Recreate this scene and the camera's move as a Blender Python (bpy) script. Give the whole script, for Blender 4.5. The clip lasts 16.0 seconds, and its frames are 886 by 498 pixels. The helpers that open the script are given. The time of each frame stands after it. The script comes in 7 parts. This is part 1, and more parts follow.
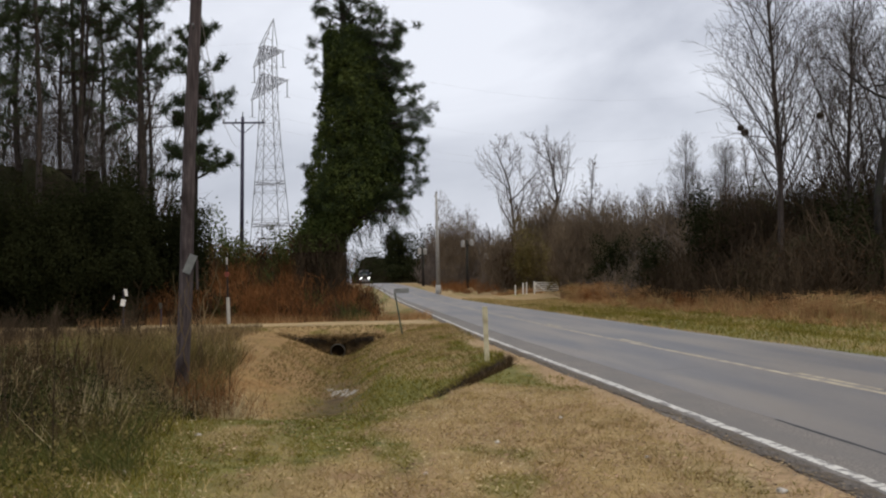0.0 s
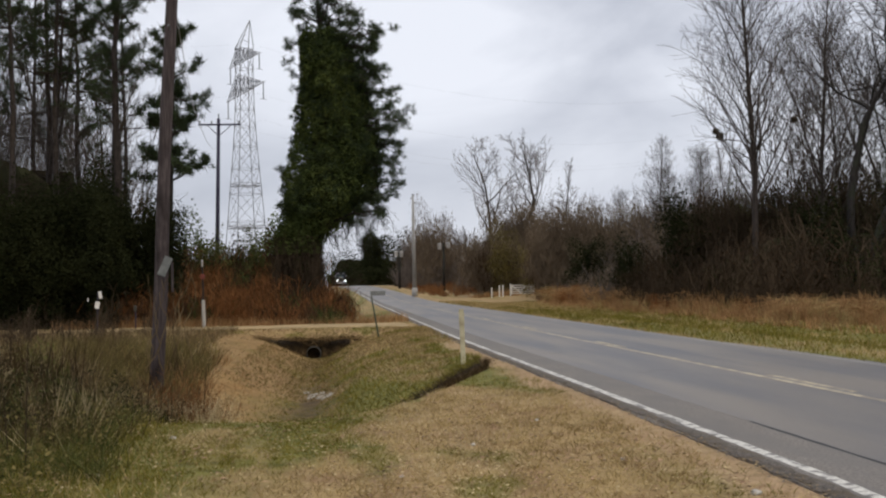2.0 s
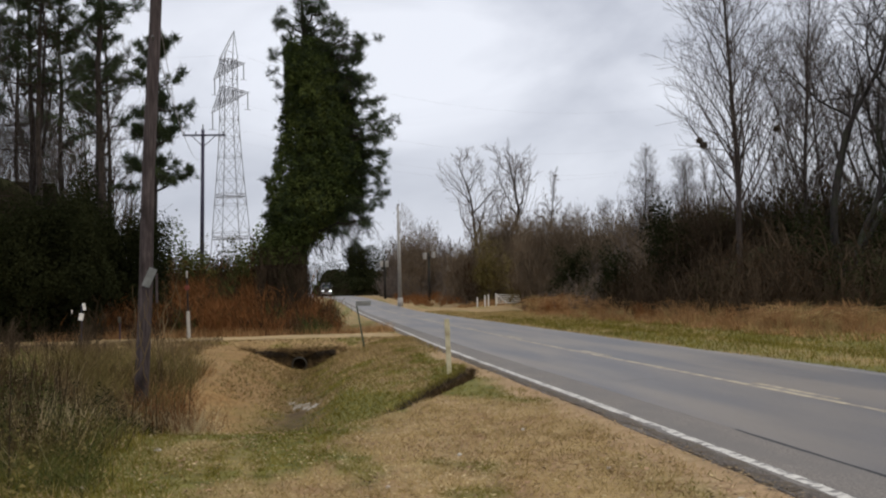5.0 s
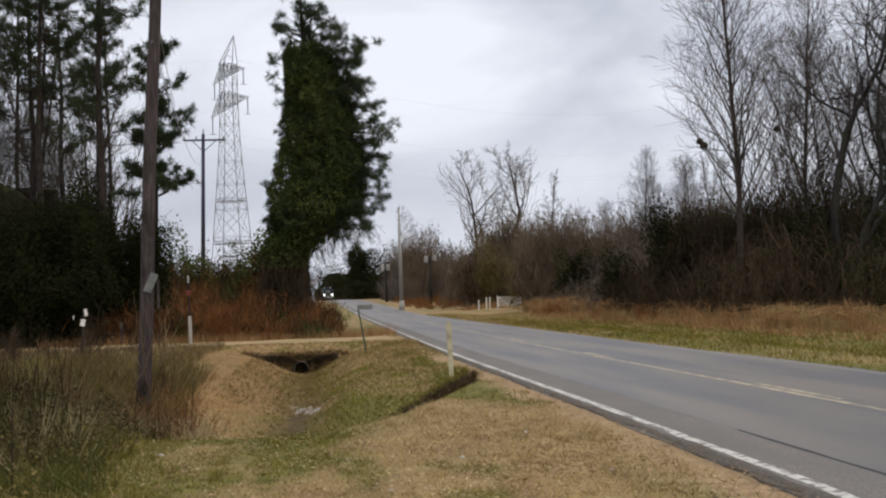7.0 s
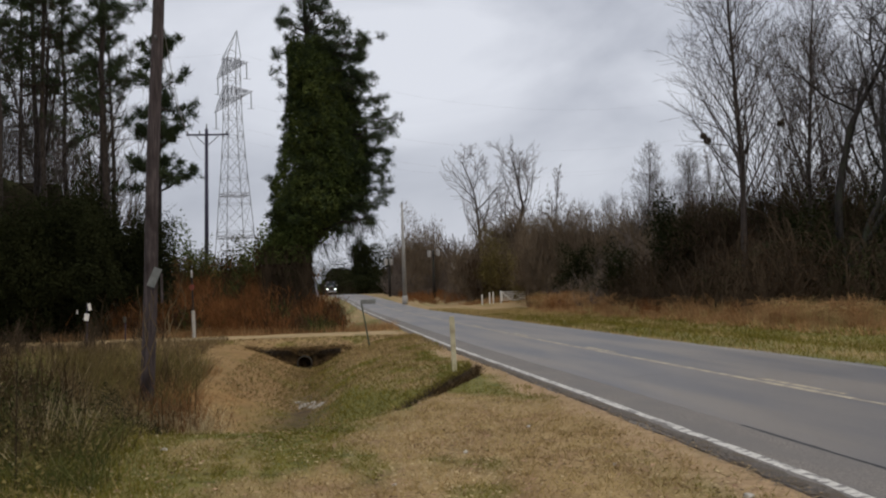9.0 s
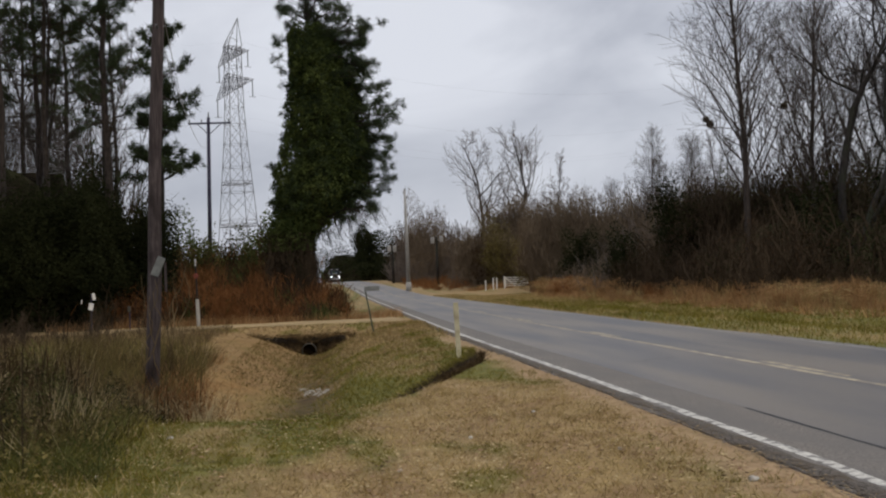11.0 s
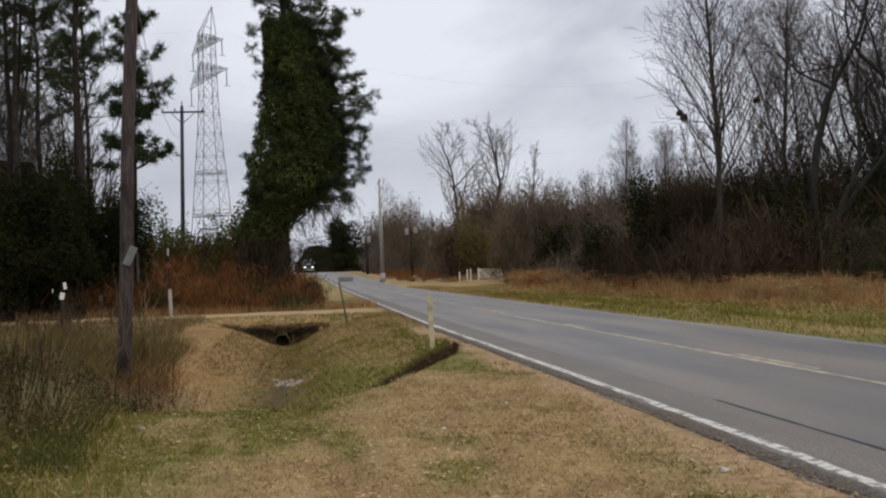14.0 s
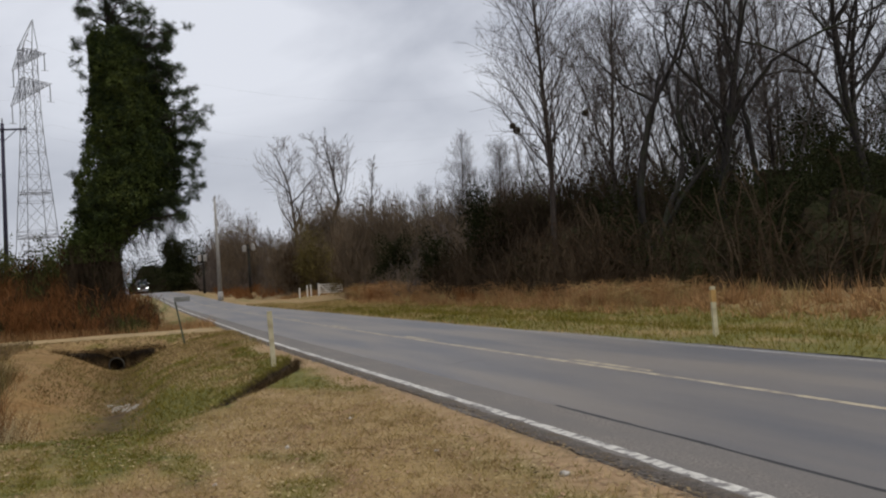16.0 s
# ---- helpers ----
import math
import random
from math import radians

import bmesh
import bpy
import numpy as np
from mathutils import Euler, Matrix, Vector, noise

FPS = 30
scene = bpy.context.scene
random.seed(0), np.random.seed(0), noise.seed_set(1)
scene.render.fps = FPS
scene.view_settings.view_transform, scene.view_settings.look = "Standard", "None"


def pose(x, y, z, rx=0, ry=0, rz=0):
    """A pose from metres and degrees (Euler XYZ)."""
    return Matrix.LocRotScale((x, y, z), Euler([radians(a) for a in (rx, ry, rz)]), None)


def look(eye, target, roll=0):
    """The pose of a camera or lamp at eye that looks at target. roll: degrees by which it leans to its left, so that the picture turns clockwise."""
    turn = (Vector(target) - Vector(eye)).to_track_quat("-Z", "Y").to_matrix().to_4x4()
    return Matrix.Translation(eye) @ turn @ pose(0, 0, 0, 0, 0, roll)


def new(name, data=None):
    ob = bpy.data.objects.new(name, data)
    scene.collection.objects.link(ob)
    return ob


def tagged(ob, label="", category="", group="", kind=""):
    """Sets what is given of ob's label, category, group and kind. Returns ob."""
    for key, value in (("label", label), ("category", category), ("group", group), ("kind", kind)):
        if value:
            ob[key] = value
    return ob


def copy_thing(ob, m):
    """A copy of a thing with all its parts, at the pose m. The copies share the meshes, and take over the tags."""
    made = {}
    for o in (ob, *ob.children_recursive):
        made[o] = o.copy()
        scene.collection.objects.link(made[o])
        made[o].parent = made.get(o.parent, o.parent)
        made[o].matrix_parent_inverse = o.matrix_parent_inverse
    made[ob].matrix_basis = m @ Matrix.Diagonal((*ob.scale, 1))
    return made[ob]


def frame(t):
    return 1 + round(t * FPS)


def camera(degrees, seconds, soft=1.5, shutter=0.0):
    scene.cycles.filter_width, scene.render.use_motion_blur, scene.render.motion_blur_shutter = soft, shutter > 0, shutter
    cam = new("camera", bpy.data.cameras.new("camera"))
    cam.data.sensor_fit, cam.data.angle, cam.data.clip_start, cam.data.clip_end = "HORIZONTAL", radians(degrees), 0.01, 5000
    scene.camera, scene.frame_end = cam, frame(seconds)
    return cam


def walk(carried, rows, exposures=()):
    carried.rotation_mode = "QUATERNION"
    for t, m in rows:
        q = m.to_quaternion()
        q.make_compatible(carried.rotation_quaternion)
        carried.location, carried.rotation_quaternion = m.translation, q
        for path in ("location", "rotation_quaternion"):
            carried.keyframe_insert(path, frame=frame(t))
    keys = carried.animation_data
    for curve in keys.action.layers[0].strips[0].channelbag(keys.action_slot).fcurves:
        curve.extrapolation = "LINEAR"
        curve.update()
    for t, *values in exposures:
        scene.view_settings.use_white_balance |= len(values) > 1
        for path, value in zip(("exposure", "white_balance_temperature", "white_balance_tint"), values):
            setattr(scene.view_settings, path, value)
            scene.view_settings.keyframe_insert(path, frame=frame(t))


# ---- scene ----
cam = camera(44.0, 16.0, soft=2.15)
EYE = (0.0, 0.0, 1.65)
TURNS = [  # seconds, tilt, lean, heading
    (0.0, 91.84, 1.13, -4.10), (0.5, 91.86, 0.95, -4.26), (1.0, 91.70, 0.92, -4.47), (1.5, 91.78, 0.71, -4.93),
    (2.0, 91.95, 1.09, -5.33), (2.5, 91.95, 1.24, -5.45), (3.0, 92.02, 1.12, -5.55), (3.5, 91.89, 1.01, -5.69),
    (4.0, 92.18, 1.14, -5.88), (6.5, 92.54, 1.56, -6.18), (7.0, 92.60, 1.85, -6.01), (7.5, 92.69, 2.06, -5.73),
    (8.0, 92.66, 1.85, -5.84), (8.5, 92.57, 1.78, -5.88), (9.0, 92.33, 1.81, -5.84), (11.5, 91.57, 2.48, -5.69),
    (12.0, 91.56, 2.46, -5.81), (12.5, 91.14, 2.26, -6.02), (13.0, 91.02, 2.28, -6.12), (13.5, 91.04, 1.93, -6.70),
    (14.0, 91.11, 2.03, -7.01), (14.5, 91.05, 2.01, -7.59), (15.0, 91.13, 2.44, -7.92), (15.5, 91.28, 2.58, -10.21),
    (16.0, 91.43, 3.73, -15.35)]
walk(cam, [(t, pose(*EYE, rx, ry, rz)) for t, rx, ry, rz in TURNS], exposures=[(0.0, 0.15), (4.0, 0.14), (6.5, 0.19), (7.0, 0.19), (7.5, -0.08), (9.0, -0.09), (11.5, -0.13), (12.5, -0.16), (13.0, -0.14), (13.5, 0.03), (14.5, 0.05), (15.0, 0.0), (16.0, -0.06)])

# ---- sky and sun: a bright overcast winter day ----
world = bpy.data.worlds.new("overcast_sky")
scene.world = world
world.use_nodes = True
wn, wl = world.node_tree.nodes, world.node_tree.links
wn.clear()
w_out = wn.new("ShaderNodeOutputWorld")
w_bg = wn.new("ShaderNodeBackground")
w_sky = wn.new("ShaderNodeTexSky")
w_sky.sky_type = "NISHITA"
w_sky.sun_disc = False
w_sky.sun_elevation, w_sky.sun_rotation = radians(65), radians(150)
w_sky.air_density, w_sky.dust_density = 1.0, 2.0
w_co = wn.new("ShaderNodeTexCoord")
w_map = wn.new("ShaderNodeMapping")
w_map.inputs["Scale"].default_value = (1.0, 1.0, 2.3)
w_n1 = wn.new("ShaderNodeTexNoise")
w_n1.inputs["Scale"].default_value = 3.0
w_n1.inputs["Detail"].default_value = 7
w_n1.inputs["Roughness"].default_value = 0.5
w_n1.inputs["Distortion"].default_value = 0.5
w_ramp = wn.new("ShaderNodeValToRGB")
w_ramp.color_ramp.elements[0].position, w_ramp.color_ramp.elements[0].color = 0.33, (4.8, 5.05, 5.8, 1)
w_ramp.color_ramp.elements[1].position, w_ramp.color_ramp.elements[1].color = 0.64, (8.05, 8.3, 9.05, 1)
w_mix = wn.new("ShaderNodeMix")
w_mix.data_type = "RGBA"
w_mix.inputs["Factor"].default_value = 0.93
wl.new(w_co.outputs["Generated"], w_map.inputs["Vector"])
wl.new(w_map.outputs["Vector"], w_n1.inputs["Vector"])
wl.new(w_n1.outputs["Fac"], w_ramp.inputs["Fac"])
wl.new(w_sky.outputs["Color"], w_mix.inputs["A"])
wl.new(w_ramp.outputs["Color"], w_mix.inputs["B"])
wl.new(w_mix.outputs["Result"], w_bg.inputs["Color"])
w_bg.inputs["Strength"].default_value = 0.10
wl.new(w_bg.outputs["Background"], w_out.inputs["Surface"])

sun = new("sun", bpy.data.lights.new("sun", "SUN"))
sun.data.energy, sun.data.angle, sun.data.color = 1.25, radians(30), (1.0, 0.87, 0.68)
sun.matrix_world = look((0, 0, 60), (-14, 24, 0))


# ---- materials ----
def surface(name, dark, light, size=1.0, rough=0.9, bump=0.3, detail=8, third=None, third_size=0.2, third_cut=(0.5, 0.62),
            island=0.0, metal=0.0, per_object=0.0, stretch=(1, 1, 1), through_light=0.0, third_stretch=(1, 1, 1), gloss=None):
    """Two-colour noise at a real size (1/size metres), a second broad stain, fine relief."""
    m = bpy.data.materials.new(name)
    m.use_nodes = True
    nt, ln = m.node_tree.nodes, m.node_tree.links
    bsdf = nt["Principled BSDF"]
    bsdf.inputs["Roughness"].default_value = rough
    bsdf.inputs["Metallic"].default_value = metal
    bsdf.inputs["Specular IOR Level"].default_value = gloss if gloss is not None else (0.05 if through_light or island else 0.25)
    co = nt.new("ShaderNodeTexCoord")
    mp = nt.new("ShaderNodeMapping")
    mp.inputs["Scale"].default_value = stretch
    ln.new(co.outputs["Object"], mp.inputs["Vector"])
    n1 = nt.new("ShaderNodeTexNoise")
    n1.inputs["Scale"].default_value, n1.inputs["Detail"].default_value, n1.inputs["Roughness"].default_value = size, detail, 0.65
    ln.new(mp.outputs["Vector"], n1.inputs["Vector"])
    rp = nt.new("ShaderNodeValToRGB")
    rp.color_ramp.elements[0].position, rp.color_ramp.elements[0].color = 0.32, (*dark, 1)
    rp.color_ramp.elements[1].position, rp.color_ramp.elements[1].color = 0.68, (*light, 1)
    ln.new(n1.outputs["Fac"], rp.inputs["Fac"])
    col = rp.outputs["Color"]
    if third:
        n2 = nt.new("ShaderNodeTexNoise")
        n2.inputs["Scale"].default_value, n2.inputs["Detail"].default_value = third_size, 5
        mp2 = nt.new("ShaderNodeMapping")
        mp2.inputs["Scale"].default_value = third_stretch
        ln.new(co.outputs["Object"], mp2.inputs["Vector"])
        ln.new(mp2.outputs["Vector"], n2.inputs["Vector"])
        r2 = nt.new("ShaderNodeValToRGB")
        r2.color_ramp.elements[0].position, r2.color_ramp.elements[1].position = third_cut
        ln.new(n2.outputs["Fac"], r2.inputs["Fac"])
        mx = nt.new("ShaderNodeMix")
        mx.data_type = "RGBA"
        ln.new(r2.outputs["Color"], mx.inputs["Factor"])
        ln.new(col, mx.inputs["A"])
        mx.inputs["B"].default_value = (*third, 1)
        col = mx.outputs["Result"]
    if island or per_object:
        hv = nt.new("ShaderNodeHueSaturation")
        src = nt.new("ShaderNodeNewGeometry").outputs["Random Per Island"] if island else nt.new("ShaderNodeObjectInfo").outputs["Random"]
        mr = nt.new("ShaderNodeMapRange")
        amount = island or per_object
        mr.inputs["To Min"].default_value, mr.inputs["To Max"].default_value = 1 - amount, 1 + amount
        ln.new(src, mr.inputs["Value"])
        ln.new(mr.outputs["Result"], hv.inputs["Value"])
        ln.new(col, hv.inputs["Color"])
        col = hv.outputs["Color"]
    ln.new(col, bsdf.inputs["Base Color"])
    if bump:
        bp = nt.new("ShaderNodeBump")
        bp.inputs["Strength"].default_value, bp.inputs["Distance"].default_value = bump, 0.02
        ln.new(n1.outputs["Fac"], bp.inputs["Height"])
        ln.new(bp.outputs["Normal"], bsdf.inputs["Normal"])
    if through_light:
        tr = nt.new("ShaderNodeBsdfTranslucent")
        ln.new(col, tr.inputs["Color"])
        ms = nt.new("ShaderNodeMixShader")
        ms.inputs["Fac"].default_value = through_light
        ln.new(bsdf.outputs["BSDF"], ms.inputs[1])
        ln.new(tr.outputs["BSDF"], ms.inputs[2])
        ln.new(ms.outputs["Shader"], nt["Material Output"].inputs["Surface"])
    return m


M_ground = surface("dry_turf", (0.22, 0.15, 0.066), (0.43, 0.312, 0.145), 11, bump=0.6, third=(0.255, 0.165, 0.082), third_size=1.6, third_cut=(0.42, 0.66))
M_asphalt = surface("asphalt", (0.137, 0.121, 0.105), (0.222, 0.196, 0.168), 60, rough=0.5, bump=0.25, third=(0.1, 0.099, 0.106), third_size=0.9, third_cut=(0.38, 0.64), stretch=(1, 0.5, 1), third_stretch=(1, 0.1, 1), gloss=0.5)
M_grit = surface("dark_gravel", (0.05, 0.045, 0.04), (0.215, 0.19, 0.168), 45, rough=0.9, bump=0.9, third=(0.13, 0.105, 0.08), third_size=4, third_cut=(0.45, 0.6))
M_edge = surface("coarse_asphalt", (0.075, 0.07, 0.066), (0.30, 0.275, 0.25), 38, rough=0.85, bump=0.6, third=(0.165, 0.155, 0.147), third_size=1.8, third_cut=(0.40, 0.6), third_stretch=(1, 0.3, 1))
M_crack = surface("tar_seam", (0.02, 0.02, 0.021), (0.045, 0.045, 0.047), 20, rough=0.6, bump=0.2)
M_white = surface("white_road_paint", (0.42, 0.41, 0.38), (0.72, 0.71, 0.66), 18, rough=0.7, bump=0.3, third=(0.2, 0.19, 0.185), third_size=7, third_cut=(0.50, 0.58))
M_yellow = surface("yellow_road_paint", (0.36, 0.31, 0.225), (0.52, 0.455, 0.33), 14, rough=0.7, bump=0.3, third=(0.235, 0.212, 0.18), third_size=2.4, third_cut=(0.46, 0.62))
M_dirt = surface("sandy_dirt", (0.3, 0.215, 0.105), (0.48, 0.36, 0.2), 6, bump=0.5, third=(0.25, 0.19, 0.1), third_size=0.7)
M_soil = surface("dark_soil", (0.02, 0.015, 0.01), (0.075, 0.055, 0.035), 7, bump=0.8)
M_bark = surface("grey_brown_bark", (0.035, 0.03, 0.026), (0.115, 0.1, 0.088), 8, bump=0.7, stretch=(1, 1, 0.2), per_object=0.2)
M_pinebark = surface("pine_bark", (0.018, 0.014, 0.012), (0.065, 0.051, 0.043), 10, bump=0.8, stretch=(1, 1, 0.3), per_object=0.2)
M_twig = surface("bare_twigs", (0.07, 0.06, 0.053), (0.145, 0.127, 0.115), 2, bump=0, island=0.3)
# twigs for distant growth, aerial haze mixed into the base colour
M_fartwig = surface("hazed_far_twigs", (0.095, 0.078, 0.067), (0.165, 0.138, 0.12), 0.3, bump=0, island=0.3)
M_needle = surface("pine_needles", (0.025, 0.038, 0.02), (0.066, 0.086, 0.04), 0.6, rough=0.75, bump=0, island=0.25, through_light=0.2)
M_ivy = surface("vine_leaves", (0.043, 0.064, 0.02), (0.122, 0.148, 0.045), 0.45, rough=0.75, bump=0, island=0.22, through_light=0.25)
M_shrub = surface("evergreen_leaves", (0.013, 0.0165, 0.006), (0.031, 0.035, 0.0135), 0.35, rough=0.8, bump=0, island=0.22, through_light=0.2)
M_brush = surface("brown_brush", (0.03, 0.0225, 0.0145), (0.08, 0.058, 0.038), 0.25, bump=0, island=0.22)
# near-black filler colour that stands for shade deep inside growth
M_thicket_shade = surface("thicket_shade_mass", (0.016, 0.014, 0.009), (0.045, 0.036, 0.024), 2.2, bump=1.0, third=(0.04, 0.042, 0.022), third_size=0.3, gloss=0.02)
M_sedge = surface("tawny_sedge", (0.24, 0.135, 0.058), (0.46, 0.29, 0.145), 0.7, bump=0, island=0.35, through_light=0.3)
M_rust = surface("rusty_brush", (0.12, 0.052, 0.02), (0.29, 0.135, 0.052), 0.5, bump=0, island=0.25, through_light=0.25)
M_dry = surface("dry_grass_blades", (0.27, 0.197, 0.084), (0.5, 0.388, 0.187), 0.6, bump=0, island=0.3, through_light=0.25)
M_green = surface("green_grass_blades", (0.11, 0.1, 0.017), (0.245, 0.205, 0.045), 0.6, bump=0, island=0.3, through_light=0.3)
# next two: distant treetops and brush, lightened to carry haze
M_mist = surface("haze_paled_treetops", (0.13, 0.118, 0.112), (0.2, 0.183, 0.172), 0.3, bump=0, island=0.18, through_light=0.15)
M_haze = surface("hazed_brown_twigs", (0.10, 0.075, 0.052), (0.20, 0.155, 0.108), 0.22, bump=0, island=0.15, through_light=0.15)
M_pale = surface("bleached_straw", (0.36, 0.282, 0.155), (0.62, 0.51, 0.315), 0.6, bump=0, island=0.35, through_light=0.25)
M_rank = surface("rank_green_leaves", (0.045, 0.056, 0.017), (0.13, 0.132, 0.042), 0.6, bump=0, island=0.4, through_light=0.25)
M_umber = surface("umber_dead_stems", (0.028, 0.019, 0.01), (0.095, 0.062, 0.03), 0.5, bump=0, island=0.3, through_light=0.15)
M_drier = surface("brown_dead_grass", (0.19, 0.124, 0.056), (0.34, 0.235, 0.115), 0.6, bump=0, island=0.25, through_light=0.25)
M_olive = surface("olive_dead_grass", (0.095, 0.08, 0.027), (0.215, 0.172, 0.068), 0.7, bump=0, island=0.3, through_light=0.25)
M_weed = surface("grey_weed_stems", (0.06, 0.041, 0.02), (0.27, 0.2, 0.11), 0.8, bump=0, island=0.4, through_light=0.2)
M_pole = surface("weathered_pole_wood", (0.028, 0.021, 0.021), (0.118, 0.093, 0.091), 5, bump=0.6, stretch=(5, 5, 0.35), third=(0.025, 0.018, 0.017), third_size=1.4, third_cut=(0.5, 0.64), third_stretch=(1, 1, 0.7))
M_pole_dark = surface("creosoted_pole_wood", (0.028, 0.027, 0.046), (0.068, 0.064, 0.1), 6, bump=0.4, stretch=(3, 3, 0.25))
M_steel = surface("galvanised_steel", (0.15, 0.155, 0.17), (0.28, 0.29, 0.31), 1.5, rough=0.55, bump=0.1, metal=0.5)
M_conc = surface("stained_concrete", (0.03, 0.027, 0.022), (0.085, 0.078, 0.066), 9, bump=0.4, third=(0.055, 0.05, 0.036), third_size=2)
M_black = surface("matt_black_rubber", (0.012, 0.012, 0.013), (0.03, 0.03, 0.031), 12, rough=0.8, bump=0.2)
M_post = surface("pale_yellow_post_paint", (0.44, 0.39, 0.24), (0.62, 0.57, 0.40), 8, rough=0.7, bump=0.2, third=(0.36, 0.31, 0.2), third_size=4)
M_post_top = surface("amber_band_paint", (0.38, 0.22, 0.07), (0.5, 0.32, 0.12), 9, rough=0.6, bump=0.1)
M_signsteel = surface("dull_sign_metal", (0.13, 0.135, 0.125), (0.25, 0.255, 0.24), 6, rough=0.5, bump=0.1, metal=0.3)
M_signpost = surface("dark_green_post_paint", (0.035, 0.05, 0.035), (0.08, 0.1, 0.07), 8, rough=0.6, bump=0.2)
M_whitepaint = surface("white_gate_paint", (0.62, 0.6, 0.56), (0.8, 0.79, 0.75), 5, rough=0.6, bump=0.1)
M_dullwhite = surface("grimy_white_plastic", (0.30, 0.29, 0.26), (0.46, 0.44, 0.4), 6, rough=0.7, bump=0.2)
M_palepole = surface("pale_concrete", (0.24, 0.23, 0.215), (0.38, 0.37, 0.35), 3, rough=0.8, bump=0.2)
M_red = surface("faded_red_plastic", (0.11, 0.03, 0.02), (0.2, 0.05, 0.032), 5, rough=0.6, bump=0.1)
M_foam = surface("pale_silt", (0.22, 0.2, 0.16), (0.44, 0.41, 0.36), 7, rough=0.7, bump=0.3)
M_navy = surface("black_truck_paint", (0.008, 0.008, 0.016), (0.018, 0.018, 0.03), 3, rough=0.28, bump=0.02)
M_bed = surface("dark_dump_body_paint", (0.01, 0.013, 0.014), (0.025, 0.03, 0.032), 3, rough=0.5, bump=0.1)
M_chrome = surface("dulled_chrome", (0.5, 0.5, 0.5), (0.65, 0.65, 0.65), 4, rough=0.25, bump=0.02, metal=0.9)
M_screen = surface("dark_windscreen_glass", (0.04, 0.055, 0.06), (0.07, 0.09, 0.1), 2, rough=0.08, bump=0)
M_mesh = surface("grille_mesh", (0.03, 0.026, 0.022), (0.08, 0.07, 0.06), 40, rough=0.6, bump=0.5, metal=0.4)
M_stone = surface("pale_stone", (0.4, 0.38, 0.34), (0.6, 0.57, 0.52), 12, bump=0.3, per_object=0.2)
M_deadleaf = surface("brown_dead_leaves", (0.034, 0.021, 0.012), (0.10, 0.06, 0.034), 0.3, bump=0, island=0.25, through_light=0.2)
M_darktwig = surface("dark_bare_twigs", (0.035, 0.031, 0.03), (0.08, 0.071, 0.066), 2, bump=0, island=0.25)
M_oakbark = surface("dark_furrowed_bark", (0.013, 0.011, 0.0105), (0.045, 0.039, 0.036), 9, bump=0.8, stretch=(1, 1, 0.25), third=(0.035, 0.042, 0.022), third_size=0.6, third_cut=(0.5, 0.7), per_object=0.15)
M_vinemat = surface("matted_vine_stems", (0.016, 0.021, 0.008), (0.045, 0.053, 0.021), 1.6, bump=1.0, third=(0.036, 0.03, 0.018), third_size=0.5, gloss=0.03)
M_canopy = surface("olive_brown_winter_leaves", (0.036, 0.033, 0.016), (0.1, 0.085, 0.042), 0.4, bump=0, island=0.3, through_light=0.3)
M_poplarbark = surface("brown_smooth_bark", (0.032, 0.025, 0.022), (0.092, 0.074, 0.064), 8, bump=0.5, stretch=(1, 1, 0.2), per_object=0.15)
M_leaf_litter = surface("fallen_leaves", (0.15, 0.088, 0.055), (0.38, 0.255, 0.165), 1.4, bump=0, island=0.4)


def lamp_material(name, colour, strength):
    m = bpy.data.materials.new(name)
    m.use_nodes = True
    b = m.node_tree.nodes["Principled BSDF"]
    b.inputs["Emission Color"].default_value = (*colour, 1)
    b.inputs["Emission Strength"].default_value = strength
    return m


M_headlight = lamp_material("lit_headlight", (1.0, 0.98, 0.92), 9.0)
M_lens = surface("cloudy_lamp_lens", (0.5, 0.5, 0.5), (0.68, 0.68, 0.68), 3, rough=0.3, bump=0)

# ---- mesh helpers ----
rng = np.random.default_rng(7)


def mesh_of(name, V, F, mat, smooth=False):
    """A mesh from arrays of vertices and equal-sided faces."""
    V, F = np.asarray(V, dtype=np.float32), np.asarray(F, dtype=np.int32)
    me = bpy.data.meshes.new(name)
    k = F.shape[1]
    me.vertices.add(len(V))
    me.vertices.foreach_set("co", V.ravel())
    me.loops.add(F.size)
    me.loops.foreach_set("vertex_index", F.ravel())
    me.polygons.add(len(F))
    me.polygons.foreach_set("loop_start", np.arange(0, F.size, k, dtype=np.int32))
    me.polygons.foreach_set("use_smooth", np.full(len(F), smooth))
    me.materials.append(mat)
    me.update(calc_edges=True)
    return me


def part_arrays(name, V, F, mat, parent=None, label="", smooth=False):
    ob = new(name, mesh_of(name, V, F, mat, smooth))
    if parent:
        ob.parent = parent
    if label:
        tagged(ob, label)
    return ob


def part(name, bm, mat, parent=None, label="", smooth=False):
    """Links a bmesh as one mesh object under a thing or a part."""
    me = bpy.data.meshes.new(name)
    for f in bm.faces:
        f.smooth = smooth
    bm.to_mesh(me)
    bm.free()
    me.materials.append(mat)
    ob = new(name, me)
    if parent:
        ob.parent = parent
    if label:
        tagged(ob, label)
    return ob


def thing(name, m, label, category, group="", kind=""):
    ob = tagged(new(name), label, category, group, kind)
    ob.matrix_world = m
    return ob


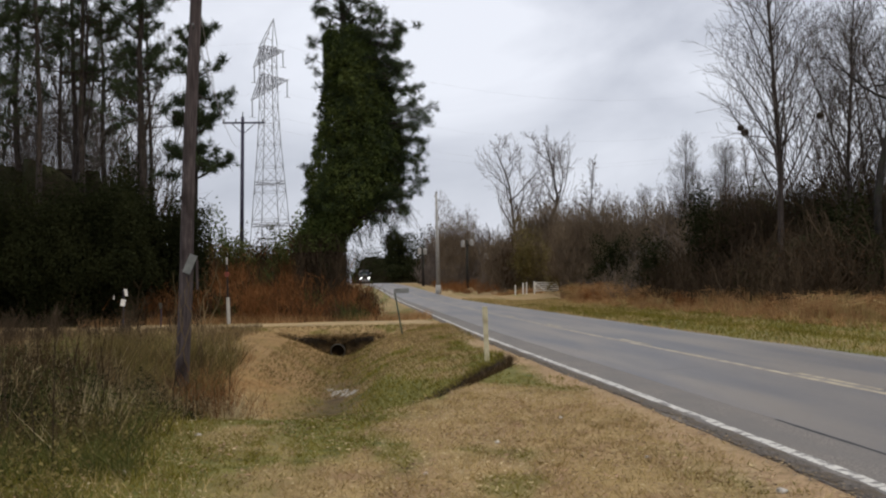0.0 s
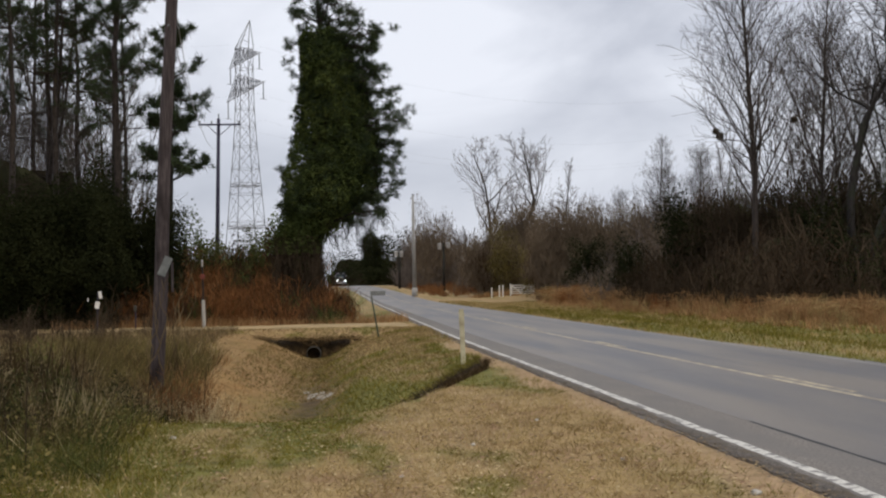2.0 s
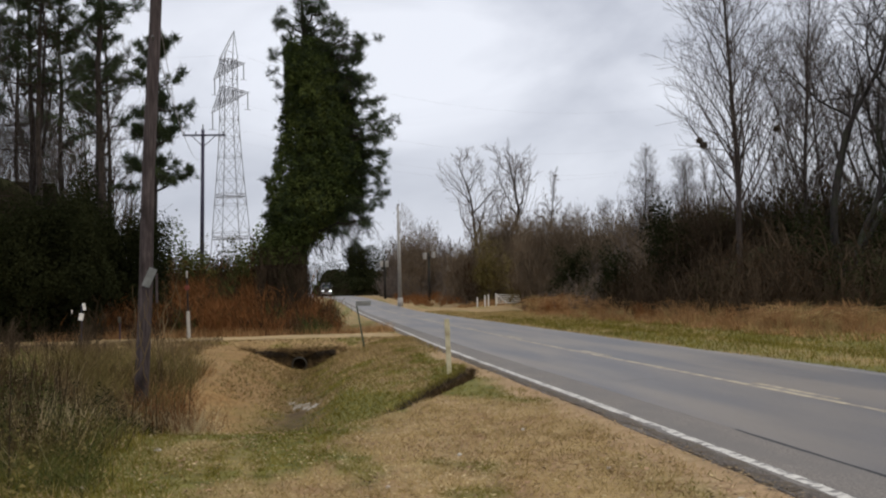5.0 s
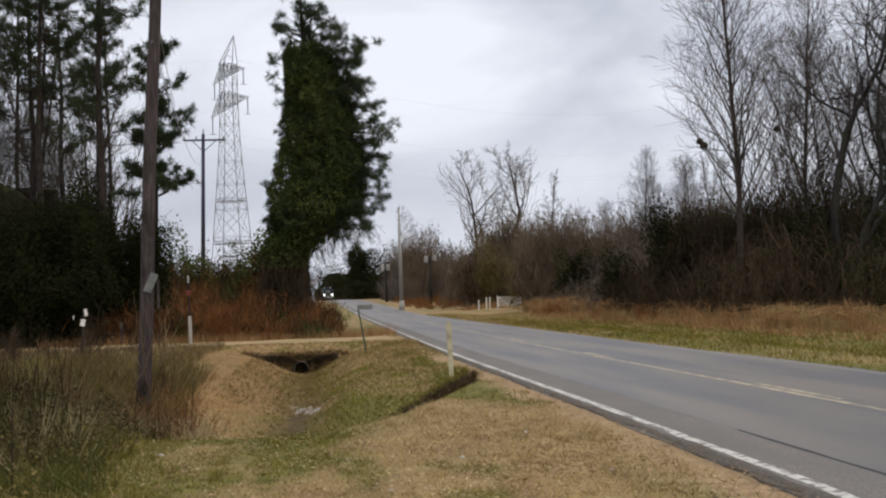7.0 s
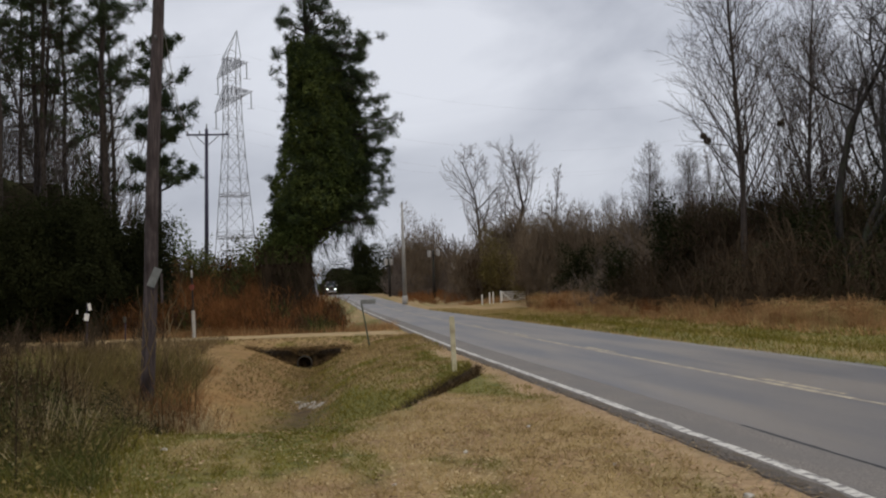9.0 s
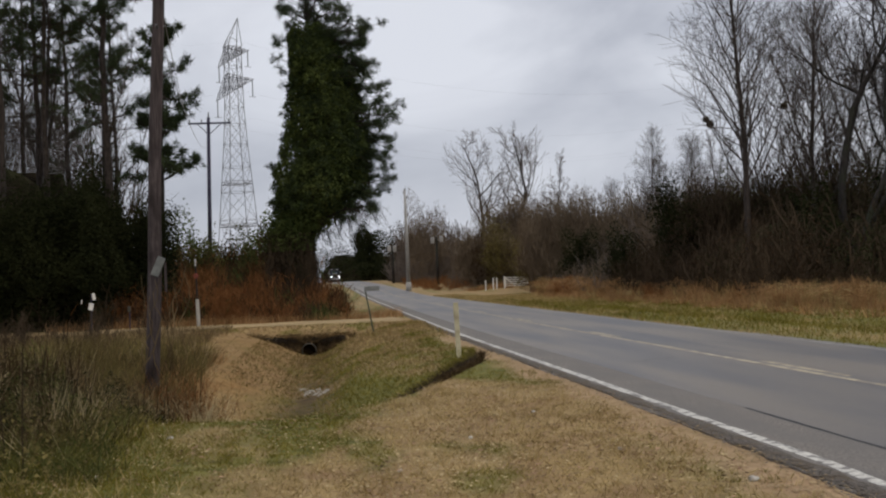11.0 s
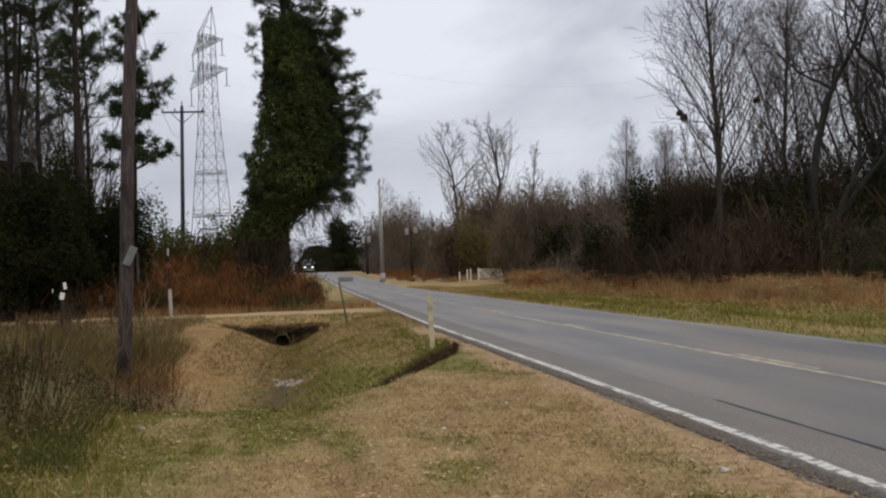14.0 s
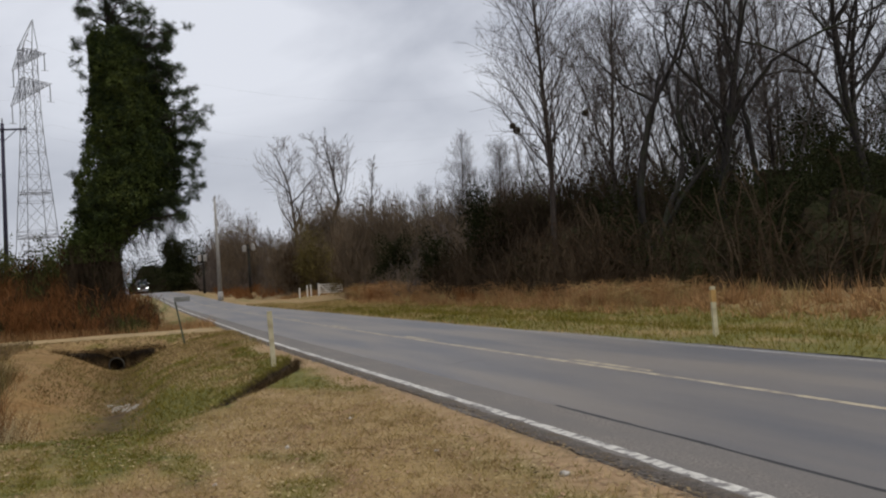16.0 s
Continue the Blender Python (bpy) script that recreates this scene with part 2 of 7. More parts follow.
def box(bm, cx, cy, cz, sx, sy, sz, bevel=0.0, m=None):
    """Adds a box by centre and size, with softened edges."""
    mt = Matrix.Translation((cx, cy, cz)) @ Matrix.Diagonal((sx, sy, sz, 1))
    r = bmesh.ops.create_cube(bm, size=1.0, matrix=(m @ mt) if m else mt)
    if bevel:
        es = list({e for v in r["verts"] for e in v.link_edges})
        bmesh.ops.bevel(bm, geom=es, offset=bevel, segments=2, affect="EDGES", profile=0.7)
    return bm


def rod(bm, a, b, r0, r1=None, n=10):
    """Adds a tapered round bar from a to b."""
    a, b = Vector(a), Vector(b)
    d = b - a
    m = Matrix.Translation((a + b) / 2) @ d.to_track_quat("Z", "Y").to_matrix().to_4x4()
    bmesh.ops.create_cone(bm, cap_ends=True, segments=n, radius1=r0, radius2=r0 if r1 is None else r1, depth=d.length, matrix=m)
    return bm


def frusta(P0, P1, R0, R1, n=3):
    """Many tapered n-sided bars at once: vertices and quads."""
    P0, P1, R0, R1 = np.asarray(P0, float), np.asarray(P1, float), np.asarray(R0, float), np.asarray(R1, float)
    d = P1 - P0
    d /= np.maximum(np.linalg.norm(d, axis=1, keepdims=True), 1e-6)
    ref = np.where(np.abs(d[:, 2:3]) > 0.9, np.array([[1.0, 0, 0]]), np.array([[0, 0, 1.0]]))
    u = np.cross(d, ref)
    u /= np.linalg.norm(u, axis=1, keepdims=True)
    w = np.cross(d, u)
    ang = np.arange(n) * 2 * np.pi / n
    ring = u[:, None] * np.cos(ang)[None, :, None] + w[:, None] * np.sin(ang)[None, :, None]
    V = np.concatenate([P0[:, None] + ring * R0[:, None, None], P1[:, None] + ring * R1[:, None, None]], 1)
    k = np.arange(n)
    q = np.stack([k, (k + 1) % n, n + (k + 1) % n, n + k], 1)
    F = (np.arange(len(P0)) * 2 * n)[:, None, None] + q[None]
    return V.reshape(-1, 3), F.reshape(-1, 4)


def blades(base, tip, width, r):
    """Slim triangles from base to tip, turned at random: grass, needles, dry leaves."""
    n = len(base)
    side = r.normal(size=(n, 3))
    d = tip - base
    side = np.cross(side, d)
    side /= np.maximum(np.linalg.norm(side, axis=1, keepdims=True), 1e-6)
    s = side * (np.asarray(width) / 2).reshape(-1, 1)
    V = np.stack([base - s, base + s, tip], 1).reshape(-1, 3)
    return V, np.arange(3 * n).reshape(-1, 3)


def leaves(centre, size, r, up=0.4):
    """Small pointed leaves in all directions."""
    n = len(centre)
    a = r.normal(size=(n, 3))
    a[:, 2] *= 1 - up
    a /= np.linalg.norm(a, axis=1, keepdims=True)
    b = np.cross(a, r.normal(size=(n, 3)))
    b /= np.linalg.norm(b, axis=1, keepdims=True)
    s = (np.asarray(size) * np.ones(n)).reshape(-1, 1)
    V = np.stack([centre - a * s, centre + b * s * 0.75 + a * s * 0.2, centre + a * s * 0.9 - b * s * 0.45], 1).reshape(-1, 3)
    return V, np.arange(3 * n).reshape(-1, 3)


def lying(centre, size, r):
    """Small flat flecks that lie on the ground."""
    n = len(centre)
    t = r.uniform(0, 6.28, n)
    s = (np.asarray(size) * np.ones(n)).reshape(-1, 1)
    a = np.stack([np.cos(t), np.sin(t), r.normal(size=n) * 0.12], 1) * s
    b = np.stack([-np.sin(t), np.cos(t), r.normal(size=n) * 0.12], 1) * s
    return np.stack([centre - a, centre + b * 0.6, centre + a, centre - b * 0.6], 1).reshape(-1, 3), np.arange(4 * n).reshape(-1, 4)


def join(*sets):
    Vs, Fs, k = [], [], 0
    for V, F in sets:
        Vs.append(V)
        Fs.append(F + k)
        k += len(V)
    return np.concatenate(Vs), np.concatenate(Fs)


def smooth_step(a, b, x):
    t = np.clip((np.asarray(x, float) - a) / (b - a), 0, 1)
    return t * t * (3 - 2 * t)


def wave_noise(x, y, seed, size):
    """Smooth lattice noise of about -1..1 on arrays, in lumps of the given size."""
    x, y = np.broadcast_arrays(np.asarray(x, float), np.asarray(y, float))
    table = np.random.default_rng(seed).uniform(-1, 1, (256, 256))
    out = 0
    for amp, s in ((1.0, size), (0.5, size * 0.47)):
        u, v = x / s + 1000.3, y / s + 1000.7
        i, j = np.floor(u).astype(int), np.floor(v).astype(int)
        f, g = u - i, v - j
        f, g = f * f * (3 - 2 * f), g * g * (3 - 2 * g)
        i0, i1, j0, j1 = i % 256, (i + 1) % 256, j % 256, (j + 1) % 256
        out = out + amp * ((table[i0, j0] * (1 - f) + table[i1, j0] * f) * (1 - g) + (table[i0, j1] * (1 - f) + table[i1, j1] * f) * g)
    return out * 0.95


# ---- the lie of the land ----
WHITE_X, YELLOW_X, EDGE_X = 3.95, 7.35, 10.55
DITCH_X = -0.9


def bend(y):
    """How far the road has swung to the left at y."""
    y = np.asarray(y, float)
    return -5.0 * np.clip((y - 120) / 140, 0, 2.2) ** 2 + 0.35 * (1 - smooth_step(8, 40, y)) - 0.3


def rise(y):
    return 2.2 * smooth_step(110, 270, y)


def bank_y(x):
    """Where the mown verge breaks off into the ditch."""
    return np.interp(x, [-6, -0.8, 0.4, 1.1, 1.9, 2.8, 3.2], [14.2, 13.8, 15.0, 16.3, 18.6, 21.5, 24])


def height(x, y):
    x, y = np.asarray(x, float), np.asarray(y, float)
    z = rise(y)
    # ditch beside the road, from the verge to the culvert
    d = x - DITCH_X
    soft = lambda xs, zs: sum(np.interp(d + o, xs, zs) for o in (-0.5, -0.3, -0.1, 0.1, 0.3, 0.5)) / 6
    v = soft([-4.6, -3.2, -1.75, -0.45, 0.35, 1.3, 2.6, 3.6], [0, 0.06, 0.36, 0.98, 1.02, 0.42, 0.14, 0])
    near = smooth_step(0, 2.2, y - bank_y(x))
    wide = soft([-4.6, -2.6, -1.2, 0.35, 1.3, 2.6, 3.6], [0, 0.85, 1, 1, 0.46, 0.14, 0])
    f = smooth_step(22, 29, y)
    deep = 1.12 * (wide * (1 - f) + v * f) * near
    lip = 0.12 * wave_noise(x, x * 0, 37, 0.45)
    head = np.minimum(deep, 0.40 + 0.7 * lip) * (1 - smooth_step(43.2, 45.6, y))
    z = z - np.where(y < 43.1 + lip, deep, head)
    # washed-out gully at the foot of the verge
    back = y - bank_y(x)
    cut = smooth_step(-0.05, 0.45, back) * (1 - smooth_step(0.75, 1.0, back + 0.12 * wave_noise(x, y, 35, 0.5)))
    z = z - np.interp(x, [-0.6, 0.3, 1.2, 2.0, 2.8, 3.05], [0, 0.34, 0.5, 0.62, 0.8, 0]) * cut
    # ditch beyond the driveway
    along2 = smooth_step(50.5, 54, y) * (1 - smooth_step(90, 120, y))
    z = z - 0.7 * v * along2
    # gentle relief off the road
    off = smooth_step(0.6, 3.0, np.maximum(WHITE_X - 0.4 - x, x - EDGE_X - 0.4))
    z = z + off * (0.03 * wave_noise(x, y, 3, 2.8) + 0.008 * wave_noise(x, y, 4, 0.6))
    z = z - 0.25 * smooth_step(EDGE_X + 1.5, EDGE_X + 5, x) + 0.25 * smooth_step(17, 22, x)
    return z


def axis(lo, hi, step, far, grow=1.22):
    inner = list(np.arange(lo, hi + 1e-6, step))
    out, d = [], step
    p = hi
    while p < far:
        d *= grow
        p += d
        out.append(p)
    neg, d, p = [], step, lo
    while p > -far:
        d *= grow
        p -= d
        neg.append(p)
    return np.array(neg[::-1] + inner + out)


def refine(a, lo, hi, step):
    return np.unique(np.round(np.concatenate([a[(a < lo) | (a > hi)], np.arange(lo, hi + 1e-6, step)]), 4))


gx, gy = refine(axis(-9, 13, 0.3, 3500), -0.8, 3.6, 0.08), refine(refine(axis(3, 54, 0.3, 3500), 13.5, 24.5, 0.08), 42, 45, 0.1)
GX, GY = np.meshgrid(gx, gy)
GZ = height(GX, GY)
on_road = (GX > WHITE_X + bend(GY) - 0.3) & (GX < EDGE_X + bend(GY) - 0.1)
GZ = np.where(on_road, rise(GY) - 0.06, GZ)
nx, ny = len(gx), len(gy)
ii, jj = np.meshgrid(np.arange(nx - 1), np.arange(ny - 1))
q0 = (jj * nx + ii).ravel()
ground = part_arrays("ground", np.stack([GX, GY, GZ], -1).reshape(-1, 3), np.stack([q0, q0 + 1, q0 + nx + 1, q0 + nx], 1), M_ground, smooth=True)


def greenness(x, y):
    """How green the turf is: moist verge corners, the ditch bank, the far verge."""
    n = wave_noise(x, y * 0.6, 14, 1.2) * 0.42 + wave_noise(x, y * 0.5, 15, 0.4) * 0.35
    g = 1.1 * smooth_step(0.0, -2.0, x) * smooth_step(21, 16, y) + 0.9 * smooth_step(-0.3, 0.5, x) * smooth_step(3.2, 2.3, x) * smooth_step(17, 20, y) * smooth_step(38, 28, y)
    g = g + 1.15 * smooth_step(EDGE_X - 0.4, EDGE_X + 0.1, x) * smooth_step(21, 18.5, x) * smooth_step(95, 45, y) + 0.7 * smooth_step(51, 54, y) * smooth_step(-1.5, 0, x) * smooth_step(3.4, 2.6, x)
    g = g + 1.0 * smooth_step(-3.4, -1.8, x) * smooth_step(1.4, 0.3, x) * smooth_step(13, 14.5, y) * smooth_step(28, 25, y)
    g = g + 1.0 * smooth_step(1.0, -0.6, x) * smooth_step(10.5, 12.5, y) * smooth_step(17, 15, y)
    g = g + 0.9 * smooth_step(-0.6, -1.6, x) * smooth_step(11, 13, y) * smooth_step(24, 20, y)
    g = g + 0.85 * smooth_step(1.9, 2.5, x) * smooth_step(3.5, 3.1, x) * smooth_step(15, 18, y) * smooth_step(40, 30, y)
    g = g + 0.5 * smooth_step(2.2, 2.8, x) * smooth_step(3.4, 3.0, x) * smooth_step(12, 9, y)
    return np.clip(g * (0.75 + n) + 0.75 * smooth_step(0.1, 0.42, n) + 0.5 * smooth_step(-0.9, -2.1, x) * smooth_step(20, 17, y), 0, 1)


def bareness(x, y):
    """Bare earth: the worn left bank of the ditch."""
    n = wave_noise(x, y, 24, 1.1) * 0.3
    b = 0.8 * smooth_step(-5.4, -3.4, x) * smooth_step(-0.3, -2.4, x) * smooth_step(19, 24, y) * smooth_step(46, 43, y)
    return np.clip(b * (0.8 + n), 0, 1)


def sandiness(x, y):
    """Pale sandy grit washed along the road shoulder."""
    n = wave_noise(x, y * 0.5, 26, 0.8) * 0.35
    e = x - bend(y)
    return np.clip((0.85 + n) * smooth_step(2.85 - n, 3.35, e) * smooth_step(4.6, 4.2, e) * smooth_step(44, 24, y), 0, 1)


def damp_and_shade(x, y):
    """Dark washed-out soil in the gully and ditch bottom, plus overhang shade painted on the culvert bank."""
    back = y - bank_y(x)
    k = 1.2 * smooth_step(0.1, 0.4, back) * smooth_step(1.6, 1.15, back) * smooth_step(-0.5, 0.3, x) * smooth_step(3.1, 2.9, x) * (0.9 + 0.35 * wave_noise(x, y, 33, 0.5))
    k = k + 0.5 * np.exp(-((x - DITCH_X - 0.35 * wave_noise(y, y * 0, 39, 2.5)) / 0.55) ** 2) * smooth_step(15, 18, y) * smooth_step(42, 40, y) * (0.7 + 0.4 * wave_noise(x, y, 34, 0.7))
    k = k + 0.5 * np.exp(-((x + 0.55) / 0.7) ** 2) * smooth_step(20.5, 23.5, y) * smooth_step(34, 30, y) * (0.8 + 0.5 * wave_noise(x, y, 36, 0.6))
    # dark band on the bank face over the culvert: painted overhang shade
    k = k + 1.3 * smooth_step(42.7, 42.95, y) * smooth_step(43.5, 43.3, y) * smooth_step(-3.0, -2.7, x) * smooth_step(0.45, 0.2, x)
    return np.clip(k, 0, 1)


for nm, fn in (("green", greenness), ("bare", bareness), ("sand", sandiness), ("damp_shade", damp_and_shade)):
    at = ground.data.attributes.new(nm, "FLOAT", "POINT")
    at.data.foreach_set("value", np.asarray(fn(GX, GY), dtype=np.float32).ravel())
gn, gl = M_ground.node_tree.nodes, M_ground.node_tree.links
g_bsdf = gn["Principled BSDF"]
g_col = g_bsdf.inputs["Base Color"].links[0].from_socket
for nm, c0, c1 in (("green", (0.085, 0.088, 0.018), (0.19, 0.175, 0.045)), ("bare", (0.17, 0.094, 0.03), (0.28, 0.164, 0.06)), ("sand", (0.31, 0.205, 0.115), (0.47, 0.33, 0.2)), ("damp_shade", (0.032, 0.019, 0.007), (0.09, 0.056, 0.022))):
    a_n = gn.new("ShaderNodeAttribute")
    a_n.attribute_name = nm
    t_n = gn.new("ShaderNodeTexNoise")
    t_n.inputs["Scale"].default_value, t_n.inputs["Detail"].default_value = 5, 6
    r_n = gn.new("ShaderNodeValToRGB")
    r_n.color_ramp.elements[0].position, r_n.color_ramp.elements[0].color = 0.35, (*c0, 1)
    r_n.color_ramp.elements[1].position, r_n.color_ramp.elements[1].color = 0.65, (*c1, 1)
    x_n = gn.new("ShaderNodeMix")
    x_n.data_type = "RGBA"
    co_n = gn.new("ShaderNodeTexCoord")
    gl.new(co_n.outputs["Object"], t_n.inputs["Vector"])
    gl.new(t_n.outputs["Fac"], r_n.inputs["Fac"])
    gl.new(a_n.outputs["Fac"], x_n.inputs["Factor"])
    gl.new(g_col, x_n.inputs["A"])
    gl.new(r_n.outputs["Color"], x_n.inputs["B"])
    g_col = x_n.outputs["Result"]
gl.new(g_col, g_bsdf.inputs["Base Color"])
tagged(ground, "dry tan winter turf with green patches and a ditch", "ground", kind="structure")


def ribbon(name, x0, x1, y0, y1, lift, mat, step=1.0, wob0=0.0, wob1=0.0, thick=0.03, seed=1, kind="structure", label="", category=""):
    """A strip that follows the road, with thickness and worn edges."""
    n = max(2, int((y1 - y0) / step) + 1)
    y = np.linspace(y0, y1, n)
    b, z = bend(y), rise(y) + lift
    a0 = x0 + b + wob0 * wave_noise(y, y * 0, seed, 1.2) + wob0 * 0.6 * wave_noise(y, y * 0, seed + 9, 0.3)
    a1 = x1 + b + wob1 * wave_noise(y, y * 0, seed + 5, 1.2) + wob1 * 0.6 * wave_noise(y, y * 0, seed + 7, 0.3)
    m = 7
    fr = np.linspace(0, 1, m)
    top = np.stack([a0[:, None] * (1 - fr) + a1[:, None] * fr, np.repeat(y[:, None], m, 1), np.repeat(z[:, None], m, 1)], -1)
    lo0, lo1 = top[:, :1] - [0.02, 0, thick], top[:, -1:] + [0.02, 0, -thick]
    rowv = np.concatenate([lo0, top, lo1], 1)
    w = m + 2
    i, j = np.meshgrid(np.arange(w - 1), np.arange(n - 1))
    k = (j * w + i).ravel()
    ob = part_arrays(name, rowv.reshape(-1, 3), np.stack([k, k + 1, k + w + 1, k + w], 1), mat)
    if label:
        tagged(ob, label, category, kind=kind)
    return ob


road = ribbon("road", WHITE_X + 0.75, EDGE_X, -30, 520, 0.0, M_asphalt, 1.0, 0.02, 0.12, 0.15, label="worn grey two-lane asphalt road with patches", category="road")
edge_strip = ribbon("road_edge", WHITE_X - 0.34, WHITE_X + 0.76, -30, 520, 0.004, M_edge, 0.2, 0.05, 0.015, 0.15, 3, label="coarse darker asphalt strip along the road edge", category="road")
ribbon("gravel_fringe", WHITE_X - 0.30, WHITE_X - 0.12, -10, 130, 0.011, M_grit, 0.08, 0.07, 0.05, 0.12, 61, label="dark broken gravel fringe beside the white line", category="gravel")
M_wornwhite = surface("worn_white_road_paint", (0.2, 0.195, 0.19), (0.42, 0.41, 0.39), 9, rough=0.75, bump=0.2)
for nm, x0, w, y0, y1, sd in (("white_line", WHITE_X, 0.092, -30, 420, 11),):
    ribbon(nm, x0 - w / 2, x0 + w / 2, y0, y1, 0.009, M_white, 0.15, 0.02, 0.02, 0.004, sd, label="worn white edge line painted on the road", category="road marking")
ribbon("white_line_far_side", EDGE_X - 0.30, EDGE_X - 0.24, -30, 420, 0.005, M_wornwhite, 0.3, 0.03, 0.03, 0.004, 31, label="faint white edge line along the far side of the road", category="road marking")
ribbon("yellow_line", YELLOW_X - 0.155, YELLOW_X - 0.08, -30, 420, 0.005, M_yellow, 0.3, 0.01, 0.01, 0.004, 21, label="faded yellow centre line on the road", category="road marking")
for k in range(34):
    ya = 18.2 - 24 + k * 12.2
    ob = ribbon("yellow_dash", YELLOW_X + 0.06, YELLOW_X + 0.135, ya - 3.2, ya, 0.005, M_yellow, 0.3, 0.01, 0.01, 0.004, 41 + k)
    tagged(ob, "faded yellow dash beside the centre line", "road marking", "dashes of the centre line", "structure")
ribbon("tar_seam", WHITE_X + 0.76, WHITE_X + 0.78, -10, 12.5, 0.008, M_crack, 0.1, 0.012, 0.012, 0.004, 51, label="dark wandering tar seam in the asphalt", category="seam")

for k, (x0, y0, x1, y1) in enumerate(((4.75, 25.7, 5.35, 26.1), (5.2, 19.6, 6.4, 20.4))):
    n = 15
    f = np.linspace(0, 1, n)
    P = np.stack([x0 + (x1 - x0) * f + 0.03 * np.sin(f * 19 + k), y0 + (y1 - y0) * f + 0.09 * np.sin(f * 11 + 2 * k), 0 * f + 0.006], 1)
    w = 0.009 * (0.4 + np.sin(f * np.pi))
    V = np.concatenate([P - np.stack([0 * w, w, 0 * w], 1), P + np.stack([0 * w, w, 0 * w], 1)])
    i = np.arange(n - 1)
    ob = part_arrays("road_crack", V, np.stack([i, i + 1, i + n + 1, i + n], 1), M_crack)
    tagged(ob, "short dark tar-filled crack across the lane", "crack", "cracks in the road", "structure")


# ---- trees ----
def stuff_part(*a, **k):
    return tagged(part_arrays(*a, **k), kind="stuff")


def unit(v):
    return v / max(np.linalg.norm(v), 1e-9)


def grow_tree(seed, tall, radius, first=0.3, primaries=24, spread=42, reach=0.36, levels=3, kids=(7, 5, 4), lean=(0, 0), wander=0.06, forks=1, segs=(12, 4, 3, 2), limb_size=(0.32, 0.5), crook=0.16):
    """Bars (from, to, radius, radius, level) of a bare tree with its limbs and twigs."""
    r = np.random.default_rng(seed)
    bars = []

    def limb(p, d, length, rad, level, n):
        pts = [(p, rad)]
        for s in range(n):
            up = 0.10 if level else 0.04
            d2 = unit(d + r.normal(size=3) * (wander if level == 0 else crook) + np.array([0, 0, up]))
            q = p + d2 * length / n
            ra = max(rad * (1 - s / n * 0.82), 0.004)
            rb = max(rad * (1 - (s + 1) / n * 0.82), 0.004)
            bars.append((p, q + d2 * rb * 0.3, ra, rb, level))
            p, d = q, d2
            pts.append((p, rb))
        return pts, d

    def branch(p, d, length, rad, level):
        pts, _ = limb(p, d, length, rad, level, segs[level])
        if level >= levels:
            return
        count = kids[level - 1]
        for k in range(count):
            f = (k + 0.6 + r.uniform(-0.3, 0.3)) / count * 0.8 + 0.2
            idx = min(int(f * (len(pts) - 1)), len(pts) - 2)
            a, b = pts[idx][0], pts[idx + 1][0]
            fr = f * (len(pts) - 1) - idx
            q = a + (b - a) * fr
            ax = unit(b - a)
            side = unit(np.cross(ax, r.normal(size=3)))
            ang = radians(r.uniform(28, 55))
            nd = unit(ax * math.cos(ang) + side * math.sin(ang))
            branch(q, nd, length * r.uniform(0.38, 0.62) * (1.15 - 0.5 * f), max(pts[idx][1] * 0.55, 0.005), level + 1)

    for fk in range(forks):
        d0 = unit(np.array([lean[0] + (r.uniform(-0.2, 0.2) if forks > 1 else 0), lean[1] + (r.uniform(-0.2, 0.2) if forks > 1 else 0), 1.0]))
        pts, _ = limb(np.array([0.0, 0, -0.2]), d0, tall * (1 - 0.12 * fk), radius * (1 - 0.15 * fk), 0, segs[0])
        for k in range(primaries // forks):
            f = first + (1 - first) * (k + r.uniform(0, 0.8)) / (primaries // forks)
            f = min(f, 0.985)
            idx = min(int(f * segs[0]), segs[0] - 1)
            q = pts[idx][0] + (pts[idx + 1][0] - pts[idx][0]) * (f * segs[0] - idx)
            az = k * 2.4 + r.uniform(-0.5, 0.5)
            ang = radians(spread * r.uniform(0.75, 1.2) * (1.1 - 0.35 * f))
            nd = np.array([math.cos(az) * math.sin(ang), math.sin(az) * math.sin(ang), math.cos(ang)])
            branch(q, nd, tall * reach * r.uniform(0.7, 1.15) * (1.15 - 0.75 * (f - first) / (1 - first)), pts[idx][1] * r.uniform(*limb_size), 1)
    return bars


def bars_mesh(bars, n):
    return frusta([b[0] for b in bars], [b[1] for b in bars], [b[2] for b in bars], [b[3] for b in bars], n)


def bare_tree(name, seed, label, group="", twig=M_twig, bark=M_bark, thick=1.0, cheap=False, **kw):
    bars = grow_tree(seed, **kw)
    ob = thing(name, pose(0, 0, 0), label, "tree", group)
    V, F = bars_mesh([b for b in bars if b[4] == 0], 9)
    part_arrays("trunk", V, F, bark, ob, smooth=True)
    big = [b for b in bars if b[4] == 1]
    fine = [(b[0], b[1], max(b[2], 0.010 * thick), max(b[3], 0.007 * thick)) for b in bars if b[4] > 1]
    V1, F1 = bars_mesh(big, 4)
    if cheap:
        c0 = np.array([q[0] for q in fine])
        c1 = np.array([q[1] for q in fine])
        V2, F2 = blades(c0, c1 + (c1 - c0) * 0.4, np.array([q[2] * 2.4 for q in fine]), np.random.default_rng(seed))
    else:
        V2, F2 = bars_mesh(fine, 3)
    stuff_part("branching", V1, F1, bark, ob, smooth=True)
    stuff_part("crown", V2, F2, twig, ob, "fine bare grey twigs")
    return ob


